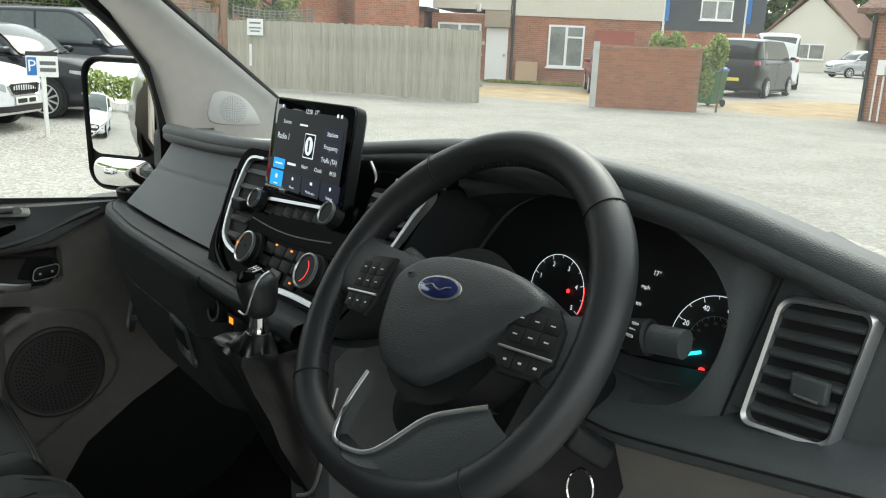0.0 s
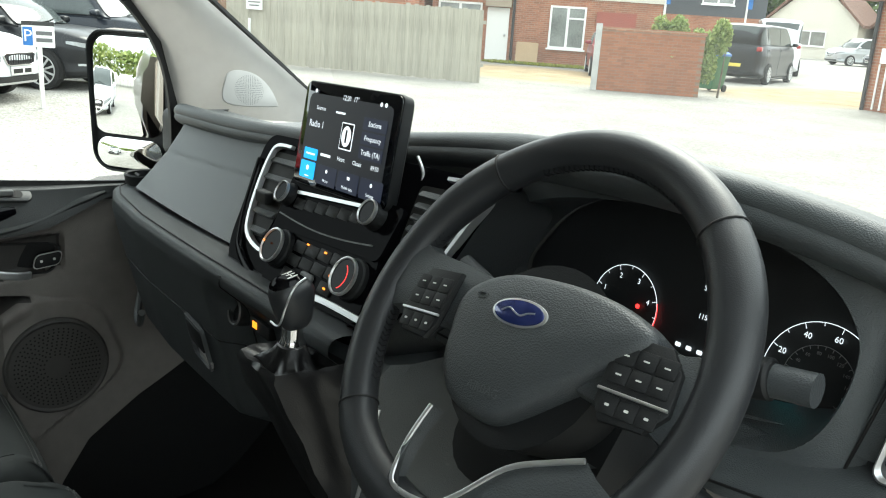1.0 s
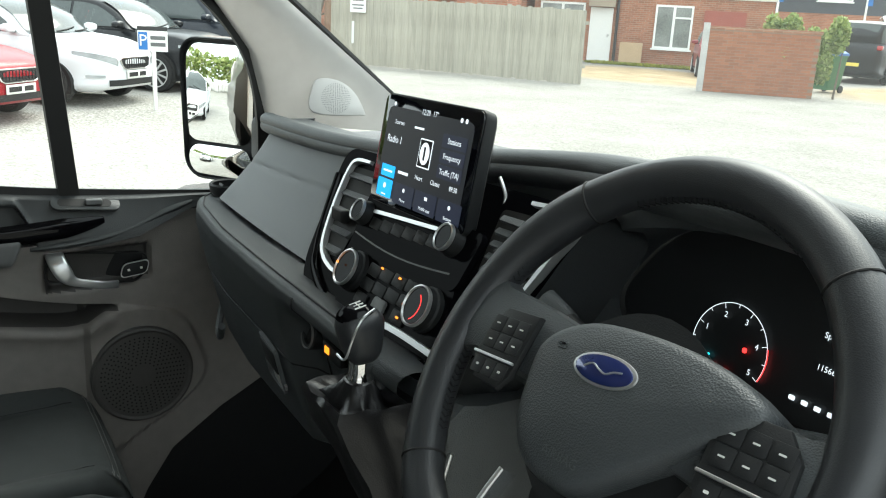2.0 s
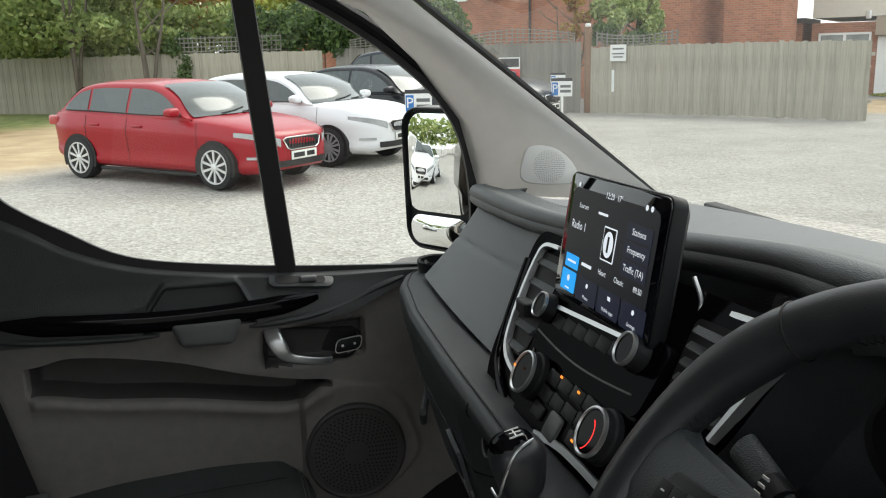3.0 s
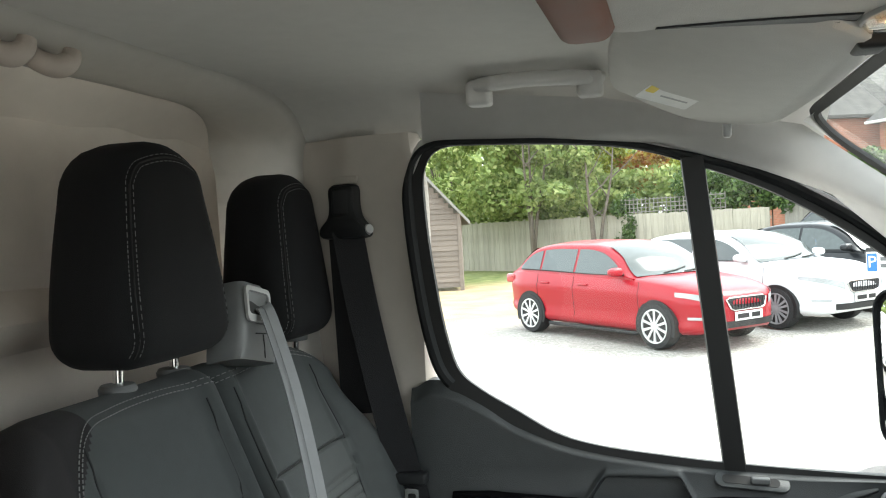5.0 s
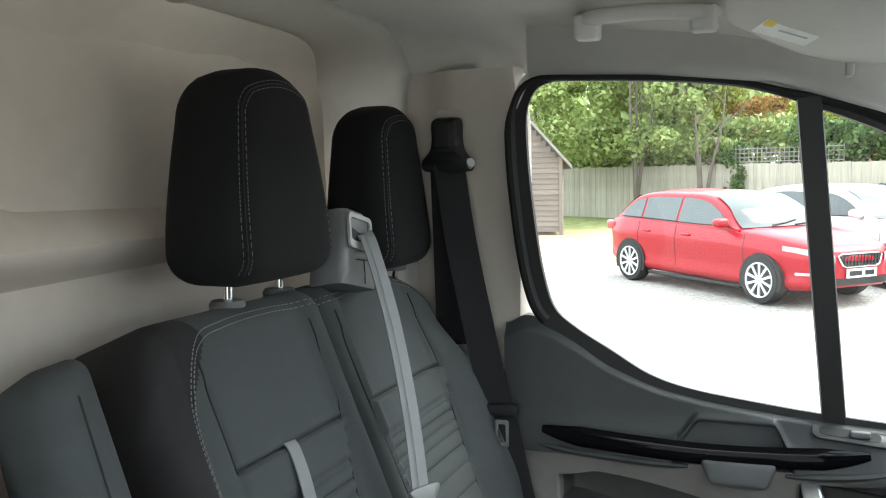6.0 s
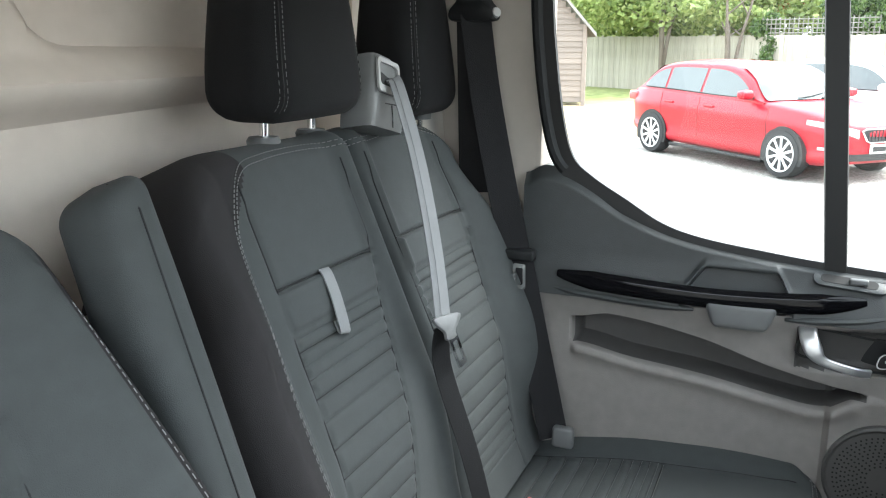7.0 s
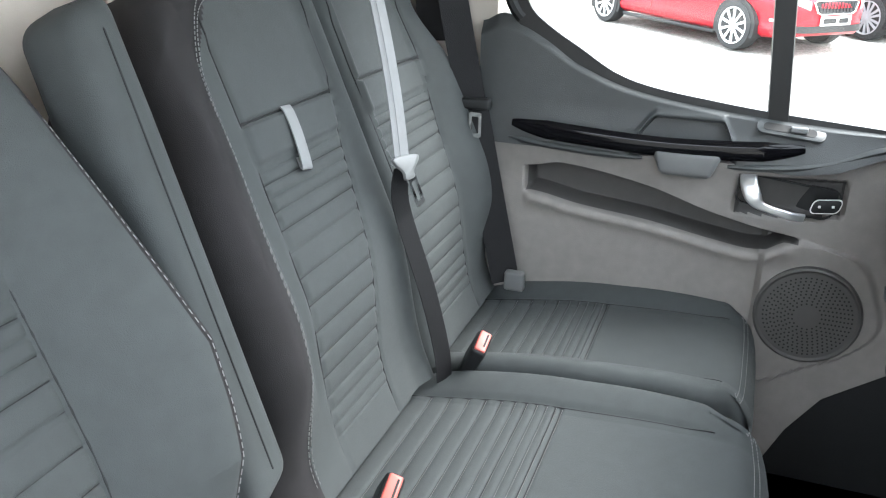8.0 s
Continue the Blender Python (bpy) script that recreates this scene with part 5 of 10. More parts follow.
# ---- steering wheel ----
def build_wheel():
    C = Vector((0.384, 0.112, 1.450))
    tilt = 0.61
    X, V = Vector((1, 0, 0)), Vector((0, math.sin(tilt), math.cos(tilt)))
    Nn = X.cross(V) * 1.0            # towards the driver
    w = thing("steering_wheel", C, "black leather three-spoke steering wheel with satin trim", "steering wheel")
    m = Matrix.Translation(C) @ Matrix((X, V, Nn)).transposed().to_4x4()
    R = 0.159
    bm = bmesh.new()
    pts, sc = [], []
    for i in range(96):
        a = 2 * math.pi * i / 96
        flat = 0.012 * max(0.0, -math.sin(a) - 0.75) / 0.25
        pts.append(m @ Vector((R * math.cos(a), (R - flat) * math.sin(a), 0)))
        g = math.exp(-((math.degrees(a) - 35) / 16) ** 2) + math.exp(-((math.degrees(a) - 145) / 16) ** 2)
        sc.append(1.0 + 0.10 * g)
    sweep(bm, pts, circle(0.0165, 16, 0.0148), up=Nn, closed=True, scale=sc)
    part("rim", bm, LEATHER, w, "black leather rim")
    for k, deg in enumerate((48, 132, 222, 318)):
        bm = bmesh.new()
        a = radians(deg)
        c = Vector((R * math.cos(a), R * math.sin(a), 0))
        e = Vector((math.cos(a), math.sin(a), 0))
        g = 0.975 if deg > 200 else 1.02
        tube(bm, [m @ (c + e * (0.0170 * g * math.cos(q)) + Vector((0, 0, 0.0153 * g * math.sin(q)))) for q in np.linspace(0, 2 * math.pi, 25)[:-1]], 0.0009, 6, True, up=m.to_3x3() @ Vector((-math.sin(a), math.cos(a), 0)))
        part("rim_seam", bm, BLACK, w)
    # stitching inside the rim
    bm = bmesh.new()
    for lo, hi in ((60, 118), (140, 215), (325, 398)):
        for a in np.arange(lo, hi, 1.9):
            a = radians(a)
            for s in (-1, 1):
                p = Vector(((R - 0.0162) * math.cos(a), (R - 0.0162) * math.sin(a), 0.004 * s))
                q = Vector(((R - 0.0166) * math.cos(a + 0.016), (R - 0.0166) * math.sin(a + 0.016), 0))
                tube(bm, [m @ p, m @ q], 0.0006, 4)
    tagged(part("rim_stitching", bm, DARK, w), kind="stuff")
    # airbag boss
    bm = bmesh.new()
    pc = (0.024, -0.002)
    out = [(p.x - pc[0], p.y - pc[1]) for p in smooth_path([(-0.028, 0.036, 0), (-0.056, 0.012, 0), (-0.052, -0.022, 0), (-0.042, -0.048, 0), (-0.020, -0.064, 0), (0.014, -0.065, 0), (0.034, -0.054, 0), (0.062, -0.026, 0), (0.090, 0.002, 0), (0.114, 0.029, 0), (0.105, 0.041, 0), (0.066, 0.048, 0), (0.018, 0.046, 0)], 5, True)]
    rows = [(-0.03, 0.96), (0.002, 1.0), (0.013, 0.995), (0.0185, 0.975), (0.0215, 0.94), (0.0235, 0.87), (0.026, 0.6), (0.0275, 0.3), (0.028, 0.02)]
    loft(bm, [[m @ Vector((pc[0] + x * k, pc[1] + y * k, z - 0.005 * max(0.0, (0.01 - y * k) / 0.06) ** 1.5)) for x, y in out] for z, k in rows])
    part("airbag_cover", bm, AIRBAG, w, "grained airbag cover")
    wm = m @ Matrix.Translation((0.012, -0.046, 0.0225)) @ Matrix.Rotation(radians(6), 4, "X") @ Matrix.Rotation(radians(5), 4, "Z")
    words("airbag_word", "AIRBAG", 0.009, wm, DASH, w)
    # oval badge, unlettered
    bm = bmesh.new()
    bmx = m @ Matrix.Translation((0.012, 0.012, 0.0255)) @ Matrix.Rotation(radians(8), 4, "Z")
    ov = [(0.0255 * math.cos(a), 0.0108 * math.sin(a)) for a in np.linspace(0, 2 * math.pi, 33)[:-1]]
    plate(bm, bmx, ov, 0.0030, 0.001)
    bd = part("badge_rim", bm, SATIN, w)
    bm = bmesh.new()
    plate(bm, bmx @ Matrix.Translation((0, 0, 0.0028)), [(x * 0.90, y * 0.84) for x, y in ov], 0.0012, 0.0008)
    part("badge_field", bm, BADGE, bd, "deep blue oval badge")
    bm = bmesh.new()
    tube(bm, smooth_path([bmx @ Vector((x, y, 0.0042)) for x, y in ((-0.015, -0.001), (-0.009, 0.002), (-0.003, -0.0005), (0.003, -0.002), (0.009, 0.0005), (0.015, 0.0015))], 5), 0.0007, 5)
    part("badge_stroke", bm, SATIN, bd)
    # horn marks in relief beside the badge
    for x, y in ((-0.032, 0.014), (0.058, 0.016)):
        bm = bmesh.new()
        o = rrect(0.010, 0.005, 0.002, 3)
        ring_plate(bm, m @ Matrix.Translation((x, y, 0.0245)) @ Matrix.Rotation(radians(8), 4, "Z"), o, [(a * 0.7, b * 0.5) for a, b in o], 0.0012)
        part("horn_mark", bm, DASH, w)
    # hub behind
    bm = bmesh.new()
    lathe(bm, m @ Vector((0.012, -0.008, -0.075)), Nn, [(0.045, 0), (0.060, 0.02), (0.066, 0.055), (0.07, 0.075)], 32)
    part("hub", bm, DARK, w)
    # side spokes with switches
    for s in (-1, 1):
        bm = bmesh.new()
        prof = [(0.040, 0.024, 0.008), (0.080, 0.027, 0.006), (0.128, 0.028, 0.002), (0.160, 0.040, 0.0)]
        rings = []
        for x, hy, z in prof:
            rings.append([m @ Vector((s * x, yy * hy + 0.008, z + zz)) for yy, zz in ((-1, -0.010), (-0.9, 0.004), (-0.4, 0.008), (0.4, 0.008), (0.9, 0.004), (1, -0.010))])
        loft(bm, rings)
        part("spoke", bm, AIRBAG, w)
        bm = bmesh.new()
        pm = m @ Matrix.Translation((0.116 if s > 0 else -0.088, 0.003 if s > 0 else -0.008, 0.014)) @ Matrix.Scale(0.95, 4) @ Matrix.Rotation(radians(6), 4, "Z") @ Matrix.Rotation(s * radians(6), 4, "Y")
        plate(bm, pm, [(s * x, y) for x, y in ((-0.026, 0.030), (0.014, 0.030), (0.026, 0.016), (0.028, -0.012), (0.016, -0.028), (-0.016, -0.030), (-0.024, -0.018))][::s], 0.005, 0.0015)
        sw = part("switch_pad", bm, DARK, w)
        for i in range(3):
            for j in range(2):
                bm = bmesh.new()
                plate(bm, pm @ Matrix.Translation((s * (-0.014 + 0.015 * i), 0.016 - 0.0135 * j, 0.005)), rrect(0.0144, 0.013, 0.0015, 2), 0.0008, 0.0004)
                part("switch_button", bm, DARK, sw)
                bm = bmesh.new()
                plate(bm, pm @ Matrix.Translation((s * (-0.014 + 0.015 * i), 0.016 - 0.0135 * j, 0.0060)), rrect(0.0044, 0.0011, 0.0003, 2), 0.0002)
                part("switch_mark", bm, WHITEP, sw)
        for i in range(3):
            bm = bmesh.new()
            plate(bm, pm @ Matrix.Translation((s * (-0.013 + 0.0145 * i), -0.0185, 0.005)), rrect(0.0140, 0.013, 0.0015, 2), 0.0008, 0.0004)
            part("switch_button", bm, DARK, sw)
            bm = bmesh.new()
            plate(bm, pm @ Matrix.Translation((s * (-0.013 + 0.0145 * i), -0.0185, 0.0060)), rrect(0.0034, 0.0018, 0.0006, 2), 0.0002)
            part("switch_mark", bm, WHITEP, sw)
        bm = bmesh.new()
        tube(bm, [pm @ Vector((s * -0.024, -0.0095, 0.0062)), pm @ Vector((s * 0.027, -0.0095, 0.0062))], 0.0011, 6)
        part("switch_strip", bm, SATIN, sw)
    # lower spoke: a dark plate under a satin outline, with an opening above it
    line = [(-0.031, -0.074), (-0.034, -0.102), (-0.031, -0.128), (-0.022, -0.136), (0.002, -0.134), (0.020, -0.127), (0.034, -0.113), (0.058, -0.082), (0.086, -0.064), (0.108, -0.052)]
    lp = [(p.x, p.y) for p in smooth_path([(x, y, 0) for x, y in line], 5)]
    arc = [(0.152 * math.cos(radians(a)), 0.152 * math.sin(radians(a))) for a in np.linspace(335, 256, len(lp))][::-1]
    for nm, off, k0 in (("lower_spoke", 0.0, 0),):
        bm = bmesh.new()
        top = [m @ Vector((x, y, 0.012)) for x, y in lp]
        bot = [m @ Vector((x, y, 0.010)) for x, y in arc]
        mid = [a.lerp(b, 0.5) + Nn * 0.005 for a, b in zip(top, bot)]
        loft(bm, [[p - Nn * 0.012 for p in top], top, mid, bot, [p - Nn * 0.012 for p in bot]], False, False)
        part(nm, bm, AIRBAG, w, "dark lower spoke")
    bm = bmesh.new()
    sweep(bm, [m @ Vector((x, y, 0.0145)) for x, y in lp], circle(0.0021, 8, 0.0014), up=Nn)
    part("spoke_trim", bm, SATIN, w, "thin satin spoke outline")

    # column shroud and stalks
    col = thing("steering_column", C + Vector((0, 0.12, -0.08)), "dark plastic steering column cover with two stalks and key", "steering column")
    bm = bmesh.new()
    a0 = m @ Vector((0.008, -0.040, -0.050))
    a1 = a0 - Nn * 0.17
    rings = []
    for t in (0, 0.15, 0.5, 1.0):
        c = a0.lerp(a1, t)
        k = 1.0 if t else 0.92
        rings.append([c + (X * x + V * y) * k for x, y in rrect(0.150, 0.150, 0.04, 5)])
    loft(bm, rings)
    part("shroud", bm, DARK, col)
    for s, nm in ((1, "light_stalk"), (-1, "wiper_stalk")):
        bm = bmesh.new()
        dz = 0.0 if s > 0 else -0.014
        p = smooth_path([m @ Vector((s * 0.055, 0.030 + dz, -0.066)), m @ Vector((s * 0.100, 0.042 + dz, -0.065)), m @ Vector((s * 0.140, 0.052 + dz, -0.063)), m @ Vector((s * (0.178 if s > 0 else 0.165), 0.058 + dz, -0.062))], 6)
        sc = [0.75 + 0.35 * ease(0.35, 0.6, i / (len(p) - 1)) for i in range(len(p))]
        sweep(bm, p, circle(0.0105 if s > 0 else 0.0100, 14, 0.0085 if s > 0 else 0.0060), up=Nn, scale=sc)
        st = part(nm, bm, AIRBAG, col)
        bm = bmesh.new()
        q = p[12 if s > 0 else 9]
        dd = (p[12] - p[6]).normalized()
        k = 1.0 if s > 0 else 0.72
        lathe(bm, q - dd * 0.008, dd, [(0.0142 * k, 0), (0.0142 * k, 0.016), (0.012 * k, 0.018)], 20)
        part("stalk_ring", bm, DARK, st)
        bm = bmesh.new()
        for i in range(3):
            box(bm, q + Nn * 0.0137 + V * (0.005 - 0.005 * i), (0.006, 0.001, 0.002))
        part("stalk_marks", bm, WHITEP, st)
    # key with ring
    bm = bmesh.new()
    kx = Vector((0.506, 0.158, 1.372))
    rbox(bm, kx, (0.018, 0.022, 0.010), 0.006, 3, None, Euler((radians(-35), 0, radians(-20))).to_matrix())
    ky = part("key", bm, DARK, col, "black remote key in the ignition")
    bm = bmesh.new()
    for i in range(3):
        box(bm, kx + Vector((-0.006 + 0.006 * i, -0.014, 0.010 - 0.003 * i)), (0.004, 0.001, 0.003))
    part("key_marks", bm, GREYP, ky)
    bm = bmesh.new()
    rc = kx + Vector((0.014, -0.014, -0.030))
    tube(bm, [rc + Vector((0.013 * math.cos(a), 0.003 * math.sin(a), 0.015 * math.sin(a))) for a in np.linspace(0, 2 * math.pi, 25)[:-1]], 0.0012, 6, True, up=(0, 1, 0))
    part("key_ring", bm, CHROME, ky)


build_wheel()


# ---- gear lever and console ----
def build_console():
    c = thing("gear_console", (0.12, 0.15, 0.75), "dark plastic gear console below the centre stack", "console")
    bm = bmesh.new()
    rings = []
    for z, y0, y1, hw in ((1.338, 0.140, 0.26, 0.070), (1.325, 0.125, 0.26, 0.070), (1.27, 0.125, 0.26, 0.064), (1.20, 0.125, 0.28, 0.058), (1.10, 0.130, 0.36, 0.056), (0.95, 0.150, 0.46, 0.056), (0.66, 0.19, 0.58, 0.058)):
        rings.append([Vector((0.104 + x, y, z)) for x, y in ((-hw, y1), (-hw, y0 + 0.03), (-hw + 0.008, y0 + 0.010), (-hw + 0.03, y0), (hw - 0.03, y0), (hw - 0.008, y0 + 0.010), (hw, y0 + 0.03), (hw, y1))])
    loft(bm, rings)
    part("console_body", bm, DASH_LOW, c, "", 30)
    # bright edging that runs down beside the boot
    bm = bmesh.new()
    tube(bm, smooth_path([(0.176, 0.132, 1.300), (0.176, 0.122, 1.262), (0.172, 0.116, 1.215), (0.158, 0.112, 1.175), (0.128, 0.110, 1.155)], 6), 0.0022, 8)
    part("console_edging", bm, SATIN, c, "thin satin edging")
    # socket, switch by the glovebox edge
    bm = bmesh.new()
    lathe(bm, (-0.136, 0.130, 1.300), (0, -1, 0.15), [(0.0185, -0.01), (0.0185, 0.006), (0.016, 0.009), (0.0125, 0.008), (0.012, 0.004), (0.001, 0.004)], 28)
    kn = part("ignition_dial", bm, DARK, c)
    bm = bmesh.new()
    lathe(bm, (-0.136, 0.130, 1.300), (0, -1, 0.15), [(0.0175, 0.008), (0.0165, 0.0105), (0.0150, 0.009)], 28, False)
    part("dial_ring", bm, GREYP, kn)
    bm = bmesh.new()
    box(bm, (-0.077, 0.132, 1.298), (0.052, 0.012, 0.018), 0.003)
    sw = part("switch_bank", bm, DARK, c)
    bm = bmesh.new()
    box(bm, (-0.087, 0.1255, 1.299), (0.011, 0.001, 0.008))
    part("switch_lamp", bm, UI_AMBER, sw)
    # lever
    g = thing("gear_lever", (0.097, 0.078, 1.30), "gear lever with leather boot, chrome collar and gloss knob", "gear lever")
    base, top = Vector((0.094, 0.081, 1.326)), Vector((0.100, 0.077, 1.430))
    bm = bmesh.new()
    rings = []
    n = 48
    for i, (z, h, fold, sq) in enumerate(((1.350, 0.015, 0.02, 0.0), (1.343, 0.018, 0.10, 0.1), (1.333, 0.023, 0.20, 0.4), (1.328, 0.028, 0.20, 0.8), (1.338, 0.040, 0.08, 1.0), (1.332, 0.043, 0.04, 1.0), (1.300, 0.042, 0.10, 1.0), (1.262, 0.040, 0.08, 1.0), (1.230, 0.042, 0.12, 1.0), (1.195, 0.040, 0.06, 1.0), (1.15, 0.036, 0.06, 1.0))):
        ring = []
        for k in range(n):
            a = 2 * math.pi * k / n
            ca, sa = math.cos(a), math.sin(a)
            box_r = 1 / max(abs(ca), abs(sa)) ** (0.85 * sq)
            f = box_r * (1 + fold * (math.cos(4 * a + math.pi) * 0.7 + math.sin(9 * a + i * 1.7) * 0.55))
            ring.append(Vector((0.099 + h * f * ca, 0.077 + 0.45 * max(0.0, 1.33 - z) + h * f * sa * 0.92, z + 0.006 * math.sin(3 * a + i) * fold * 4)))
        rings.append(ring)
    loft(bm, rings)
    part("boot", bm, BOOT, g, "folded black leather gear boot", 60)
    ax = (top - base).normalized()
    bm = bmesh.new()
    lathe(bm, base, ax, [(0.019, -0.004), (0.0205, 0.004), (0.018, 0.011), (0.0145, 0.014), (0.0140, 0.024), (0.0115, 0.028), (0.0105, 0.032), (0.0105, 0.060)], 24)
    part("collar", bm, CHROME, g, "chrome collar and stem")
    bm = bmesh.new()
    kc = base + ax * 0.066

    def kd(p):
        f = 0.78 + 0.27 * ease(-0.027, 0.016, p.z)
        return Vector((p.x * f, p.y * f * 1.05, p.z))
    rbox(bm, kc, (0.0185, 0.020, 0.027), 0.0155, 5, kd, Euler((radians(8), 0, 0)).to_matrix())
    part("knob", bm, LEATHER, g, "leather sides of the gear knob")
    bm = bmesh.new()
    rbox(bm, kc + Vector((-0.001, -0.003, 0.010)), (0.0168, 0.0185, 0.0195), 0.0140, 5, None, Euler((radians(10), 0, 0)).to_matrix())
    kb = part("knob_cap", bm, PIANO, g, "gloss black knob cap with shift pattern")
    bm = bmesh.new()
    for x in (-0.006, 0, 0.006):
        box(bm, kc + Vector((x, -0.004, 0.0294)), (0.0012, 0.011, 0.001), rot=Euler((radians(14), 0, 0)).to_matrix())
    box(bm, kc + Vector((0, -0.004, 0.0294)), (0.013, 0.0012, 0.001))
    part("shift_marks", bm, WHITEP, kb)
    bm = bmesh.new()
    tube(bm, smooth_path([kc + Vector((0.010, 0.008, 0.0275)), kc + Vector((0.0175, -0.008, 0.022)), kc + Vector((0.0165, -0.016, 0.004)), kc + Vector((0.010, -0.0195, -0.016)), kc + Vector((-0.008, -0.0195, -0.018))], 6), 0.0011, 6)
    part("knob_trim", bm, SATIN, kb)


build_console()

# ---- seats ----
ST, CT = math.sin(radians(22.8)), math.cos(radians(22.8))
BO = Vector((0, -0.497, 1.0))
BV, BN = Vector((0, -ST, CT)), Vector((0, CT, ST))


def on_back(x, s, d=0.0):
    return Vector((x, 0, 0)) + BO + BV * s + BN * d


def pleat(s, lines, deep=0.0052):
    """Padded ribs between sewn lines, which run down through the list."""
    for a, b in zip(lines, lines[1:]):
        if b <= s <= a:
            u = (s - b) / (a - b) * 2 - 1
            return deep * (0.15 - 0.35 * u * u - 0.65 * abs(u) ** 7)
    return 0.0


BACK_LINES = [0.385, 0.368, 0.351, 0.332, 0.308, 0.278, 0.243, 0.206, 0.170, 0.137, 0.108, 0.082, 0.060, 0.040, 0.022]


def stitch_row(bm, pts, step=0.0065, r=0.0007):
    """Short threads laid along a path."""
    pts = [Vector(p) for p in pts]
    for a, b in zip(pts, pts[1:]):
        l = (b - a).length
        n = max(1, int(l / step))
        for i in range(n):
            p, q = a.lerp(b, i / n), a.lerp(b, (i + 0.62) / n)
            tube(bm, [p, q], r, 4)


def backrest(parent, x0, x1, panels, split=None, height=0.637, bol=0.042, corner=0.135, taper=0.035, flank=(0.066, 0.078, 0.100, 0.125, 0.18), bulge=None):
    """A padded back from x0 to x1 (x0 < x1), with pleated panels let in between the bolsters."""
    bm = bmesh.new()

    def depth(x, s):
        e0, e1 = x - x0, x1 - x
        w = 0.115
        d = -0.038 * ease(0.24, 0.0, s)
        for e in (e0, e1):
            if e < w:
                d += (lerp([0.0, 0.06, 0.166, 0.283, 0.403, 0.573, 0.637], bulge, s) * math.sin(math.pi * 0.5 * min(1, (w - e) / w * 1.15))) if bulge else bol * math.sin(math.pi * min(1, max(0, (w - e) / w)) * 0.62) * ease(0.02, 0.16, s) * (1 - 0.75 * ease(0.40, 0.585, s))
        if split is not None:
            q = abs(x - split)
            d += 0.016 * math.exp(-((q - 0.028) / 0.018) ** 2) - 0.014 * math.exp(-(q / 0.006) ** 2)
        r = 0.045
        for e in (e0, e1, height - s):
            if e < r:
                d -= 0.055 * (1 - math.sqrt(max(0.0, 1 - ((r - e) / r) ** 2)))
        for a, a_low, b, b_low, full in panels:
            a, b = lerp([0.08, 0.47], [a_low, a], s), lerp([0.08, 0.47], [b_low, b], s)
            if a < x < b:
                d += pleat(s, BACK_LINES) * (ease(a, a + 0.006, x) * (1 - ease(b - 0.006, b, x)))
            for edge in (a, b):
                d -= 0.0035 * math.exp(-((x - edge) / 0.003) ** 2) * (1 - ease(0.54, 0.56, s))
            if full and a < x < b:
                d -= 0.006 * math.exp(-((s - 0.447) / 0.0028) ** 2) - 0.004 * ease(0.39, 0.4, s) * (1 - ease(0.44, 0.447, s))
        return d

    def fn(x, s):
        # outline narrows towards the top
        k = ease(0.30, height, s)
        xc = x + (taper * k * (1 - (x - x0) / 0.16) if x - x0 < 0.16 else 0) - (taper * k * (1 - (x1 - x) / 0.16) if x1 - x < 0.16 else 0)
        r = 0.16
        sag = 0.0
        for e in (x - x0, x1 - x):
            if e < r:
                sag = max(sag, corner * (1 - math.sqrt(max(0.0, 1 - ((r - e) / r) ** 2))))
        return on_back(xc, s * (1 - sag / height * ease(0.3, height, s)), depth(x, s))
    nx = int((x1 - x0) / 0.0050)
    us = [x0 + (x1 - x0) * i / nx for i in range(nx + 1)]
    slab(bm, fn, us, [-0.03 + (height + 0.03) * i / 300 for i in range(301)], BN * -0.085)
    bk = part("backrest", bm, FABRIC, parent, "padded charcoal fabric back with pleated panel", 60)
    # sewn lines of the panels
    for a, a_low, b, b_low, full in panels:
        edge = lambda lo, hi, q: lerp([0.08, 0.47], [lo, hi], q)
        for q in BACK_LINES:
            bm = bmesh.new()
            tube(bm, [fn(x, q) + BN * 0.0003 for x in np.linspace(edge(a_low, a, q) + 0.003, edge(b_low, b, q) - 0.003, 12)], 0.0008, 5)
            part("pleat_seam", bm, SEAM, bk)
        for lo, hi in ((a_low, a), (b_low, b)):
            bm = bmesh.new()
            tube(bm, [fn(edge(lo, hi, q), float(q)) + BN * 0.0006 for q in np.linspace(0.0, 0.585, 50)], 0.0012, 5)
            part("panel_seam", bm, SEAM, bk)
        bm = bmesh.new()
        tube(bm, [fn(x, 0.447) + BN * 0.0008 for x in np.linspace(edge(a_low, a, 0.447), edge(b_low, b, 0.447), 14)], 0.0020, 5)
        part("panel_seam", bm, SEAM, bk)
    # flanks outside the sewn piping, coloured darker for the shade on their turned-away side
    bk.data.materials.append(FLANK_SHADE)
    for p in bk.data.polygons:
        x, s = p.center.x + ORI[parent.name].x, (p.center.z + ORI[parent.name].z - 1.0) / CT
        if x > x1 - lerp([0.0, 0.3, 0.44, 0.53, 0.6], flank, s) or x < x0 + 0.03:
            p.material_index = 1
    return bk, fn


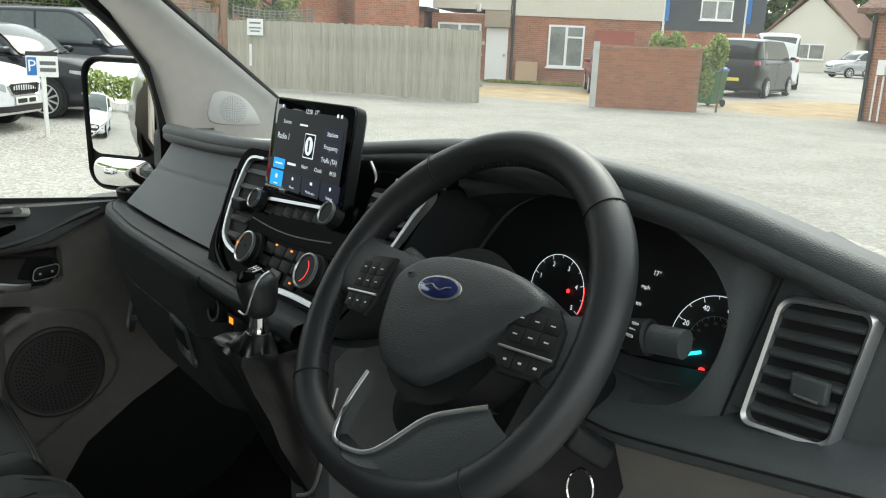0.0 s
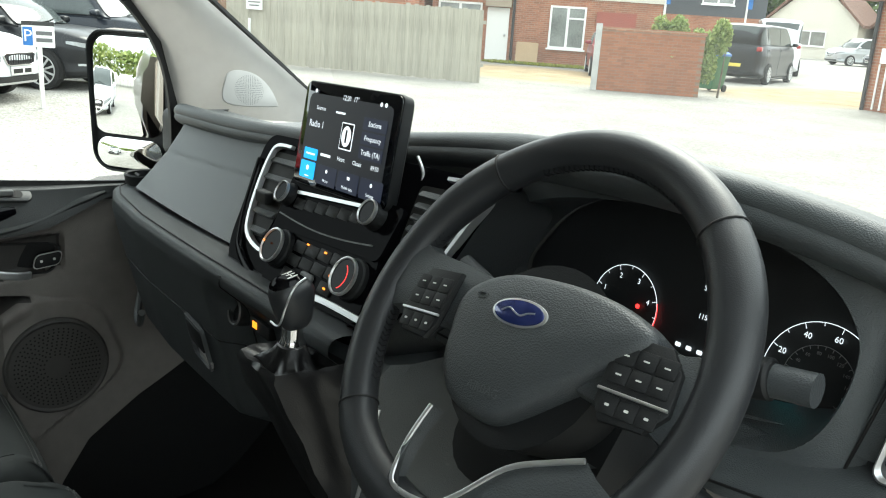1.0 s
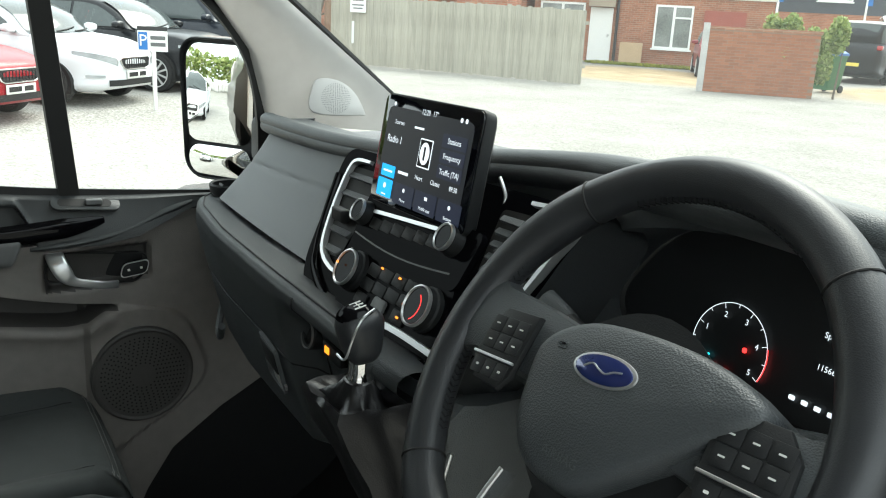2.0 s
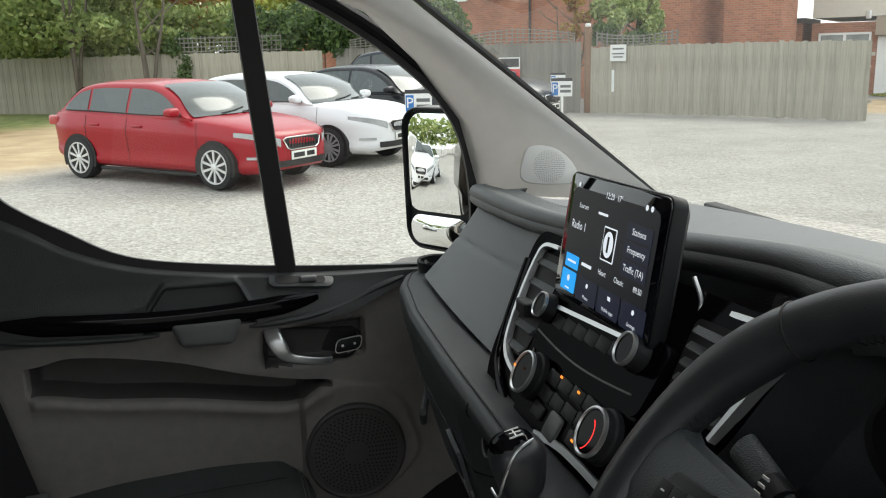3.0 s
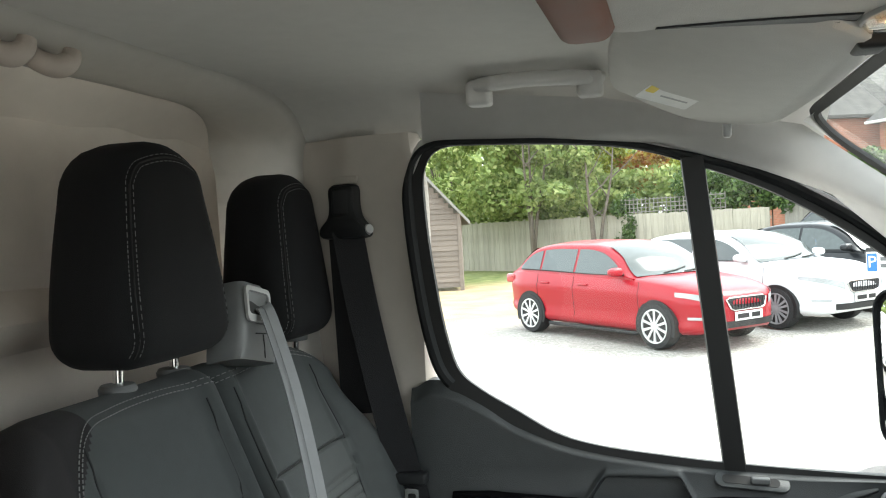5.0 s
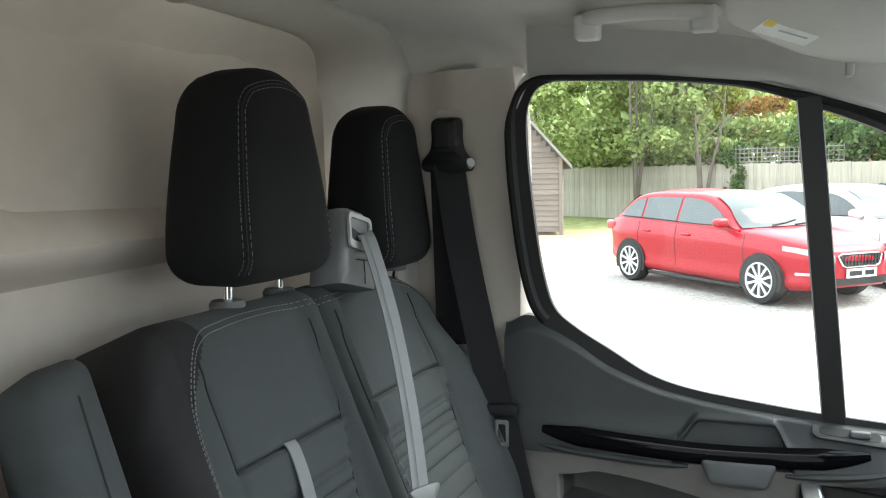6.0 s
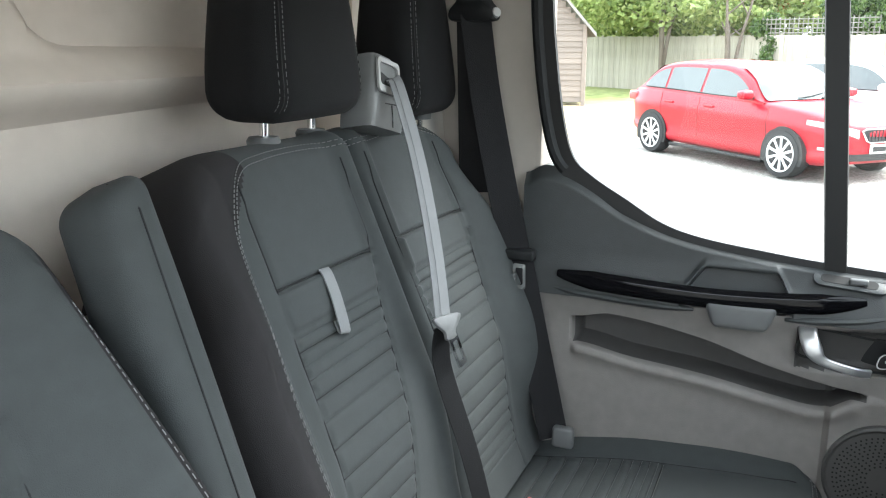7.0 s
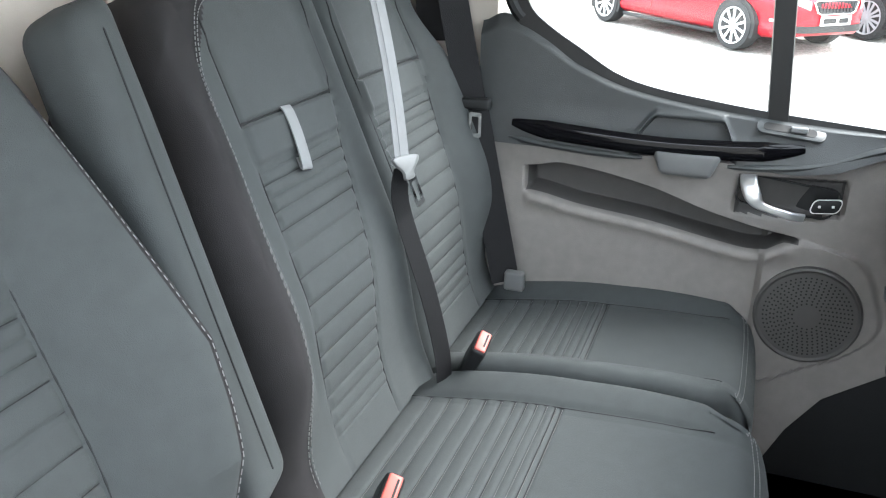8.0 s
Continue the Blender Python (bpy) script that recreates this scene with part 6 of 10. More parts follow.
def cushion(parent, x0, x1, front=-0.03, z=0.962, edge_l=True):
    bm = bmesh.new()
    lines = [-0.302, -0.316, -0.331, -0.347, -0.365, -0.387, -0.412, -0.440, -0.470, -0.502, -0.535]

    def fn(x, y):
        h = 0.0
        for e in (x - x0, x1 - x):
            w = 0.085
            if e < w:
                h += 0.026 * math.sin(math.pi * 0.5 * min(1, (w - e) / w * 1.25)) * ease(-0.60, -0.45, y) * (1 - 0.5 * ease(-0.25, front, y))
            r = 0.03
            if e < r:
                h -= 0.042 * (1 - math.sqrt(max(0.0, 1 - ((r - e) / r) ** 2)))
        fr = front - y
        if fr < 0.07:
            h -= 0.085 * (1 - math.sqrt(max(0.0, 1 - ((0.07 - fr) / 0.07) ** 2)))
        a, b = x0 + 0.075, x1 - 0.075
        if a < x < b:
            h += pleat(y, lines) * ease(a, a + 0.005, x) * (1 - ease(b - 0.005, b, x))
        for e in (a, b):
            h -= 0.004 * math.exp(-((x - e) / 0.003) ** 2) * (1 - ease(-0.12, -0.07, y))
        h -= 0.004 * math.exp(-((y + 0.293) / 0.003) ** 2) * (1 if a < x < b else 0)
        c = ease(-0.03, -0.10, y)
        xr = x + (0.02 * (1 - c) * (1 if x - x0 < (x1 - x0) / 2 else -1) if min(x - x0, x1 - x) < 0.04 else 0)
        return Vector((xr, y - 0.02 * (abs(x - (x0 + x1) / 2) / 0.2) ** 4 * (1 - c), z - 0.03 * ease(-0.3, -0.56, y) + h + 0.012 * ease(-0.35, -0.1, y)))
    nx = int((x1 - x0) / 0.0045)
    slab(bm, fn, [x0 + (x1 - x0) * i / nx for i in range(nx + 1)], [-0.585 + (front + 0.585) * i / 240 for i in range(241)], (0, 0, -0.15))
    cu = part("cushion", bm, FABRIC, parent, "charcoal seat cushion with cross pleats", 60)
    a, b = x0 + 0.075, x1 - 0.075
    for y in lines[:-1] + [-0.293]:
        bm = bmesh.new()
        tube(bm, [fn(x, y) + Vector((0, 0, 0.0004)) for x in np.linspace(a + 0.002, b - 0.002, 12)], 0.0010, 5)
        part("pleat_seam", bm, SEAM, cu)
        bm = bmesh.new()
        stitch_row(bm, [fn(x, y + 0.0024) + Vector((0, 0, 0.0007)) for x in np.linspace(a + 0.004, b - 0.004, 10)], 0.0045, 0.00045)
        tagged(part("pleat_stitching", bm, STITCH, cu), kind="stuff")
    for e in (a, b):
        bm = bmesh.new()
        tube(bm, [fn(e, y) + Vector((0, 0, 0.0006)) for y in np.linspace(-0.56, -0.07, 40)], 0.0013, 5)
        part("panel_seam", bm, SEAM, cu)
    bm = bmesh.new()
    for off in (0.022, 0.030):
        stitch_row(bm, [fn(x, front - off) + Vector((0, 0.0006, 0.001)) for x in np.linspace(x0 + 0.03, x1 - 0.03, 60)], 0.0065)
    tagged(part("cushion_stitching", bm, STITCH, cu), kind="stuff")
    return cu, fn


def headrest(parent, cx, cy=-0.782, cz=1.732, hw=0.122):
    bm = bmesh.new()

    def df(p):
        k = ease(-0.135, 0.135, p.z)
        wide = 1 - 0.27 * ease(-0.09, 0.16, p.z)
        round_top = -0.020 * (p.x / hw) ** 2 * ease(0.02, 0.134, p.z)
        return Vector((p.x * wide, p.y * (1 - 0.22 * k) - 0.03 * p.z + 0.010 * (1 - (p.x / hw) ** 2), p.z + round_top + 0.008 * (1 - (p.x / hw) ** 2) * (1 if p.z > 0 else 0)))
    rbox(bm, (cx, cy, cz), (hw, 0.066, 0.134), 0.042, 8, df)
    h = part("headrest", bm, FABRIC_B, parent, "black fabric headrest with pale stitching")
    def seam(off, lift):
        """The edge of the front panel: up one side, over the top and down the other."""
        wx, wz, rc = hw - 0.022 + off, 0.112 + off, 0.024
        line = [(-wx, -0.118 + 0.206 * i / 20) for i in range(21)]
        line += [(-wx + rc - rc * math.cos(q), wz - rc + rc * math.sin(q)) for q in np.linspace(0.2, math.pi / 2, 6)]
        line += [(-wx + rc + (wx - rc) * i / 6, wz) for i in range(1, 7)]
        line += [(-x, z) for x, z in line[-2::-1]]
        pts = []
        for x, z in line:
            dx, dz = max(0.0, abs(x) - hw + 0.042), max(0.0, abs(z) - 0.092)
            y = 0.024 + math.sqrt(max(0.0, 0.042 ** 2 - dx * dx - dz * dz)) + lift
            pts.append(Vector((cx, cy, cz)) + df(Vector((x, y, z))))
        return pts
    bm = bmesh.new()
    for off in (-0.0045, 0.0045):
        stitch_row(bm, seam(off, 0.0004), 0.0052, 0.00045)
    tagged(part("headrest_stitching", bm, STITCH, h), kind="stuff")
    # sewn seam between the front panel and the sides
    bm = bmesh.new()
    tube(bm, seam(0.0, 0.0004), 0.0011, 5)
    part("headrest_seam", bm, BLACK, h)
    for sx in (-0.060, 0.060):
        bm = bmesh.new()
        cyl(bm, (cx + sx, cy + 0.004, 1.54), (cx + sx, cy + 0.006, 1.63), 0.0065, seg=14)
        part("headrest_post", bm, CHROME, h)
        bm = bmesh.new()
        lathe(bm, (cx + sx, cy + 0.004, 1.563), (0, 0, 1), [(0.022, 0), (0.023, 0.010), (0.020, 0.015), (0.009, 0.016)], 20)
        part("post_collar", bm, GREYP, h)
    return h


def build_bench():
    b = thing("double_passenger_seat", (-0.40, -0.40, 0.62), "charcoal fabric double passenger seat with two headrests", "seat")
    bk, fn = backrest(b, -0.800, 0.026, [(-0.362, -0.275, -0.130, -0.112, True), (-0.700, -0.665, -0.425, -0.435, True)], split=-0.405)
    bm = bmesh.new()
    for off in (0.0, 0.008):
        line = smooth_path([(-0.040, 0.0, 0), (-0.046, 0.15, 0), (-0.052, 0.30, 0), (-0.070, 0.44, 0), (-0.092, 0.53, 0), (-0.140, 0.592, 0), (-0.20, 0.606, 0), (-0.30, 0.608, 0), (-0.42, 0.600, 0), (-0.56, 0.606, 0), (-0.72, 0.600, 0)], 14)
        stitch_row(bm, [fn(q.x + off * (1 - ease(0.53, 0.6, q.y)), q.y + off * ease(0.53, 0.6, q.y)) + BN * 0.0012 for q in line], 0.0065)
    tagged(part("back_stitching", bm, STITCH, bk), kind="stuff")
    cushion(b, -0.435, 0.000, 0.016)
    cushion(b, -0.828, -0.440, -0.012)
    headrest(b, -0.327)
    headrest(b, -0.706, cz=1.710, hw=0.104)
    # pull loop
    bm = bmesh.new()
    p = smooth_path([on_back(-0.232, 0.450, 0.001), on_back(-0.231, 0.440, 0.005), on_back(-0.226, 0.408, 0.008), on_back(-0.219, 0.370, 0.008), on_back(-0.218, 0.364, 0.005), on_back(-0.222, 0.380, 0.002)], 5)
    sweep(bm, p, [(-0.0115, -0.0009), (0.0115, -0.0009), (0.0115, 0.0009), (-0.0115, 0.0009)], up=BN)
    part("pull_loop", bm, BELT_G, b, "grey webbing pull loop")
    # plinth
    bm = bmesh.new()
    box(bm, (-0.41, -0.36, 0.72), (0.78, 0.44, 0.22), 0.02)
    part("seat_base", bm, DARK, b)
    # belt outlet on the shoulder: a flared foot, a cap and a dark slot
    om = basis((-0.485, -0.735, 1.628), (-1, 0, -0.22), (-0.24, -0.16, 1))
    bm = bmesh.new()
    rings = []
    for y, w, z0, z1 in ((-0.062, 0.058, -0.02, 0.030), (-0.045, 0.055, -0.02, 0.034), (-0.015, 0.047, -0.02, 0.032), (0.012, 0.041, -0.02, 0.034), (0.040, 0.039, -0.02, 0.036), (0.050, 0.035, -0.016, 0.030)):
        rings.append([om @ Vector((x, y, z)) for x, z in ((-w, z0), (w, z0), (w, z1 - 0.010), (w - 0.006, z1 - 0.002), (w - 0.014, z1), (-w + 0.014, z1), (-w + 0.006, z1 - 0.002), (-w, z1 - 0.010))])
    loft(bm, rings)
    ou = part("belt_outlet", bm, GREYP, b, "grey plastic belt outlet on the backrest", 40)
    bm = bmesh.new()
    plate(bm, om @ Matrix.Translation((0.0, 0.012, 0.0345)), [(p.x, p.y) for p in smooth_path([(-0.028, 0.008, 0), (0.0, 0.003, 0), (0.028, 0.008, 0), (0.029, -0.005, 0), (0.016, -0.013, 0), (-0.016, -0.013, 0), (-0.029, -0.005, 0)], 4, True)], 0.003)
    part("outlet_slot", bm, BLACK, ou)
    bm = bmesh.new()
    ro = rrect(0.074, 0.052, 0.009, 4)
    ring_plate(bm, om @ Matrix.Translation((0.0, 0.017, 0.0345)), ro, [(x * 0.84, y * 0.66 + 0.002) for x, y in ro], 0.0040)
    part("outlet_rim", bm, PALEP, ou)
    for x0, y0, x1, y1 in ((0.0, 0.044, 0.0, 0.026), (0.012, -0.024, 0.012, -0.058), (-0.010, -0.024, 0.046, -0.020)):
        bm = bmesh.new()
        tube(bm, [om @ Vector((x0, y0, 0.0338)), om @ Vector(((x0 + x1) / 2, (y0 + y1) / 2, 0.0342)), om @ Vector((x1, y1, 0.0335))], 0.0008, 4)
        part("outlet_joint", bm, BLACK, ou)

    # belt from the outlet to the tongue and down
    belt = thing("centre_seat_belt", (-0.44, -0.58, 1.2), "grey lap and diagonal belt hanging down the seat back", "seat belt")
    flat = [(-0.0160, -0.0007), (0.0160, -0.0007), (0.0160, 0.0007), (-0.0160, 0.0007)]
    p0 = om @ Vector((0.0, 0.014, 0.043))
    tongue = Vector((-0.374, -0.560, 1.306))
    bm = bmesh.new()
    up = smooth_path([p0, p0 + Vector((0.004, 0.012, -0.016)), p0.lerp(tongue, 0.35) + Vector((-0.004, 0.012, 0.003)), p0.lerp(tongue, 0.7) + Vector((-0.004, 0.009, 0.002)), tongue], 6)
    sweep(bm, up, flat, up=(0.25, 0.9, 0.35))
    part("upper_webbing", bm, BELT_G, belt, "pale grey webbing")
    for k in (-0.006, 0.006):
        bm = bmesh.new()
        sweep(bm, [q + Vector((k, 0.0012, 0.0004)) for q in up], [(-0.0006, -0.0003), (0.0006, -0.0003), (0.0006, 0.0003), (-0.0006, 0.0003)], up=(0.25, 0.9, 0.35))
        part("webbing_rib", bm, GREYP, belt)
    bm = bmesh.new()
    lowp = smooth_path([tongue, tongue + Vector((0.0, -0.002, -0.06)), Vector((-0.381, -0.520, 1.11)), Vector((-0.387, -0.497, 1.01)), Vector((-0.39, -0.492, 0.955))], 6)
    sweep(bm, lowp, flat, up=(0.45, 0.85, 0.3))
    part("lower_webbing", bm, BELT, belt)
    bm = bmesh.new()
    tm = basis(tongue + Vector((0.001, 0.006, 0)), (-1, 0.15, -0.05), (0.15, -0.35, 1))
    plate(bm, tm, [(q.x, q.y) for q in smooth_path([(-0.032, 0.012, 0), (-0.028, 0.020, 0), (0.028, 0.016, 0), (0.034, 0.008, 0), (0.014, -0.006, 0), (0.012, -0.016, 0), (-0.012, -0.016, 0), (-0.014, -0.004, 0)], 4, True)], 0.005, 0.002)
    tg = part("tongue", bm, GREYP, belt, "grey belt tongue")
    bm = bmesh.new()
    oo = rrect(0.024, 0.050, 0.004, 4)
    ring_plate(bm, tm @ Matrix.Translation((0.008, -0.034, 0.001)) @ Matrix.Rotation(radians(12), 4, "Z"), oo, [(x * 0.5, y * 0.62 - 0.002) for x, y in oo], 0.0025)
    part("tongue_blade", bm, CHROME, tg)

    # buckle with red button, by the far cushion; another near the front
    for c, r in ((Vector((-0.435, -0.455, 0.987)), 20), (Vector((-0.070, -0.455, 0.965)), 30)):
        bk2 = thing("belt_buckle", c, "black belt buckle with a red release button", "belt buckle", "belt buckles")
        rm = Euler((radians(-25), radians(r), 0)).to_matrix()
        bm = bmesh.new()
        rbox(bm, c, (0.024, 0.013, 0.036), 0.007, 3, None, rm)
        part("buckle_case", bm, DARK, bk2)
        bm = bmesh.new()
        rbox(bm, c + rm @ Vector((0, 0, 0.0335)), (0.0205, 0.0095, 0.005), 0.003, 3, None, rm)
        part("release_button", bm, RED, bk2)
        bm = bmesh.new()
        box(bm, c + rm @ Vector((-0.002, 0.004, 0.0388)), (0.026, 0.003, 0.001), rot=rm)
        part("buckle_slot", bm, BLACK, bk2)
        bm = bmesh.new()
        cyl(bm, c - rm @ Vector((0, 0, 0.03)), c - rm @ Vector((0, 0, 0.10)), 0.009, seg=10)
        part("buckle_stem", bm, DARK, bk2)


build_bench()


def build_driver_seat():
    b = thing("driver_seat", (0.39, -0.40, 0.62), "charcoal fabric driver seat with folded armrest", "seat")
    bk, fn = backrest(b, 0.150, 0.640, [(0.262, 0.262, 0.528, 0.528, True)], bulge=(0.01, 0.04, 0.090, 0.104, 0.070, 0.022, 0.0), corner=0.075, taper=0.0, flank=(0.02, 0.02, 0.02, 0.02, 0.02))
    bm = bmesh.new()
    pts = [fn(0.176, s) + BN * 0.001 for s in np.linspace(0.0, 0.54, 60)]
    stitch_row(bm, pts, 0.0065)
    tagged(part("back_stitching", bm, STITCH, bk), kind="stuff")
    cushion(b, 0.150, 0.640)
    headrest(b, 0.395)
    bm = bmesh.new()
    box(bm, (0.395, -0.36, 0.72), (0.46, 0.44, 0.22), 0.02)
    part("seat_base", bm, DARK, b)
    # folded armrest
    bm = bmesh.new()
    rbox(bm, on_back(0.098, 0.342, 0.004), (0.037, 0.040, 0.265), 0.022, 6, lambda p: Vector((p.x * (1 - 0.12 * ease(0.1, 0.265, p.z)), p.y, p.z - 0.010 * (p.x / 0.037))), Euler((radians(18.8), 0, 0)).to_matrix())
    arm = part("armrest", bm, FABRIC, b, "charcoal armrest folded upright")
    bm = bmesh.new()
    turn = Euler((radians(18.8), 0, 0)).to_matrix()
    c = on_back(0.098, 0.342, 0.004)
    tube(bm, [c + turn @ Vector((-0.002, 0.0402, -0.235 + 0.47 * i / 20)) for i in range(21)] + [c + turn @ Vector((-0.002, 0.030, 0.252)), c + turn @ Vector((-0.002, 0.012, 0.2655))], 0.0012, 5)
    part("armrest_seam", bm, SEAM, arm)


build_driver_seat()


def build_outer_belt():
    t = thing("passenger_seat_belt", (-0.78, -0.6, 1.4), "black seat belt running down the pillar to its anchor", "seat belt")
    ring = Vector((-0.776, -0.668, 1.765))
    flat = [(-0.027, -0.0008), (-0.010, -0.0016), (0.010, -0.0016), (0.027, -0.0008), (0.027, 0.0008), (0.010, 0.0002), (-0.010, 0.0002), (-0.027, 0.0008)]
    face = (0.88, 0.45, 0.12)
    bm = bmesh.new()
    p = smooth_path([ring + Vector((0.016, 0.002, -0.012)), Vector((-0.757, -0.645, 1.62)), Vector((-0.757, -0.612, 1.46)), Vector((-0.760, -0.582, 1.325))], 8)
    sweep(bm, p, flat, up=face)
    part("upper_webbing", bm, BELT, t)
    bm = bmesh.new()
    q = smooth_path([Vector((-0.760, -0.580, 1.33)), Vector((-0.754, -0.548, 1.20)), Vector((-0.745, -0.512, 1.06)), Vector((-0.738, -0.492, 0.985))], 8)
    sweep(bm, q, flat, up=face)
    part("lower_webbing", bm, BELT, t)
    bm = bmesh.new()
    back = smooth_path([Vector((-0.779, -0.676, 1.76)), Vector((-0.779, -0.672, 1.60)), Vector((-0.779, -0.668, 1.43))], 6)
    sweep(bm, back, [(-0.031, -0.001), (0.031, -0.001), (0.031, 0.001), (-0.031, 0.001)], up=(0.95, 0.3, 0))
    part("rear_webbing", bm, BELT, t)
    # guide: a keyhole cover widening to the loop
    bm = bmesh.new()
    gm = basis(ring + Vector((0.004, 0, 0)), (0.15, 1, 0), (0, 0, 1))
    o = [(k.x, k.y) for k in smooth_path([(-0.024, 0.062, 0), (0.0, 0.066, 0), (0.024, 0.062, 0), (0.026, 0.030, 0), (0.031, 0.008, 0), (0.046, -0.010, 0), (0.042, -0.026, 0), (0.0, -0.028, 0), (-0.042, -0.026, 0), (-0.046, -0.010, 0), (-0.031, 0.008, 0), (-0.026, 0.030, 0)], 4, True)]
    plate(bm, gm, o, 0.026, 0.010)
    dr = part("belt_guide", bm, DARK, t, "black belt guide on the pillar")
    bm = bmesh.new()
    rbox(bm, gm @ Vector((0.0, 0.036, 0.020)), (0.009, 0.017, 0.024), 0.006, 3)
    part("guide_cover", bm, DARK, dr)
    bm = bmesh.new()
    plate(bm, gm @ Matrix.Translation((0.0, 0.074, 0.0)), rrect(0.046, 0.012, 0.002, 2), 0.004)
    part("adjuster_plate", bm, PILLAR, dr)
    bm = bmesh.new()
    cyl(bm, gm @ Vector((0.042, -0.014, 0.012)), gm @ Vector((0.050, -0.012, 0.016)), 0.010, 0.008, 14)
    part("guide_bolt", bm, PALEP, dr)
    bm = bmesh.new()
    rbox(bm, (-0.758, -0.578, 1.325), (0.012, 0.034, 0.010), 0.005, 3)
    tg = part("tongue", bm, DARK, t)
    bm = bmesh.new()
    oo = rrect(0.024, 0.048, 0.004, 4)
    ring_plate(bm, basis((-0.745, -0.568, 1.288), (0, 1, 0), (0.05, 0, 1)), oo, [(x * 0.55, y * 0.66) for x, y in oo], 0.003)
    part("tongue_blade", bm, CHROME, tg)
    bm = bmesh.new()
    rbox(bm, (-0.738, -0.474, 0.990), (0.010, 0.020, 0.020), 0.006, 3)
    part("floor_anchor", bm, GREYP, t)


build_outer_belt()


# ---- roof fittings ----
def build_roof_things():
    # grab handle
    g = thing("grab_handle", (-0.72, -0.32, 1.94), "pale grey grab handle above the passenger window", "grab handle")
    bm = bmesh.new()
    p = smooth_path([(-0.690, -0.413, 1.968), (-0.668, -0.409, 1.961), (-0.652, -0.385, 1.961), (-0.648, -0.32, 1.962), (-0.652, -0.250, 1.958), (-0.668, -0.228, 1.956), (-0.690, -0.223, 1.963)], 8)
    sweep(bm, p, rrect(0.022, 0.018, 0.007, 3), up=(1, 0, 0.3))
    part("handle_bar", bm, TRIM, g)
    for y in (-0.402, -0.234):
        bm = bmesh.new()
        rbox(bm, (-0.668, y, 1.949), (0.016, 0.019, 0.019), 0.007, 3)
        part("handle_foot", bm, TRIM, g)
    # sun visor
    v = thing("sun_visor", (-0.40, -0.08, 1.90), "pale grey sun visor folded up, with warning label", "sun visor")
    c = [Vector((-0.17, -0.145, 1.932)), Vector((-0.500, -0.194, 1.928)), Vector((-0.548, -0.168, 1.911)), Vector((-0.598, -0.103, 1.884)), Vector((-0.630, -0.040, 1.873)), Vector((-0.622, 0.002, 1.870)), Vector((-0.55, 0.030, 1.872)), Vector((-0.17, 0.045, 1.890))]
    n = Vector((0.0, -0.25, -1)).normalized()
    bm = bmesh.new()
    cen = sum(c, Vector()) / len(c)
    ring = smooth_path(c, 4, True)
    loft(bm, [[q - n * 0.016 for q in ring], ring, [cen.lerp(q, 0.97) + n * 0.004 for q in ring]])
    part("visor_panel", bm, LINER, v, "", 50)
    lm = basis(Vector((-0.458, -0.108, 1.9045)) + n * 0.006, (-0.50, 0.83, -0.24), (1, 0.20, 0.30))
    bm = bmesh.new()
    plate(bm, lm, rrect(0.072, 0.086, 0.003, 2), 0.0006)
    lb = part("warning_label", bm, WHITEP, v, "white warning label with a yellow edge")
    bm = bmesh.new()
    plate(bm, lm @ Matrix.Translation((-0.028, 0.008, 0.0005)), rrect(0.012, 0.060, 0.002, 2), 0.0006)
    part("label_edge", bm, YELLOWP, lb)
    bm = bmesh.new()
    plate(bm, lm @ Matrix.Translation((0.008, 0.024, 0.0005)), rrect(0.040, 0.003, 0.001, 2), 0.0006)
    plate(bm, lm @ Matrix.Translation((0.008, 0.0, 0.0005)), rrect(0.036, 0.003, 0.001, 2), 0.0006)
    plate(bm, lm @ Matrix.Translation((0.008, -0.024, 0.0005)), rrect(0.038, 0.003, 0.001, 2), 0.0006)
    part("label_bars", bm, PALEP, lb)
    bm = bmesh.new()
    rbox(bm, (-0.632, -0.046, 1.864), (0.008, 0.006, 0.012), 0.004, 3)
    part("visor_tab", bm, PALEP, v)
    bm = bmesh.new()
    rbox(bm, (-0.205, 0.050, 1.893), (0.022, 0.014, 0.012), 0.006, 3)
    rbox(bm, (-0.235, 0.050, 1.889), (0.03, 0.006, 0.006), 0.004, 3)
    part("visor_clip", bm, DARK, v)
    # overhead console and courtesy lamp
    k = thing("overhead_console", (0.10, -0.05, 1.93), "pale grey overhead console with courtesy lamp", "console")
    bm = bmesh.new()
    o = smooth_path([(-0.105, -0.175, 0), (-0.120, -0.10, 0), (-0.160, 0.02, 0), (-0.200, 0.085, 0), (-0.16, 0.115, 0), (0.30, 0.13, 0), (0.36, 0.0, 0), (0.32, -0.17, 0), (0.10, -0.185, 0)], 5, True)
    rows = ((1.955, 1.0), (1.912, 1.0), (1.903, 0.985), (1.900, 0.94), (1.899, 0.5), (1.899, 0.03))
    cc = Vector((0.08, -0.02, 0))
    loft(bm, [[Vector((cc.x + (q.x - cc.x) * s, cc.y + (q.y - cc.y) * s, z)) for q in o] for z, s in rows])
    part("console_shell", bm, LINER, k, "", 50)
    bm = bmesh.new()
    rbox(bm, (0.008, -0.184, 1.906), (0.105, 0.024, 0.017), 0.015, 5)
    part("rear_flap", bm, mat("brown_flap", (0.12, 0.034, 0.014), 0.65), k, "reddish brown rear flap")
    bm = bmesh.new()
    o2 = [(0.055 * math.cos(a), 0.026 * math.sin(a)) for a in np.linspace(0, 2 * math.pi, 29)[:-1]]
    lpm = basis((-0.125, 0.062, 1.901), (1, 0.35, 0.02), (0.35, -1, 0))
    plate(bm, lpm, o2, 0.006, 0.002)
    lp = part("lamp_rim", bm, PALEP, k)
    bm = bmesh.new()
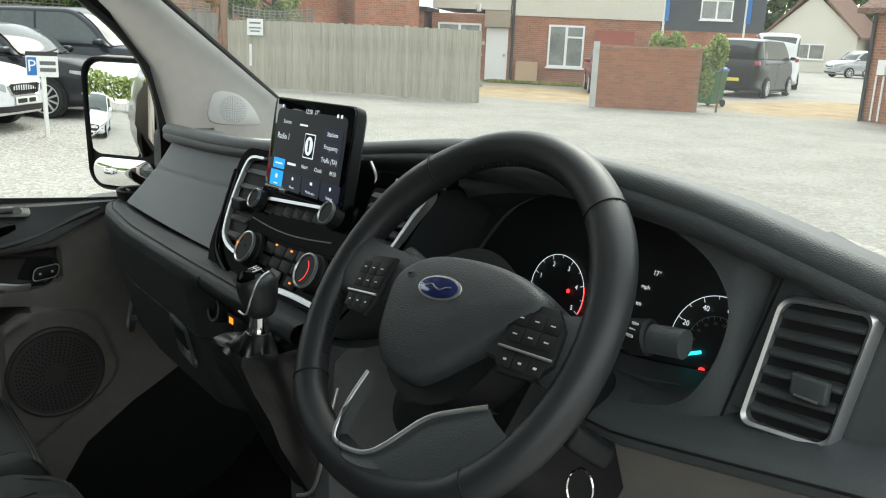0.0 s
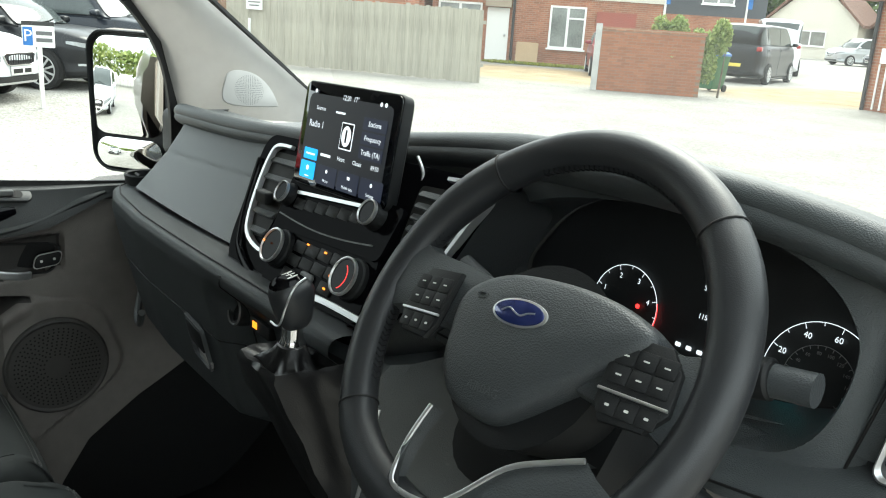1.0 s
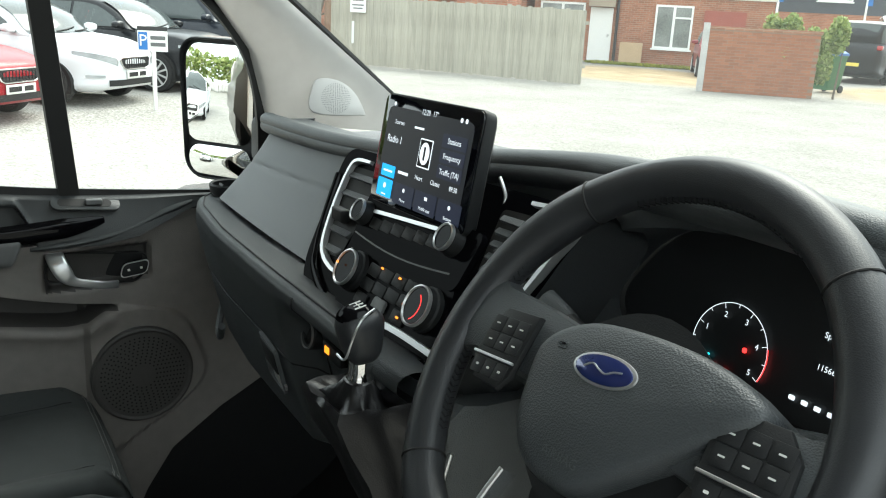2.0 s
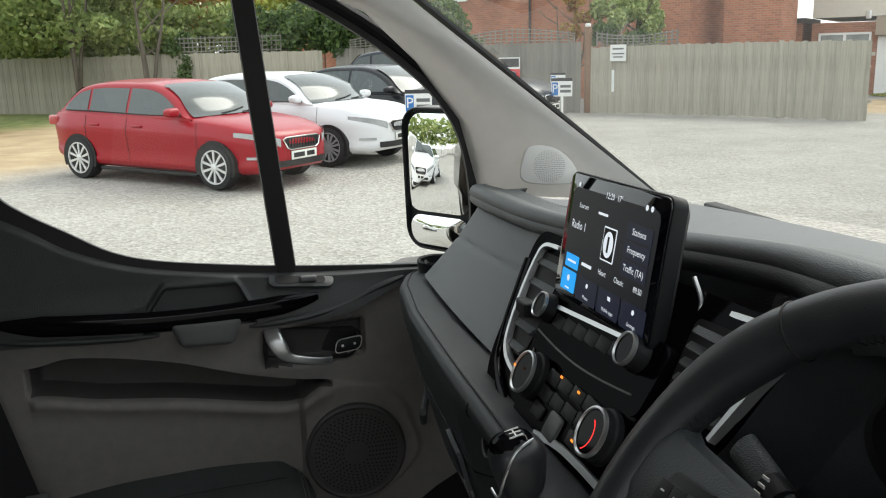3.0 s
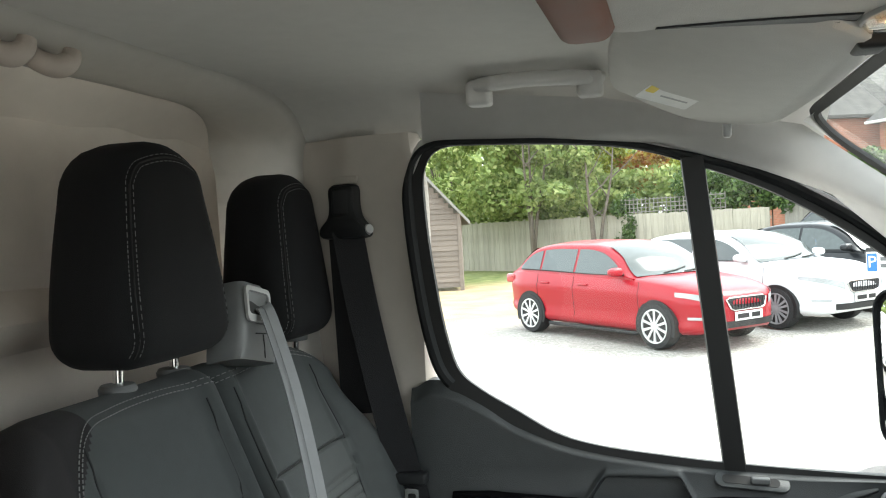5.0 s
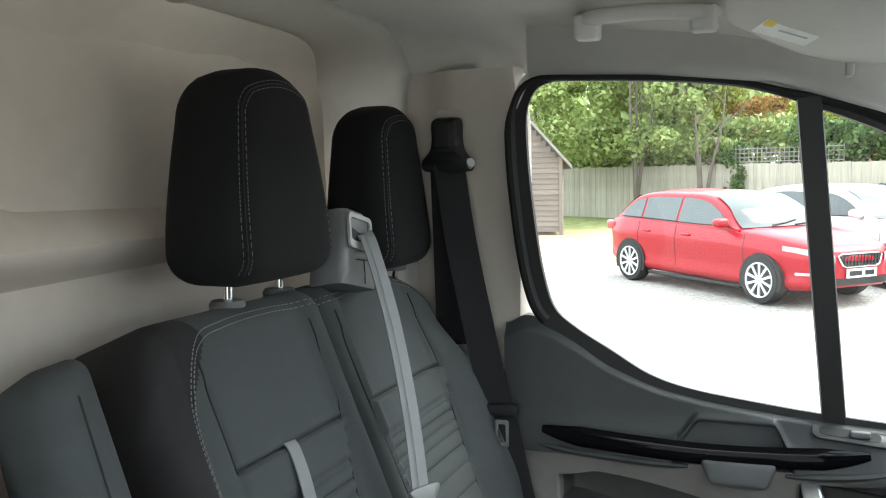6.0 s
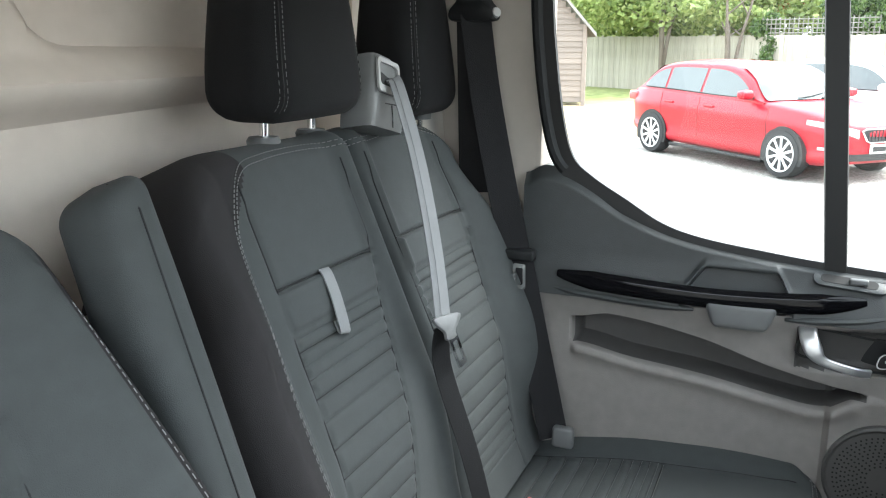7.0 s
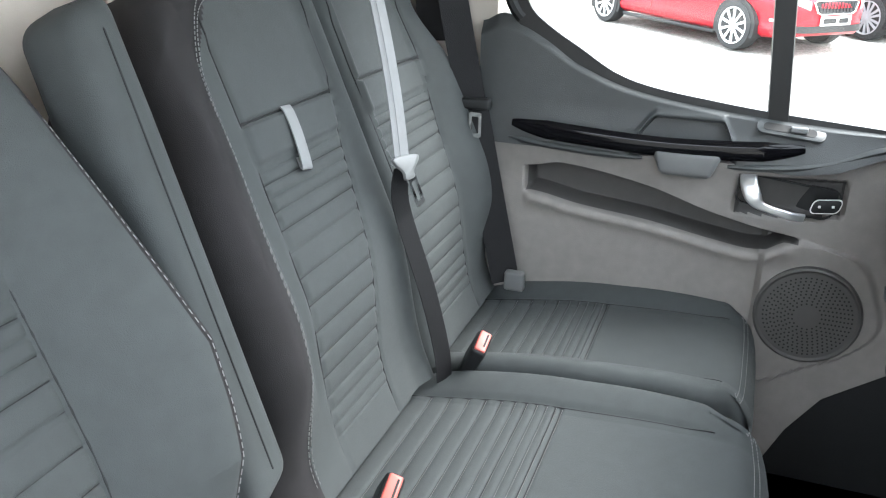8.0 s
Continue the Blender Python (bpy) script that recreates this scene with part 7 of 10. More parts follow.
    loft(bm, [[lpm @ Vector((x * s, y * s, z)) for x, y in o2] for z, s in ((0.006, 0.92), (0.012, 0.8), (0.015, 0.4), (0.0155, 0.03))])
    part("lamp_lens", bm, pane_material("lamp_lens_plastic", (0.95, 0.93, 0.88), 0.12), lp)
    bm = bmesh.new()
    rbox(bm, lpm @ Vector((0.004, 0, 0.008)), (0.013, 0.006, 0.003), 0.002, 3)
    part("lamp_bulb", bm, LAMP_WARM, lp)
    bm = bmesh.new()
    for i in range(-2, 3):
        if i:
            box(bm, lpm @ Vector((0.014 * i, 0, 0.0075)), (0.003, 0.03, 0.004))
    part("lamp_reflector", bm, CHROME, lp)
    bm = bmesh.new()
    box(bm, (-0.155, 0.012, 1.8985), (0.022, 0.008, 0.003))
    part("console_switch", bm, DARK, k)
    bm = bmesh.new()
    loft(bm, [[Vector((-0.103 - 0.05 * t, -0.13 + 0.16 * t, 1.8985)), Vector((-0.1025 - 0.05 * t + wd, -0.13 + 0.16 * t, 1.8980)), Vector((-0.1025 - 0.05 * t + wd, -0.125 + 0.16 * t, 1.905)), Vector((-0.103 - 0.05 * t, -0.125 + 0.16 * t, 1.905))] for t, wd in ((0, 0.002), (0.35, 0.014), (0.7, 0.022), (1, 0.026))])
    part("console_groove", bm, DARK, k)
    # interior mirror
    r = thing("rear_view_mirror", (0.03, 0.20, 1.83), "black interior mirror and sensor cover at the windscreen", "mirror")
    bm = bmesh.new()
    rbox(bm, (0.02, 0.262, 1.834), (0.165, 0.050, 0.050), 0.035, 6, lambda p: Vector((p.x, p.y - 0.1 * p.z, p.z + 0.02 * (p.x / 0.175) ** 2)))
    part("mirror_shell", bm, DARK, r)
    for i in range(6):
        bm = bmesh.new()
        rbox(bm, (-0.015, 0.222 + 0.013 * i, 1.793 - 0.0006 * i * (5 - i)), (0.070 - 0.006 * abs(i - 2), 0.0045, 0.005), 0.003, 3)
        part("mirror_rib", bm, DARK, r)
    bm = bmesh.new()
    box(bm, (0.02, 0.235, 1.868), (0.06, 0.07, 0.06), 0.01)
    part("mirror_stem", bm, DARK, r)
    # coat hooks
    hook = mat("hook_plastic", (0.40, 0.345, 0.30), 0.5, grain=0.15)
    for x in (-0.107, -0.177):
        h = thing("coat_hook", (x, -0.80, 1.974), "beige plastic coat hook on the bulkhead top", "coat hook", "coat hooks")
        bm = bmesh.new()
        rbox(bm, (x, -0.805, 1.976), (0.020, 0.016, 0.014), 0.008, 3)
        part("hook_base", bm, hook, h)
        bm = bmesh.new()
        tube(bm, smooth_path([(x + 0.012, -0.800, 1.970), (x + 0.008, -0.785, 1.953), (x - 0.008, -0.772, 1.946), (x - 0.021, -0.765, 1.953), (x - 0.025, -0.763, 1.966)], 6), 0.0115, 12, scale=[0.8 + 0.35 * math.sin(i / 24 * 3.1) for i in range(25)])
        part("hook_arm", bm, hook, h)


build_roof_things()

# ---- outdoor materials ----
def layered(name, build):
    m = bpy.data.materials.new(name)
    m.use_nodes = True
    N, L = m.node_tree.nodes, m.node_tree.links
    build(N, L, N["Principled BSDF"])
    return m


def noise_node(N, L, co, scale, detail=3, rough=0.55):
    n = N.new("ShaderNodeTexNoise")
    n.inputs["Scale"].default_value, n.inputs["Detail"].default_value, n.inputs["Roughness"].default_value = scale, detail, rough
    L.new(co, n.inputs["Vector"])
    return n.outputs["Fac"]


def ramp(N, L, src, stops):
    r = N.new("ShaderNodeValToRGB")
    while len(r.color_ramp.elements) < len(stops):
        r.color_ramp.elements.new(0.5)
    for e, (p, c) in zip(r.color_ramp.elements, stops):
        e.position, e.color = p, (*c, 1)
    L.new(src, r.inputs[0])
    return r.outputs["Color"]


def mixc(N, L, fac, a, b):
    x = N.new("ShaderNodeMix")
    x.data_type = "RGBA"
    L.new(fac, x.inputs["Factor"])
    L.new(a, x.inputs["A"])
    L.new(b, x.inputs["B"])
    return x.outputs["Result"]


def maths(N, L, op, a, b=None, clamp=False):
    x = N.new("ShaderNodeMath")
    x.operation, x.use_clamp = op, clamp
    for i, v in enumerate((a, b)):
        if v is None:
            continue
        if isinstance(v, (int, float)):
            x.inputs[i].default_value = v
        else:
            L.new(v, x.inputs[i])
    return x.outputs[0]


def ground_nodes(N, L, b):
    co = N.new("ShaderNodeTexCoord").outputs["Object"]
    v = N.new("ShaderNodeTexVoronoi")
    v.inputs["Scale"].default_value = 28
    L.new(co, v.inputs["Vector"])
    stones = ramp(N, L, v.outputs["Color"], [(0.0, (0.15, 0.143, 0.125)), (0.5, (0.32, 0.308, 0.28)), (1.0, (0.52, 0.507, 0.475))])
    worn = ramp(N, L, noise_node(N, L, co, 0.5, 6), [(0.3, (0.27, 0.25, 0.21)), (0.55, (0.375, 0.358, 0.318)), (0.8, (0.47, 0.452, 0.41))])
    base = mixc(N, L, maths(N, L, "MULTIPLY", noise_node(N, L, co, 3.0, 3), 0.9), stones, worn)
    earth = ramp(N, L, noise_node(N, L, co, 1.2, 6), [(0.3, (0.29, 0.21, 0.12)), (0.6, (0.42, 0.32, 0.19)), (0.8, (0.50, 0.41, 0.27))])
    grass = ramp(N, L, noise_node(N, L, co, 2.5, 6), [(0.3, (0.10, 0.14, 0.03)), (0.6, (0.22, 0.24, 0.08)), (0.8, (0.36, 0.31, 0.14))])
    tar = ramp(N, L, noise_node(N, L, co, 0.8, 6), [(0.3, (0.225, 0.211, 0.180)), (0.7, (0.33, 0.315, 0.278))])
    tar = mixc(N, L, maths(N, L, "MULTIPLY", noise_node(N, L, co, 2.2, 4), 0.7), tar, stones)
    sep = N.new("ShaderNodeSeparateXYZ")
    L.new(co, sep.inputs[0])
    wob = maths(N, L, "MULTIPLY", maths(N, L, "SUBTRACT", noise_node(N, L, co, 0.25, 4), 0.5), 7.0)

    def blob(cx, cy, rx, ry, soft):
        dx = maths(N, L, "DIVIDE", maths(N, L, "SUBTRACT", sep.outputs[0], cx), rx)
        dy = maths(N, L, "DIVIDE", maths(N, L, "SUBTRACT", sep.outputs[1], cy), ry)
        d = maths(N, L, "SQRT", maths(N, L, "ADD", maths(N, L, "MULTIPLY", dx, dx), maths(N, L, "MULTIPLY", dy, dy)))
        d = maths(N, L, "ADD", d, maths(N, L, "MULTIPLY", wob, 0.05))
        return maths(N, L, "MULTIPLY", maths(N, L, "SUBTRACT", 1.0, d), 1.0 / soft, True)
    c = mixc(N, L, blob(-13, 14.5, 19, 12, 0.35), base, tar)
    c = mixc(N, L, blob(-20.0, -6.0, 9.0, 5.4, 0.25), c, earth)
    c = mixc(N, L, blob(-30.5, -9.5, 8.0, 6.5, 0.3), c, grass)
    c = mixc(N, L, blob(-19.5, 19.0, 4.6, 4.0, 0.3), c, earth)
    c = mixc(N, L, blob(-12.5, 25.0, 3.5, 6.0, 0.3), c, earth)
    L.new(c, b.inputs["Base Color"])
    b.inputs["Roughness"].default_value = 0.95
    bp = N.new("ShaderNodeBump")
    bp.inputs["Strength"].default_value, bp.inputs["Distance"].default_value = 0.7, 0.025
    L.new(v.outputs["Distance"], bp.inputs["Height"])
    L.new(bp.outputs["Normal"], b.inputs["Normal"])


def brick_nodes(tone, scale=1.0):
    def f(N, L, b):
        co = N.new("ShaderNodeTexCoord").outputs["Object"]
        sep, comb = N.new("ShaderNodeSeparateXYZ"), N.new("ShaderNodeCombineXYZ")
        L.new(co, sep.inputs[0])
        L.new(maths(N, L, "ADD", sep.outputs[0], sep.outputs[1]), comb.inputs[0])
        L.new(sep.outputs[2], comb.inputs[1])
        t = N.new("ShaderNodeTexBrick")
        L.new(comb.outputs[0], t.inputs["Vector"])
        t.inputs["Scale"].default_value = 1.0
        t.inputs["Brick Width"].default_value, t.inputs["Row Height"].default_value = 0.225 * scale, 0.075 * scale
        t.inputs["Mortar Size"].default_value, t.inputs["Bias"].default_value = 0.010 * scale, -0.1
        t.inputs["Color1"].default_value = (*[c * 0.82 for c in tone], 1)
        t.inputs["Color2"].default_value = (*[c * 1.18 for c in tone], 1)
        t.inputs["Mortar"].default_value = (0.36, 0.24, 0.17, 1)
        st = ramp(N, L, noise_node(N, L, co, 0.9, 5), [(0.25, (0.72, 0.70, 0.68)), (0.7, (1.1, 1.08, 1.05))])
        mu = N.new("ShaderNodeMix")
        mu.data_type, mu.blend_type = "RGBA", "MULTIPLY"
        mu.inputs["Factor"].default_value = 1.0
        L.new(t.outputs["Color"], mu.inputs["A"])
        L.new(st, mu.inputs["B"])
        L.new(mu.outputs["Result"], b.inputs["Base Color"])
        b.inputs["Roughness"].default_value = 0.9
        bp = N.new("ShaderNodeBump")
        bp.inputs["Strength"].default_value, bp.inputs["Distance"].default_value, bp.invert = 0.6, 0.008, True
        L.new(t.outputs["Fac"], bp.inputs["Height"])
        L.new(bp.outputs["Normal"], b.inputs["Normal"])
    return f


def tile_nodes(N, L, b):
    co = N.new("ShaderNodeTexCoord").outputs["Object"]
    w = N.new("ShaderNodeTexWave")
    w.bands_direction, w.wave_profile = "Z", "SAW"
    w.inputs["Scale"].default_value, w.inputs["Distortion"].default_value = 2.2, 0.4
    L.new(co, w.inputs["Vector"])
    c = ramp(N, L, noise_node(N, L, co, 3.0, 6), [(0.3, (0.075, 0.072, 0.068)), (0.6, (0.13, 0.125, 0.115)), (0.8, (0.18, 0.175, 0.14))])
    d = ramp(N, L, w.outputs["Fac"], [(0.0, (0.55, 0.55, 0.55)), (0.2, (1, 1, 1))])
    mu = N.new("ShaderNodeMix")
    mu.data_type, mu.blend_type = "RGBA", "MULTIPLY"
    mu.inputs["Factor"].default_value = 1.0
    L.new(c, mu.inputs["A"])
    L.new(d, mu.inputs["B"])
    L.new(mu.outputs["Result"], b.inputs["Base Color"])
    b.inputs["Roughness"].default_value = 0.85
    bp = N.new("ShaderNodeBump")
    bp.inputs["Distance"].default_value = 0.03
    L.new(w.outputs["Fac"], bp.inputs["Height"])
    L.new(bp.outputs["Normal"], b.inputs["Normal"])


def wood_mat(name, base, per=0.35, scale=(1, 1, 0.06)):
    def f(N, L, b):
        tc = N.new("ShaderNodeTexCoord").outputs["Object"]
        mp = N.new("ShaderNodeMapping")
        mp.inputs["Scale"].default_value = scale
        L.new(tc, mp.inputs["Vector"])
        info = N.new("ShaderNodeObjectInfo")
        ad = N.new("ShaderNodeVectorMath")
        L.new(mp.outputs[0], ad.inputs[0])
        L.new(info.outputs["Random"], ad.inputs[1])
        n = noise_node(N, L, ad.outputs[0], 22, 6, 0.65)
        n2 = noise_node(N, L, tc, 1.1, 4)
        s = maths(N, L, "ADD", maths(N, L, "ADD", n, maths(N, L, "MULTIPLY", n2, 0.8)), maths(N, L, "MULTIPLY", info.outputs["Random"], per))
        L.new(ramp(N, L, maths(N, L, "MULTIPLY", s, 0.5), [(0.25, tuple(c * 0.55 for c in base)), (0.5, base), (0.85, tuple(min(1, c * 1.45) for c in base))]), b.inputs["Base Color"])
        b.inputs["Roughness"].default_value = 0.9
        bp = N.new("ShaderNodeBump")
        bp.inputs["Strength"].default_value, bp.inputs["Distance"].default_value = 0.4, 0.006
        L.new(n, bp.inputs["Height"])
        L.new(bp.outputs["Normal"], b.inputs["Normal"])
    return layered(name, f)


def leaf_mat(name, lo, mid, hi):
    def f(N, L, b):
        g = N.new("ShaderNodeNewGeometry")
        L.new(ramp(N, L, g.outputs["Random Per Island"], [(0.0, lo), (0.5, mid), (1.0, hi)]), b.inputs["Base Color"])
        b.inputs["Roughness"].default_value = 0.6
        b.inputs["Subsurface Weight"].default_value = 0.0
        tr = N.new("ShaderNodeBsdfTranslucent")
        L.new(ramp(N, L, g.outputs["Random Per Island"], [(0.0, lo), (0.5, mid), (1.0, hi)]), tr.inputs["Color"])
        mx = N.new("ShaderNodeMixShader")
        mx.inputs[0].default_value = 0.35
        L.new(b.outputs[0], mx.inputs[1])
        L.new(tr.outputs[0], mx.inputs[2])
        L.new(mx.outputs[0], N["Material Output"].inputs["Surface"])
    return layered(name, f)


GRAVEL = layered("gravel_yard", ground_nodes)
BRICK_T = layered("terrace_brick", brick_nodes((0.42, 0.155, 0.09)))
BRICK_H = layered("house_brick", brick_nodes((0.36, 0.145, 0.085)))
BRICK_W = layered("garden_wall_brick", brick_nodes((0.34, 0.155, 0.09)))
TILES = layered("roof_tiles", tile_nodes)
TILES_R = mat("red_roof_tiles", (0.16, 0.085, 0.06), 0.85, grain=0.8, grain_size=0.12, var=0.3)
RENDERW = mat("cream_render", (0.62, 0.58, 0.50), 0.9, grain=0.4, grain_size=0.03, var=0.08, big=0.6)
UPVC = mat("white_upvc", (0.78, 0.78, 0.76), 0.4, var=0.04)
# pale base colour holds the sky reflection and curtains of the panes
HGLASS = mat("house_glass_with_sky_tone", (0.20, 0.215, 0.20), 0.06, spec=0.8, var=0.5, big=1.6)
FENCEW = wood_mat("grey_fence_wood", (0.36, 0.335, 0.27), 0.22)
FENCED = wood_mat("dark_fence_wood", (0.20, 0.19, 0.165))
SHEDW = wood_mat("weathered_shed_wood", (0.165, 0.14, 0.12), 0.5, (0.06, 0.06, 1))
BARK = mat("bark", (0.14, 0.115, 0.09), 0.9, grain=0.8, grain_size=0.03, var=0.3, big=4)
LEAF_G = leaf_mat("green_leaves", (0.15, 0.21, 0.06), (0.30, 0.38, 0.12), (0.46, 0.50, 0.20))
LEAF_D = leaf_mat("ivy_leaves", (0.035, 0.07, 0.02), (0.075, 0.13, 0.03), (0.13, 0.20, 0.05))
LEAF_A = leaf_mat("autumn_leaves", (0.30, 0.085, 0.03), (0.34, 0.20, 0.04), (0.36, 0.30, 0.06))
LEAF_Y = leaf_mat("yellow_green_leaves", (0.16, 0.19, 0.02), (0.30, 0.33, 0.04), (0.40, 0.40, 0.07))
POSTW = mat("white_sign_post", (0.75, 0.74, 0.70), 0.6)
SIGNW = mat("white_sign_board", (0.74, 0.74, 0.72), 0.5)
SIGNB = mat("blue_sign", (0.03, 0.16, 0.45), 0.5)
SIGNR = mat("red_sign", (0.55, 0.04, 0.05), 0.5)
SIGNK = mat("black_sign", (0.03, 0.03, 0.03), 0.5)
BIN_G = mat("green_bin", (0.03, 0.12, 0.045), 0.5)
BIN_B = mat("blue_lid", (0.03, 0.12, 0.35), 0.45)
CONC = mat("concrete", (0.44, 0.43, 0.41), 0.9, grain=0.5, grain_size=0.02, var=0.2)
TYRE = mat("tyre", (0.018, 0.018, 0.018), 0.8)
ALLOY = mat("alloy", (0.72, 0.72, 0.72), 0.35, 0.5, var=0.05)
CGLASS = mat("car_glass", (0.06, 0.072, 0.07), 0.11, spec=0.6, coat=0.0, var=0.2, big=1)
LAMPG = mat("headlamp_glass", (0.40, 0.42, 0.43), 0.12, 0.3, coat=1.0, var=0.35, big=6)
PLATE_W = mat("number_plate", (0.72, 0.72, 0.68), 0.4)
TAIL = mat("tail_lamp", (0.35, 0.02, 0.02), 0.2, coat=1.0)


def paint(name, c, metal=0.0):
    m = mat(name, c, 0.32, metal, coat=0.22, var=0.02, big=1.0, spec=0.3)
    m.node_tree.nodes["Principled BSDF"].inputs["Coat Roughness"].default_value = 0.10
    return m


def ground_z(x, y):
    """The yard swells gently under the parked row."""
    return 0.09 * ease(-8.5, -13.5, x) * ease(-21.5, -15.5, x) * ease(-14, -6, y) * ease(13, 6, y)


bm = bmesh.new()
grid_x = [-400, -200, -100, -50, -30] + [-24 + 0.5 * i for i in range(37)] + [0, 10, 30, 100, 400]
grid_y = [-400, -200, -100, -40, -20] + [-15 + 0.75 * i for i in range(41)] + [25, 50, 100, 200, 400]
sheet(bm, lambda x, y: Vector((x, y, ground_z(x, y))), grid_x, grid_y)
solo("ground", bm, GRAVEL, "pale gravel yard with bare earth and grass patches", "ground", "structure")


# unseen plain wall, added to cut the light entering from the driver's side
bm = bmesh.new()
box(bm, (4.0, 0.5, 1.2), (0.25, 16, 2.4), 0.01)
solo("wall_light_block", bm, CONC, "unseen plain grey wall added to dim light from the driver's side", "wall", "structure", smooth=0)

# ---- houses ----
def wall_frame(p, d):
    """A frame on a wall: x along it, y up, z out of it."""
    d = Vector((d[0], d[1], 0)).normalized()
    return basis(Vector((p[0], p[1], 0)), d, (0, 0, 1))


def house_window(parent, m, x0, x1, z0, z1, bars=1, transom=0.0, sill=True):
    w, h = x1 - x0, z1 - z0
    mm = m @ Matrix.Translation(((x0 + x1) / 2, (z0 + z1) / 2, 0))
    bm = bmesh.new()
    o = [(w / 2, h / 2), (-w / 2, h / 2), (-w / 2, -h / 2), (w / 2, -h / 2)]
    t = 0.075
    ring_plate(bm, mm @ Matrix.Translation((0, 0, 0.004)), o, [((a > 0) * 2 * (w / 2 - t) - (w / 2 - t), (c > 0) * 2 * (h / 2 - t) - (h / 2 - t)) for a, c in o], 0.07)
    fr = part("window", bm, UPVC, parent, "white-framed window", 0)
    for i in range(bars):
        bm = bmesh.new()
        plate(bm, mm @ Matrix.Translation((-w / 2 + w * (i + 1) / (bars + 1), 0, 0.004)), rrect(0.10, h - 0.1, 0.01, 2), 0.06)
        part("mullion", bm, UPVC, fr)
    if transom:
        bm = bmesh.new()
        plate(bm, mm @ Matrix.Translation((w / 4 if bars else 0, h * transom, 0.004)), rrect(w / 2, 0.07, 0.01, 2), 0.06)
        part("transom", bm, UPVC, fr)
    for i in range(bars + 1):
        bm = bmesh.new()
        ww = w / (bars + 1)
        plate(bm, mm @ Matrix.Translation((-w / 2 + ww * (i + 0.5), 0, 0.006)), rrect(ww - 0.1, h - 0.12, 0.01, 2), 0.02)
        part("pane", bm, HGLASS, fr)
    if sill:
        bm = bmesh.new()
        plate(bm, mm @ Matrix.Translation((0, -h / 2 - 0.03, 0)), rrect(w + 0.12, 0.06, 0.01, 2), 0.11)
        part("sill", bm, UPVC, fr)


def wall_block(bm, m, x0, x1, z0, z1, depth):
    vs = [m @ Vector((x, z, d)) for x, z, d in ((x0, z0, 0), (x1, z0, 0), (x1, z1, 0), (x0, z1, 0), (x0, z0, -depth), (x1, z0, -depth), (x1, z1, -depth), (x0, z1, -depth))]
    v = [bm.verts.new(p) for p in vs]
    for f in ((0, 1, 2, 3), (5, 4, 7, 6), (4, 0, 3, 7), (1, 5, 6, 2), (3, 2, 6, 7), (4, 5, 1, 0)):
        bm.faces.new([v[i] for i in f])


def local_part(name, bm, material, parent, m, label="", smooth=0):
    """Like part, with the object's own axes along the wall, so that courses run level on it."""
    bmesh.ops.recalc_face_normals(bm, faces=bm.faces)
    turn = Matrix((m.col[0].xyz, -m.col[2].xyz, m.col[1].xyz)).transposed().to_4x4()
    o = Matrix.Translation(m.translation) @ turn
    bmesh.ops.transform(bm, matrix=o.inverted(), verts=bm.verts)
    ob = new(name, finish(bm, name, material, smooth))
    ob.parent = parent
    ob.matrix_local = Matrix.Translation(-ORI[parent.name]) @ o
    ORI[ob.name] = ORI[parent.name]
    if label:
        tagged(ob, label)
    return ob


def roof(bm, m, x0, x1, z, depth, rise, over=0.35, hip0=0.0, hip1=0.0):
    """A ridged roof over a block; the ridge runs along the wall."""
    a = [m @ Vector(p) for p in ((x0 - over, z, over), (x1 + over, z, over), (x1 + over, z, -depth - over), (x0 - over, z, -depth - over))]
    r0, r1 = m @ Vector((x0 + hip0, z + rise, -depth / 2)), m @ Vector((x1 - hip1, z + rise, -depth / 2))
    low = [p - Vector((0, 0, 0.12)) for p in a]
    v = [bm.verts.new(p) for p in a + [r0, r1] + low]
    for f in ((0, 1, 5, 4), (2, 3, 4, 5), (1, 2, 5), (3, 0, 4), (6, 7, 1, 0), (7, 8, 2, 1), (8, 9, 3, 2), (9, 6, 0, 3), (9, 8, 7, 6)):
        bm.faces.new([v[i] for i in f])


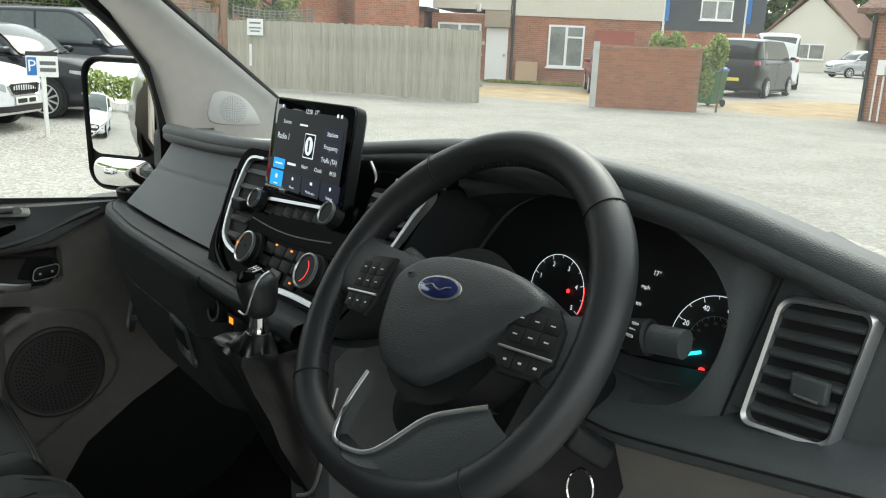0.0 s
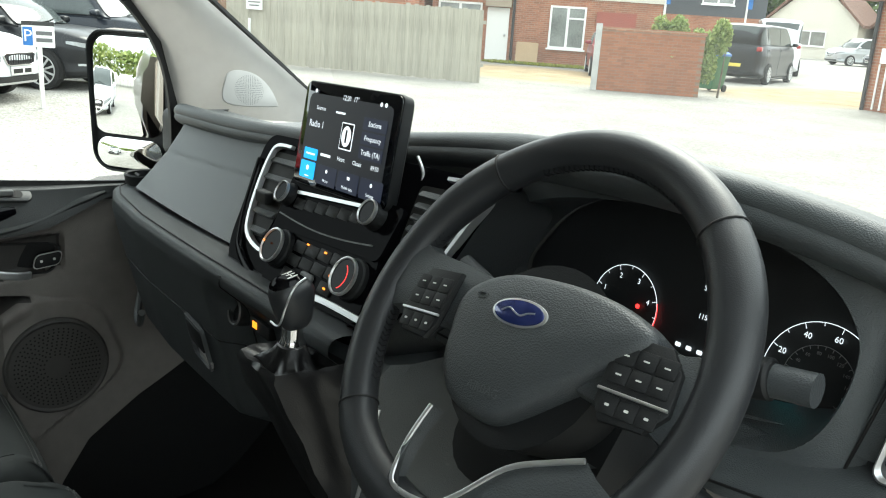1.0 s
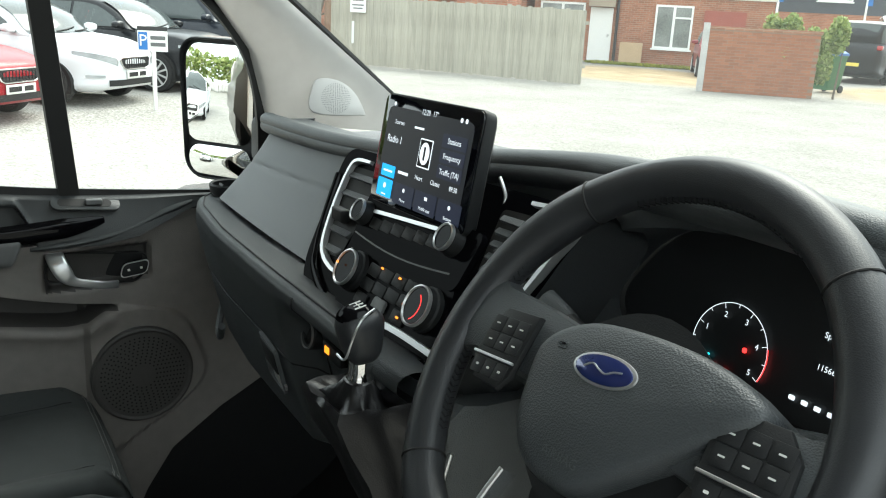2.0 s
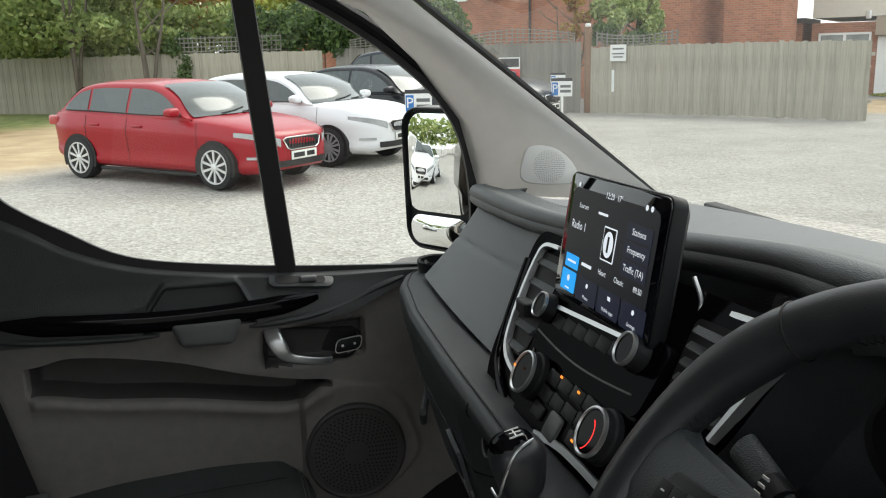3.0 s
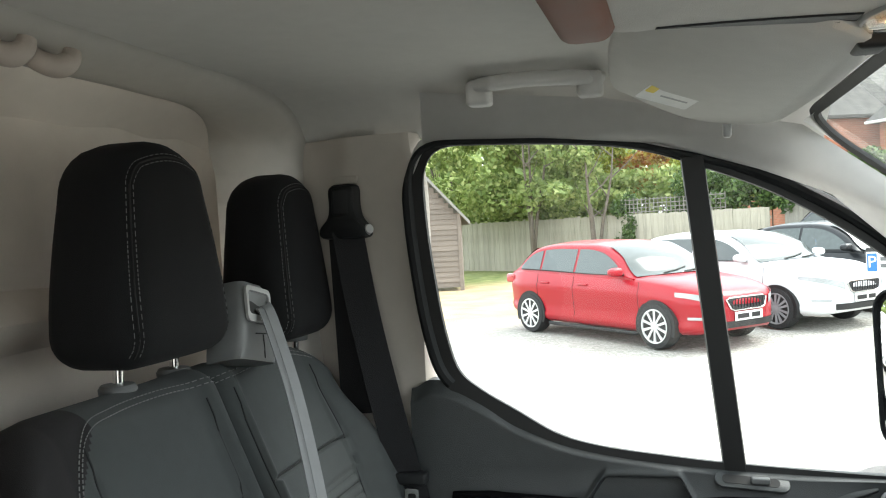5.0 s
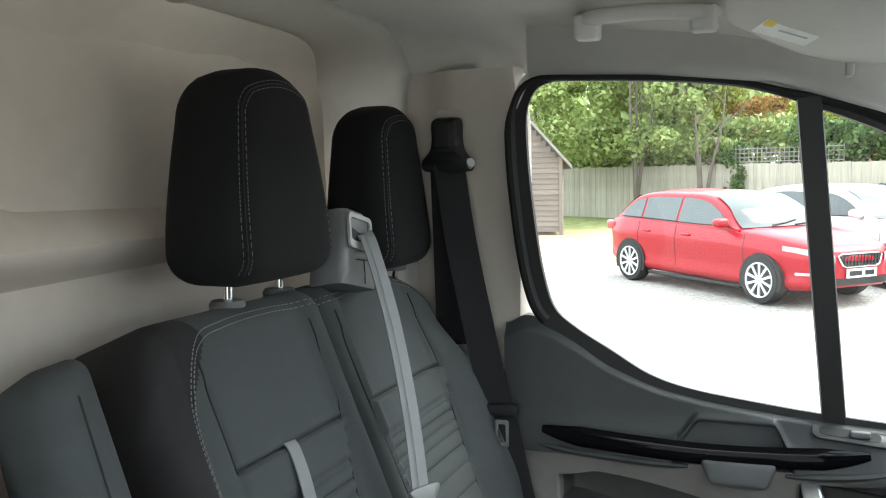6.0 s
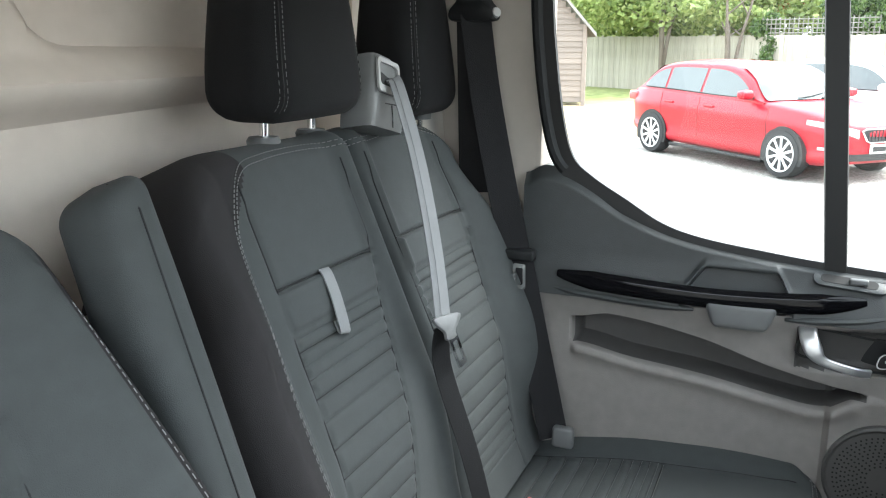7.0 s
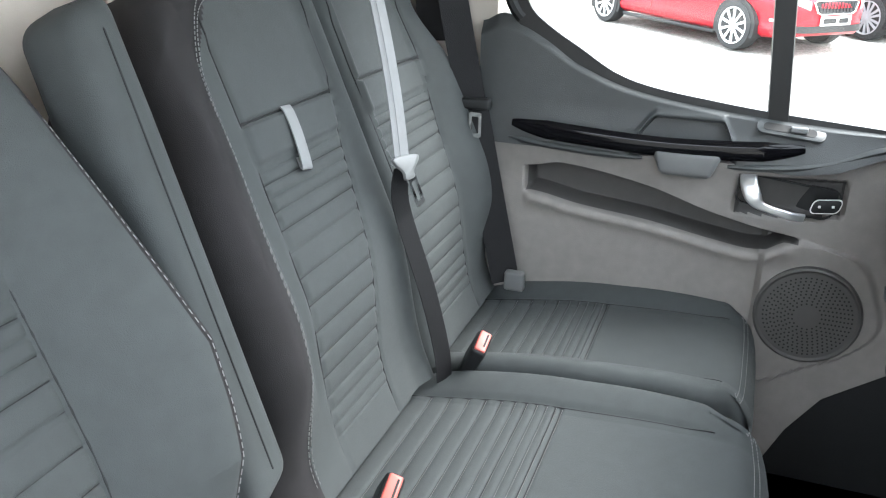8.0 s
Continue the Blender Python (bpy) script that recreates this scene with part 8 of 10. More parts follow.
def build_terrace():
    m = wall_frame((-29.5, 13.0), (0.83, 0.56))
    t = thing("terrace_house", (-31, 13, 0), "red brick terrace with grey tiled roof behind the fence", "house")
    bm = bmesh.new()
    wall_block(bm, m, -9.1, 3.6, 0, 5.25, 7.0)
    local_part("wall", bm, BRICK_T, t, m, "orange-red brick wall")
    bm = bmesh.new()
    roof(bm, m, -9.1, 3.6, 5.25, 7.0, 3.9, hip0=2.6)
    part("roof", bm, TILES, t, "grey concrete tile roof", 0)
    for x0, x1 in ((-7.68, -6.33), (-5.31, -4.06), (-2.19, -0.90), (-0.04, 1.18)):
        house_window(t, m, x0, x1, 3.92, 5.13, 1, 0.0)
    bm = bmesh.new()
    tube(bm, [m @ Vector((x, 5.16, 0.42)) for x in (-9.4, 4.0)], 0.06, 8)
    part("gutter", bm, UPVC, t)
    bm = bmesh.new()
    tube(bm, [m @ Vector((-3.05, z, 0.07)) for z in (0.1, 5.1)], 0.045, 8)
    part("downpipe", bm, SIGNK, t)
    # lower neighbour to its left and one to its right
    m2 = wall_frame((-38.5, 5.5), (0.92, 0.38))
    n = thing("terrace_house", (-40, 6, 0), "red brick house with a hipped tile roof", "house")
    bm = bmesh.new()
    wall_block(bm, m2, -9.5, 1.2, 0, 5.6, 7)
    local_part("wall", bm, BRICK_T, n, m2)
    bm = bmesh.new()
    roof(bm, m2, -9.5, 1.2, 5.6, 7, 3.4, hip0=2.5, hip1=3.0)
    part("roof", bm, TILES, n, "", 0)
    house_window(n, m2, -2.6, -1.7, 3.9, 5.1, 0)
    house_window(n, m2, -7.6, -6.2, 3.9, 5.2, 1)
    m3 = wall_frame((-26.3, 16.2), (0.80, 0.60))
    k = thing("terrace_house", (-27, 18, 0), "dull red brick house end with small windows", "house")
    bm = bmesh.new()
    wall_block(bm, m3, 0.0, 1.9, 0, 5.3, 1.6)
    local_part("wall", bm, BRICK_T, k, m3)
    house_window(k, m3, 0.5, 1.5, 4.0, 5.1, 1)


build_terrace()


def build_render_house():
    m = wall_frame((-23.6, 24.27), (0.707, 0.707))
    t = thing("rendered_house", (-24, 25, 0), "house with brick ground floor and cream rendered upper floor", "house")
    bm = bmesh.new()
    wall_block(bm, m, -5.4, 3.45, 0, 2.52, 7)
    local_part("wall", bm, BRICK_H, t, m, "brick ground floor")
    bm = bmesh.new()
    wall_block(bm, m @ Matrix.Translation((0, 0, 0.06)), -2.25, 3.5, 2.52, 5.4, 7)
    part("upper_wall", bm, RENDERW, t, "cream render", 0)
    bm = bmesh.new()
    wall_block(bm, m, -5.4, -2.3, 2.70, 5.4, 7)
    part("upper_wall", bm, RENDERW, t, "", 0)
    bm = bmesh.new()
    roof(bm, m, -5.4, 3.45, 5.4, 7, 3.0)
    part("roof", bm, TILES, t, "", 0)
    house_window(t, m, -0.78, 0.61, 0.63, 2.23, 1, 0.22)
    house_window(t, m, -5.15, -3.42, 1.0, 2.16, 1)
    bm = bmesh.new()
    plate(bm, m @ Matrix.Translation((-2.78, 1.02, 0.0)), rrect(0.86, 2.0, 0.02, 2), 0.06)
    dr = part("door", bm, UPVC, t, "off-white house door")
    bm = bmesh.new()
    rbox(bm, m @ Vector((-2.48, 1.0, 0.09)), (0.03, 0.03, 0.05), 0.01, 3)
    part("door_handle", bm, SATIN, dr)
    bm = bmesh.new()
    plate(bm, m @ Matrix.Translation((-2.78, 2.36, 0.0)), rrect(1.0, 0.62, 0.02, 2), 0.35)
    part("porch_hood", bm, mat("worn_timber_hood", (0.35, 0.29, 0.22), 0.8), t)
    bm = bmesh.new()
    tube(bm, [m @ Vector((-2.18, z, 0.09)) for z in (0.0, 5.2)], 0.055, 8)
    part("downpipe", bm, SIGNK, t)
    bm = bmesh.new()
    plate(bm, m @ Matrix.Translation((1.75, 1.05, 0.0)), rrect(1.5, 2.1, 0.02, 2), 0.05)
    part("garage_door", bm, mat("red_brown_door", (0.30, 0.075, 0.05), 0.6), t)
    bm = bmesh.new()
    rbox(bm, m @ Vector((-3.55, 2.75, 0.1)), (0.1, 0.05, 0.14), 0.02, 3)
    part("wall_lamp", bm, UPVC, t)
    bm = bmesh.new()
    plate(bm, m @ Matrix.Translation((-1.55, 0.42, 0.25)) @ Matrix.Rotation(radians(-14), 4, "X"), rrect(0.85, 0.75, 0.01, 2), 0.03)
    b = solo("leaning_board", bm, mat("board_ply", (0.42, 0.30, 0.18), 0.8), "tan board leaning against the house wall", "board", smooth=0)
    # dark porch block at the far end with a small window
    m2 = wall_frame((-28.2, 19.7), (0.707, 0.707))
    s = thing("side_extension", (-28.5, 20, 0), "low dark extension with a slatted window beside the house", "extension")
    bm = bmesh.new()
    wall_block(bm, m2, -1.6, 0.75, 0, 2.55, 3)
    local_part("wall", bm, BRICK_H, s, m2)
    bm = bmesh.new()
    wall_block(bm, m2 @ Matrix.Translation((0, 0, 0.25)), -1.8, 0.9, 2.55, 2.72, 3.4)
    part("roof_slab", bm, SIGNK, s, "", 0)
    house_window(s, m2, -0.9, 0.4, 1.3, 2.3, 1)


build_render_house()


def build_right_building():
    m = wall_frame((-10.2, 21.4), (0.93, -0.36))
    t = thing("brick_outbuilding", (-9, 22, 0), "brick outbuilding with tiled eaves and a meter box", "building")
    bm = bmesh.new()
    wall_block(bm, m, 0, 6, 0, 2.75, 6)
    local_part("wall", bm, BRICK_H, t, m)
    bm = bmesh.new()
    roof(bm, m, 0, 6, 2.75, 6, 2.2, 0.3)
    part("roof", bm, TILES_R, t, "", 0)
    bm = bmesh.new()
    plate(bm, m @ Matrix.Translation((0.62, 1.35, 0.0)), rrect(0.26, 0.36, 0.02, 2), 0.14)
    part("meter_box", bm, UPVC, t)
    for x in (0.42, 0.66):
        bm = bmesh.new()
        tube(bm, [m @ Vector((x, z, 0.05)) for z in (0.05, 1.15)], 0.025, 8)
        part("pipe", bm, UPVC, t)
    bm = bmesh.new()
    tube(bm, [m @ Vector((0.10, z, 0.07)) for z in (0.0, 2.65)], 0.05, 8)
    part("downpipe", bm, SIGNK, t)


build_right_building()


def build_far_street():
    # pale gabled houses at the end of the road
    for i, (x, y, w, h, turn, rise) in enumerate(((-38, 66, 7.0, 3.0, 0.25, 3.4), (-31, 70, 7.0, 3.0, 0.25, 3.4), (-24, 62, 8.0, 5.6, -0.75, 2.6))):
        t = thing("distant_house", (x, y, 0), "pale rendered house with a brown tiled gable far off", "house", "distant houses")
        d = (math.cos(turn), math.sin(turn))
        m = wall_frame((x, y), d)
        bm = bmesh.new()
        o = [(-w / 2, 0), (w / 2, 0), (w / 2, h), (0, h + rise * 0.9), (-w / 2, h)]
        loft(bm, [[m @ Vector((a, b, z)) for a, b in o] for z in (0, -8)])
        part("wall", bm, RENDERW, t, "", 0)
        bm = bmesh.new()
        for s in (-1, 1):
            loft(bm, [[m @ Vector((s * (w / 2 + 0.4), h - 0.4, z)), m @ Vector((0, h + rise, z)), m @ Vector((0, h + rise + 0.22, z)), m @ Vector((s * (w / 2 + 0.4), h - 0.18, z))] for z in (0.4, -8.4)])
        part("roof", bm, TILES_R, t, "", 0)
        house_window(t, m, -1.2, 1.2, 1.0, 2.2, 1)
        if h > 4:
            house_window(t, m, -2.6, -1.4, 3.6, 4.8, 1)
            house_window(t, m, 1.2, 2.4, 3.6, 4.8, 1)
    # commercial shed roof behind the hedge
    t = thing("dark_gantry", (-27, 42, 0), "dark glazed upper storey of a building behind the hedge", "building")
    m = wall_frame((-27.5, 38.5), (0.8, 0.6))
    bm = bmesh.new()
    wall_block(bm, m, -3.4, 2.6, 2.4, 4.3, 3)
    part("wall", bm, mat("slate_cladding", (0.06, 0.065, 0.075), 0.5), t, "", 0)
    bm = bmesh.new()
    wall_block(bm, m, -3.2, 2.4, 0, 2.4, 2.6)
    part("lower_wall", bm, BRICK_H, t, "", 0)
    house_window(t, m, -0.6, 1.0, 3.0, 4.0, 1)
    for x, y in ((-29, 36.5), (-26.2, 39.5)):
        bm = bmesh.new()
        p = thing("blue_flag_pole", (x, y, 0), "blue banner pole standing behind the hedge", "banner")
        tube(bm, [(x, y, 0), (x, y, 4.6)], 0.06, 8)
        part("pole", bm, POSTW, p)
        bm = bmesh.new()
        box(bm, (x + 0.16, y, 3.7), (0.28, 0.03, 1.7))
        part("banner", bm, SIGNB, p)


build_far_street()


# ---- fences, garden wall, shed ----
def fence_run(name, a, b, h, material, label, board=0.105, sag=0.0, cap=False):
    a, b = Vector(a), Vector(b)
    d = (b - a)
    l = d.length
    d.normalize()
    nrm = Vector((d.y, -d.x, 0))
    t = thing(name, a, label, "fence")
    n = int(l / board)
    bm = bmesh.new()
    box(bm, (0, 0, h / 2), (board * 1.06, 0.02, h), 0.003, 1)
    me = finish(bm, "board", material, 0)
    rnd = random.Random(4)
    ang = math.atan2(d.y, d.x)
    for i in range(n):
        p = a + d * (board * (i + 0.5)) - nrm * (0.012 * (i % 2))
        ob = new("board", me)
        ob.parent = t
        ob.matrix_local = Matrix.Translation(p - a + Vector((0, 0, rnd.uniform(-0.02, 0.015) + sag * math.sin(math.pi * i / n)))) @ Euler((0, rnd.uniform(-0.006, 0.006), ang)).to_matrix().to_4x4()
    for i in range(int(l / 2.7) + 1):
        p = a + d * min(l, 2.7 * i) - nrm * 0.075
        bm = bmesh.new()
        box(bm, p + Vector((0, 0, (h + 0.05) / 2)), (0.09, 0.09, h + 0.05), 0.008)
        part("post", bm, material, t)
    for z in (0.4, h - 0.35):
        bm = bmesh.new()
        loft(bm, [[q - nrm * (0.03 + 0.04 * k) + Vector((0, 0, z + w)) for k, w in ((0, 0), (1, 0), (1, 0.08), (0, 0.08))] for q in (a, b)])
        part("rail", bm, material, t)
    return t


fence_run("close_board_fence", (-22.6, 9.75, 0), (-16.4, 14.05, 0), 1.82, FENCEW, "weathered grey close-board fence along the yard", 0.11, 0.03)
fence_run("close_board_fence", (-26.2, 3.0, 0), (-22.75, 9.6, 0), 2.0, FENCED, "darker grey panel fence behind the parked cars", 0.13)
fence_run("close_board_fence", (-36.5, -12.5, 0), (-26.4, 2.6, 0), 1.95, FENCEW, "pale weathered fence at the back of the yard", 0.15)


def trellis(a, b, z0, z1, arch):
    a, b = Vector(a), Vector(b)
    t = thing("trellis", a, "wooden lattice trellis on top of the fence", "trellis", "trellises")
    l = (b - a).length
    n = int(l / 0.16)
    for i in range(n + 1):
        p = a.lerp(b, i / n)
        h = z1 + arch * math.sin(math.pi * i / n)
        bm = bmesh.new()
        box(bm, p + Vector((0, 0, (z0 + h) / 2)), (0.03, 0.03, h - z0))
        part("slat", bm, FENCED, t)
    for k in range(4):
        bm = bmesh.new()
        tube(bm, [a.lerp(b, i / 12) + Vector((0, 0, z0 + (z1 + arch * math.sin(math.pi * i / 12) - z0) * (k + 0.5) / 4)) for i in range(13)], 0.016, 4)
        part("slat", bm, FENCED, t)


trellis((-24.3, 6.5, 0), (-22.85, 9.4, 0), 2.0, 2.25, 0.18)
trellis((-25.9, 3.4, 0), (-24.4, 6.3, 0), 2.0, 2.25, 0.18)
trellis((-22.4, 9.9, 0), (-20.4, 11.3, 0), 1.84, 2.25, -0.12)
trellis((-29.5, -2.0, 0), (-27.2, 1.4, 0), 1.95, 2.5, 0.0)

gp = thing("gate_post", (-22.65, 9.7, 0), "brown timber gate post with a cap", "post")
bm = bmesh.new()
box(bm, (-22.62, 9.72, 1.2), (0.16, 0.16, 2.4), 0.02)
part("post_shaft", bm, mat("brown_timber", (0.22, 0.13, 0.08), 0.85), gp)
bm = bmesh.new()
rbox(bm, (-22.62, 9.72, 2.44), (0.07, 0.07, 0.05), 0.03, 3)
part("post_cap", bm, UPVC, gp)


def brick_wall():
    a, b = Vector((-14.83, 16.64, 0)), Vector((-12.95, 18.42, 0))
    m = wall_frame((a.x, a.y), (b.x - a.x, b.y - a.y))
    l = (b - a).length
    t = thing("garden_wall", (-13.9, 17.5, 0), "red brick garden wall with end pier and coping course", "wall")
    bm = bmesh.new()
    wall_block(bm, m, 0, l, 0, 1.53, 0.22)
    local_part("wall", bm, mat("mortar", (0.25, 0.165, 0.115), 0.95, var=0.2, grain=0.5, grain_size=0.01), t, m)
    bm = bmesh.new()
    box(bm, (0, 0, 0), (0.213, 0.063, 0.03), 0.004, 1)
    me = finish(bm, "brick", mat("loose_brick", (0.31, 0.125, 0.066), 0.9, var=0.2, per_object=0.26, grain=0.5, grain_size=0.012, big=6), 0)
    rnd = random.Random(12)
    for row in range(20):
        n = int(l / 0.225)
        for k in range(n + row % 2):
            x = 0.113 + 0.225 * k - (0.1125 if row % 2 else 0.0)
            x = max(0.106, min(l - 0.106, x))
            ob = new("brick", me)
            ob.parent = t
            ob.matrix_local = Matrix.Translation(-ORI[t.name]) @ m @ Matrix.Translation((x, 0.04 + 0.075 * row, -0.006 + rnd.uniform(-0.002, 0.003))) @ Matrix.Rotation(rnd.uniform(-0.008, 0.008), 4, "Z")
    bm = bmesh.new()
    wall_block(bm, m @ Matrix.Translation((0, 0, 0.02)), -0.03, l + 0.03, 1.53, 1.61, 0.26)
    local_part("coping", bm, BRICK_W, t, m)
    bm = bmesh.new()
    wall_block(bm, m @ Matrix.Translation((0, 0, 0.03)), -0.16, 0.0, 0, 1.68, 0.28)
    part("pier", bm, CONC, t, "", 0)


brick_wall()


def build_shed():
    t = thing("timber_shed", (-23.5, -7.5, 0), "weathered clapboard shed with a pitched roof", "shed")
    m = wall_frame((-23.1, -6.07), (-0.30, -0.95)) 
    # front gable runs from the eave corner to the left
    d = Vector((0.33, -0.94, 0)).normalized()
    out = Vector((0.94, 0.33, 0))
    c = Vector((-23.1, -6.07, 0))
    half = 2.35
    for i in range(24):
        z0 = 0.10 + 0.15 * i
        z1 = z0 + 0.16
        slope = 1.12
        lim = 0.0 if z1 < 2.2 else (z1 - 2.2) / slope
        if lim > half - 0.05:
            break
        bm = bmesh.new()
        q = [c + d * lim, c + d * (2 * half - lim)]
        loft(bm, [[p + out * 0.035 + Vector((0, 0, z0)), p + out * 0.012 + Vector((0, 0, z1)), p - out * 0.01 + Vector((0, 0, z1)), p - out * 0.01 + Vector((0, 0, z0))] for p in q])
        part("board", bm, SHEDW, t, "", 0)
    side = Vector((-0.94, -0.33, 0))
    for i in range(14):
        z0 = 0.10 + 0.15 * i
        bm = bmesh.new()
        loft(bm, [[p - d * 0.035 + Vector((0, 0, z0)), p - d * 0.012 + Vector((0, 0, z0 + 0.16)), p + d * 0.01 + Vector((0, 0, z0 + 0.16)), p + d * 0.01 + Vector((0, 0, z0))] for p in (c, c + side * 4)])
        part("board", bm, SHEDW, t, "", 0)
    bm = bmesh.new()
    box(bm, c + out * 0.0 + Vector((0.02, 0.02, 1.1)), (0.10, 0.10, 2.2))
    part("corner_post", bm, SHEDW, t)
    ridge = c + d * half + Vector((0, 0, 2.2 + half * 1.12))
    for s, e in ((-1, c - d * 0.30 + Vector((0, 0, 2.2 - 0.30 * 1.12))), (1, c + d * (2 * half + 0.3) + Vector((0, 0, 2.2 - 0.30 * 1.12)))):
        bm = bmesh.new()
        up = Vector((0, 0, 0.10))
        loft(bm, [[e + o, ridge + o, ridge + o + up, e + o + up] for o in (out * 0.25, side * 4.3)])
        part("roof_slope", bm, mat("grey_felt", (0.22, 0.21, 0.195), 0.9, var=0.25), t, "", 0)


build_shed()


# ---- signs, bin ----
def parking_sign(p, h, w, bh, red=False, name="parking_sign"):
    p = Vector(p)
    t = thing(name, p, "white parking sign on a white wooden post", "sign", "parking signs")
    bm = bmesh.new()
    box(bm, p + Vector((0, 0, h / 2)), (0.07, 0.05, h), 0.006)
    part("post", bm, POSTW, t)
    f = Vector((0.93, -0.37, 0)).normalized()
    m = basis(p + f * 0.04 + Vector((0, 0, h - bh / 2 + 0.06)), Vector((-f.y, f.x, 0)), (0, 0, 1))
    bm = bmesh.new()
    plate(bm, m, rrect(w, bh, 0.01, 2), 0.012)
    bd = part("board", bm, SIGNW, t)
    bm = bmesh.new()
    plate(bm, m @ Matrix.Translation((0, bh * 0.60, 0)), rrect(w, bh * 0.2, 0.01, 2), 0.012)
    part("header_bar", bm, SIGNK, bd)
    bm = bmesh.new()
    plate(bm, m @ Matrix.Translation((-w * 0.32, 0, 0.013)), rrect(w * 0.3, bh * 0.85, 0.01, 2), 0.003)
    part("blue_panel", bm, SIGNB, bd)
    words("sign_letter", "P", bh * 0.8, m @ Matrix.Translation((-w * 0.32, 0, 0.0175)), SIGNW, bd)
    for k in (0.16, -0.16):
        bm = bmesh.new()
        plate(bm, m @ Matrix.Translation((w * 0.18, bh * k, 0.013)), rrect(w * 0.5, bh * 0.18, 0.005, 2), 0.003)
        part("text_bar", bm, SIGNR if red else GREYP, bd)


parking_sign((-11.85, 2.52, ground_z(-11.85, 2.52)), 1.04, 0.40, 0.28)
parking_sign((-15.7, 6.25, ground_z(-15.7, 6.25)), 1.0, 0.42, 0.30)
parking_sign((-21.9, 8.55, 0), 1.05, 0.40, 0.30)


def flat_sign(name, p, facing, w, h, label, bands):
    p = Vector(p)
    f = Vector((*facing, 0)).normalized()
    m = basis(p, Vector((-f.y, f.x, 0)), (0, 0, 1))
    bm = bmesh.new()
    plate(bm, m, rrect(w, h, 0.01, 2), 0.01)
    t = solo(name, bm, SIGNW, label, "sign", smooth=0)
    for y, bh, mt, bw in bands:
        bm = bmesh.new()
        plate(bm, m @ Matrix.Translation((0, h * y, 0.011)), rrect(w * bw, h * bh, 0.004, 2), 0.003)
        part("sign_band", bm, mt, t)


flat_sign("fence_sign", (-21.75, 10.25, 1.66), (0.565, -0.825), 0.50, 0.44, "white notice board on the grey fence", ((0.25, 0.10, GREYP, 0.7), (-0.05, 0.08, GREYP, 0.75), (-0.25, 0.08, GREYP, 0.6)))
flat_sign("warning_sign", (-23.6, 7.7, 1.18), (0.88, -0.47), 0.62, 0.85, "red and white notice on the dark fence", ((0.32, 0.28, SIGNK, 0.9), (-0.03, 0.28, SIGNR, 1.0), (-0.35, 0.06, GREYP, 0.7)))
flat_sign("fence_notice", (-21.95, 10.2, 0.9), (0.565, -0.825), 0.08, 0.6, "narrow white strip by the gate post", ())

wb = thing("wheelie_bin", (-14.45, 21.0, 0), "green wheelie bin with a blue lid", "bin")
bm = bmesh.new()
loft(bm, [[Vector((-14.45 + x * k, 21.0 + y * k, z)) for x, y in rrect(0.58, 0.70, 0.06, 4)] for z, k in ((0.08, 0.8), (0.9, 1.0), (0.98, 1.06), (1.0, 1.06))])
part("bin_body", bm, BIN_G, wb)
bm = bmesh.new()
loft(bm, [[Vector((-14.45 + x * k, 21.0 + y * k, z)) for x, y in rrect(0.60, 0.74, 0.06, 4)] for z, k in ((1.005, 1.06), (1.06, 1.04), (1.12, 0.8), (1.14, 0.3))])
part("lid", bm, BIN_B, wb)
for s in (-1, 1):
    bm = bmesh.new()
    cyl(bm, (-14.45 + s * 0.22, 21.28, 0.10), (-14.45 + s * 0.27, 21.28, 0.10), 0.10, seg=18)
    part("wheel", bm, TYRE, wb)


# ---- plants ----
def leaves(name, blobs, count, size, material, parent, seed, flat=0.0):
    """Many small leaves scattered through a set of ellipsoids, denser towards their skin."""
    rng = np.random.default_rng(seed)
    vol = np.array([b[3] * b[4] * b[5] for b in blobs])
    pick = rng.choice(len(blobs), count, p=vol / vol.sum())
    bl = np.array([b[:6] for b in blobs])[pick]
    d = rng.normal(size=(count, 3))
    d /= np.linalg.norm(d, axis=1)[:, None]
    r = rng.uniform(0.25, 1.08, count) ** 0.55
    c = bl[:, :3] + d * bl[:, 3:] * r[:, None]
    c[:, 2] = np.maximum(c[:, 2], 0.05)
    u = rng.normal(size=(count, 3))
    u /= np.linalg.norm(u, axis=1)[:, None]
    v = np.cross(u, rng.normal(size=(count, 3)))
    v /= np.linalg.norm(v, axis=1)[:, None]
    s = size * rng.uniform(0.6, 1.4, count)[:, None]
    a, b = u * s, v * s * 0.55
    verts = np.stack([c - a, c + b, c + a, c - b], 1).reshape(-1, 3)
    o = ORI[parent.name]
    verts -= np.array(o)
    faces = np.arange(count * 4).reshape(-1, 4)
    me = bpy.data.meshes.new(name)
    me.from_pydata(verts.tolist(), [], faces.tolist())
    me.materials.append(material)
    ob = new(name, me)
    ob.parent = parent
    ORI[ob.name] = o
    return tagged(ob, kind="stuff")


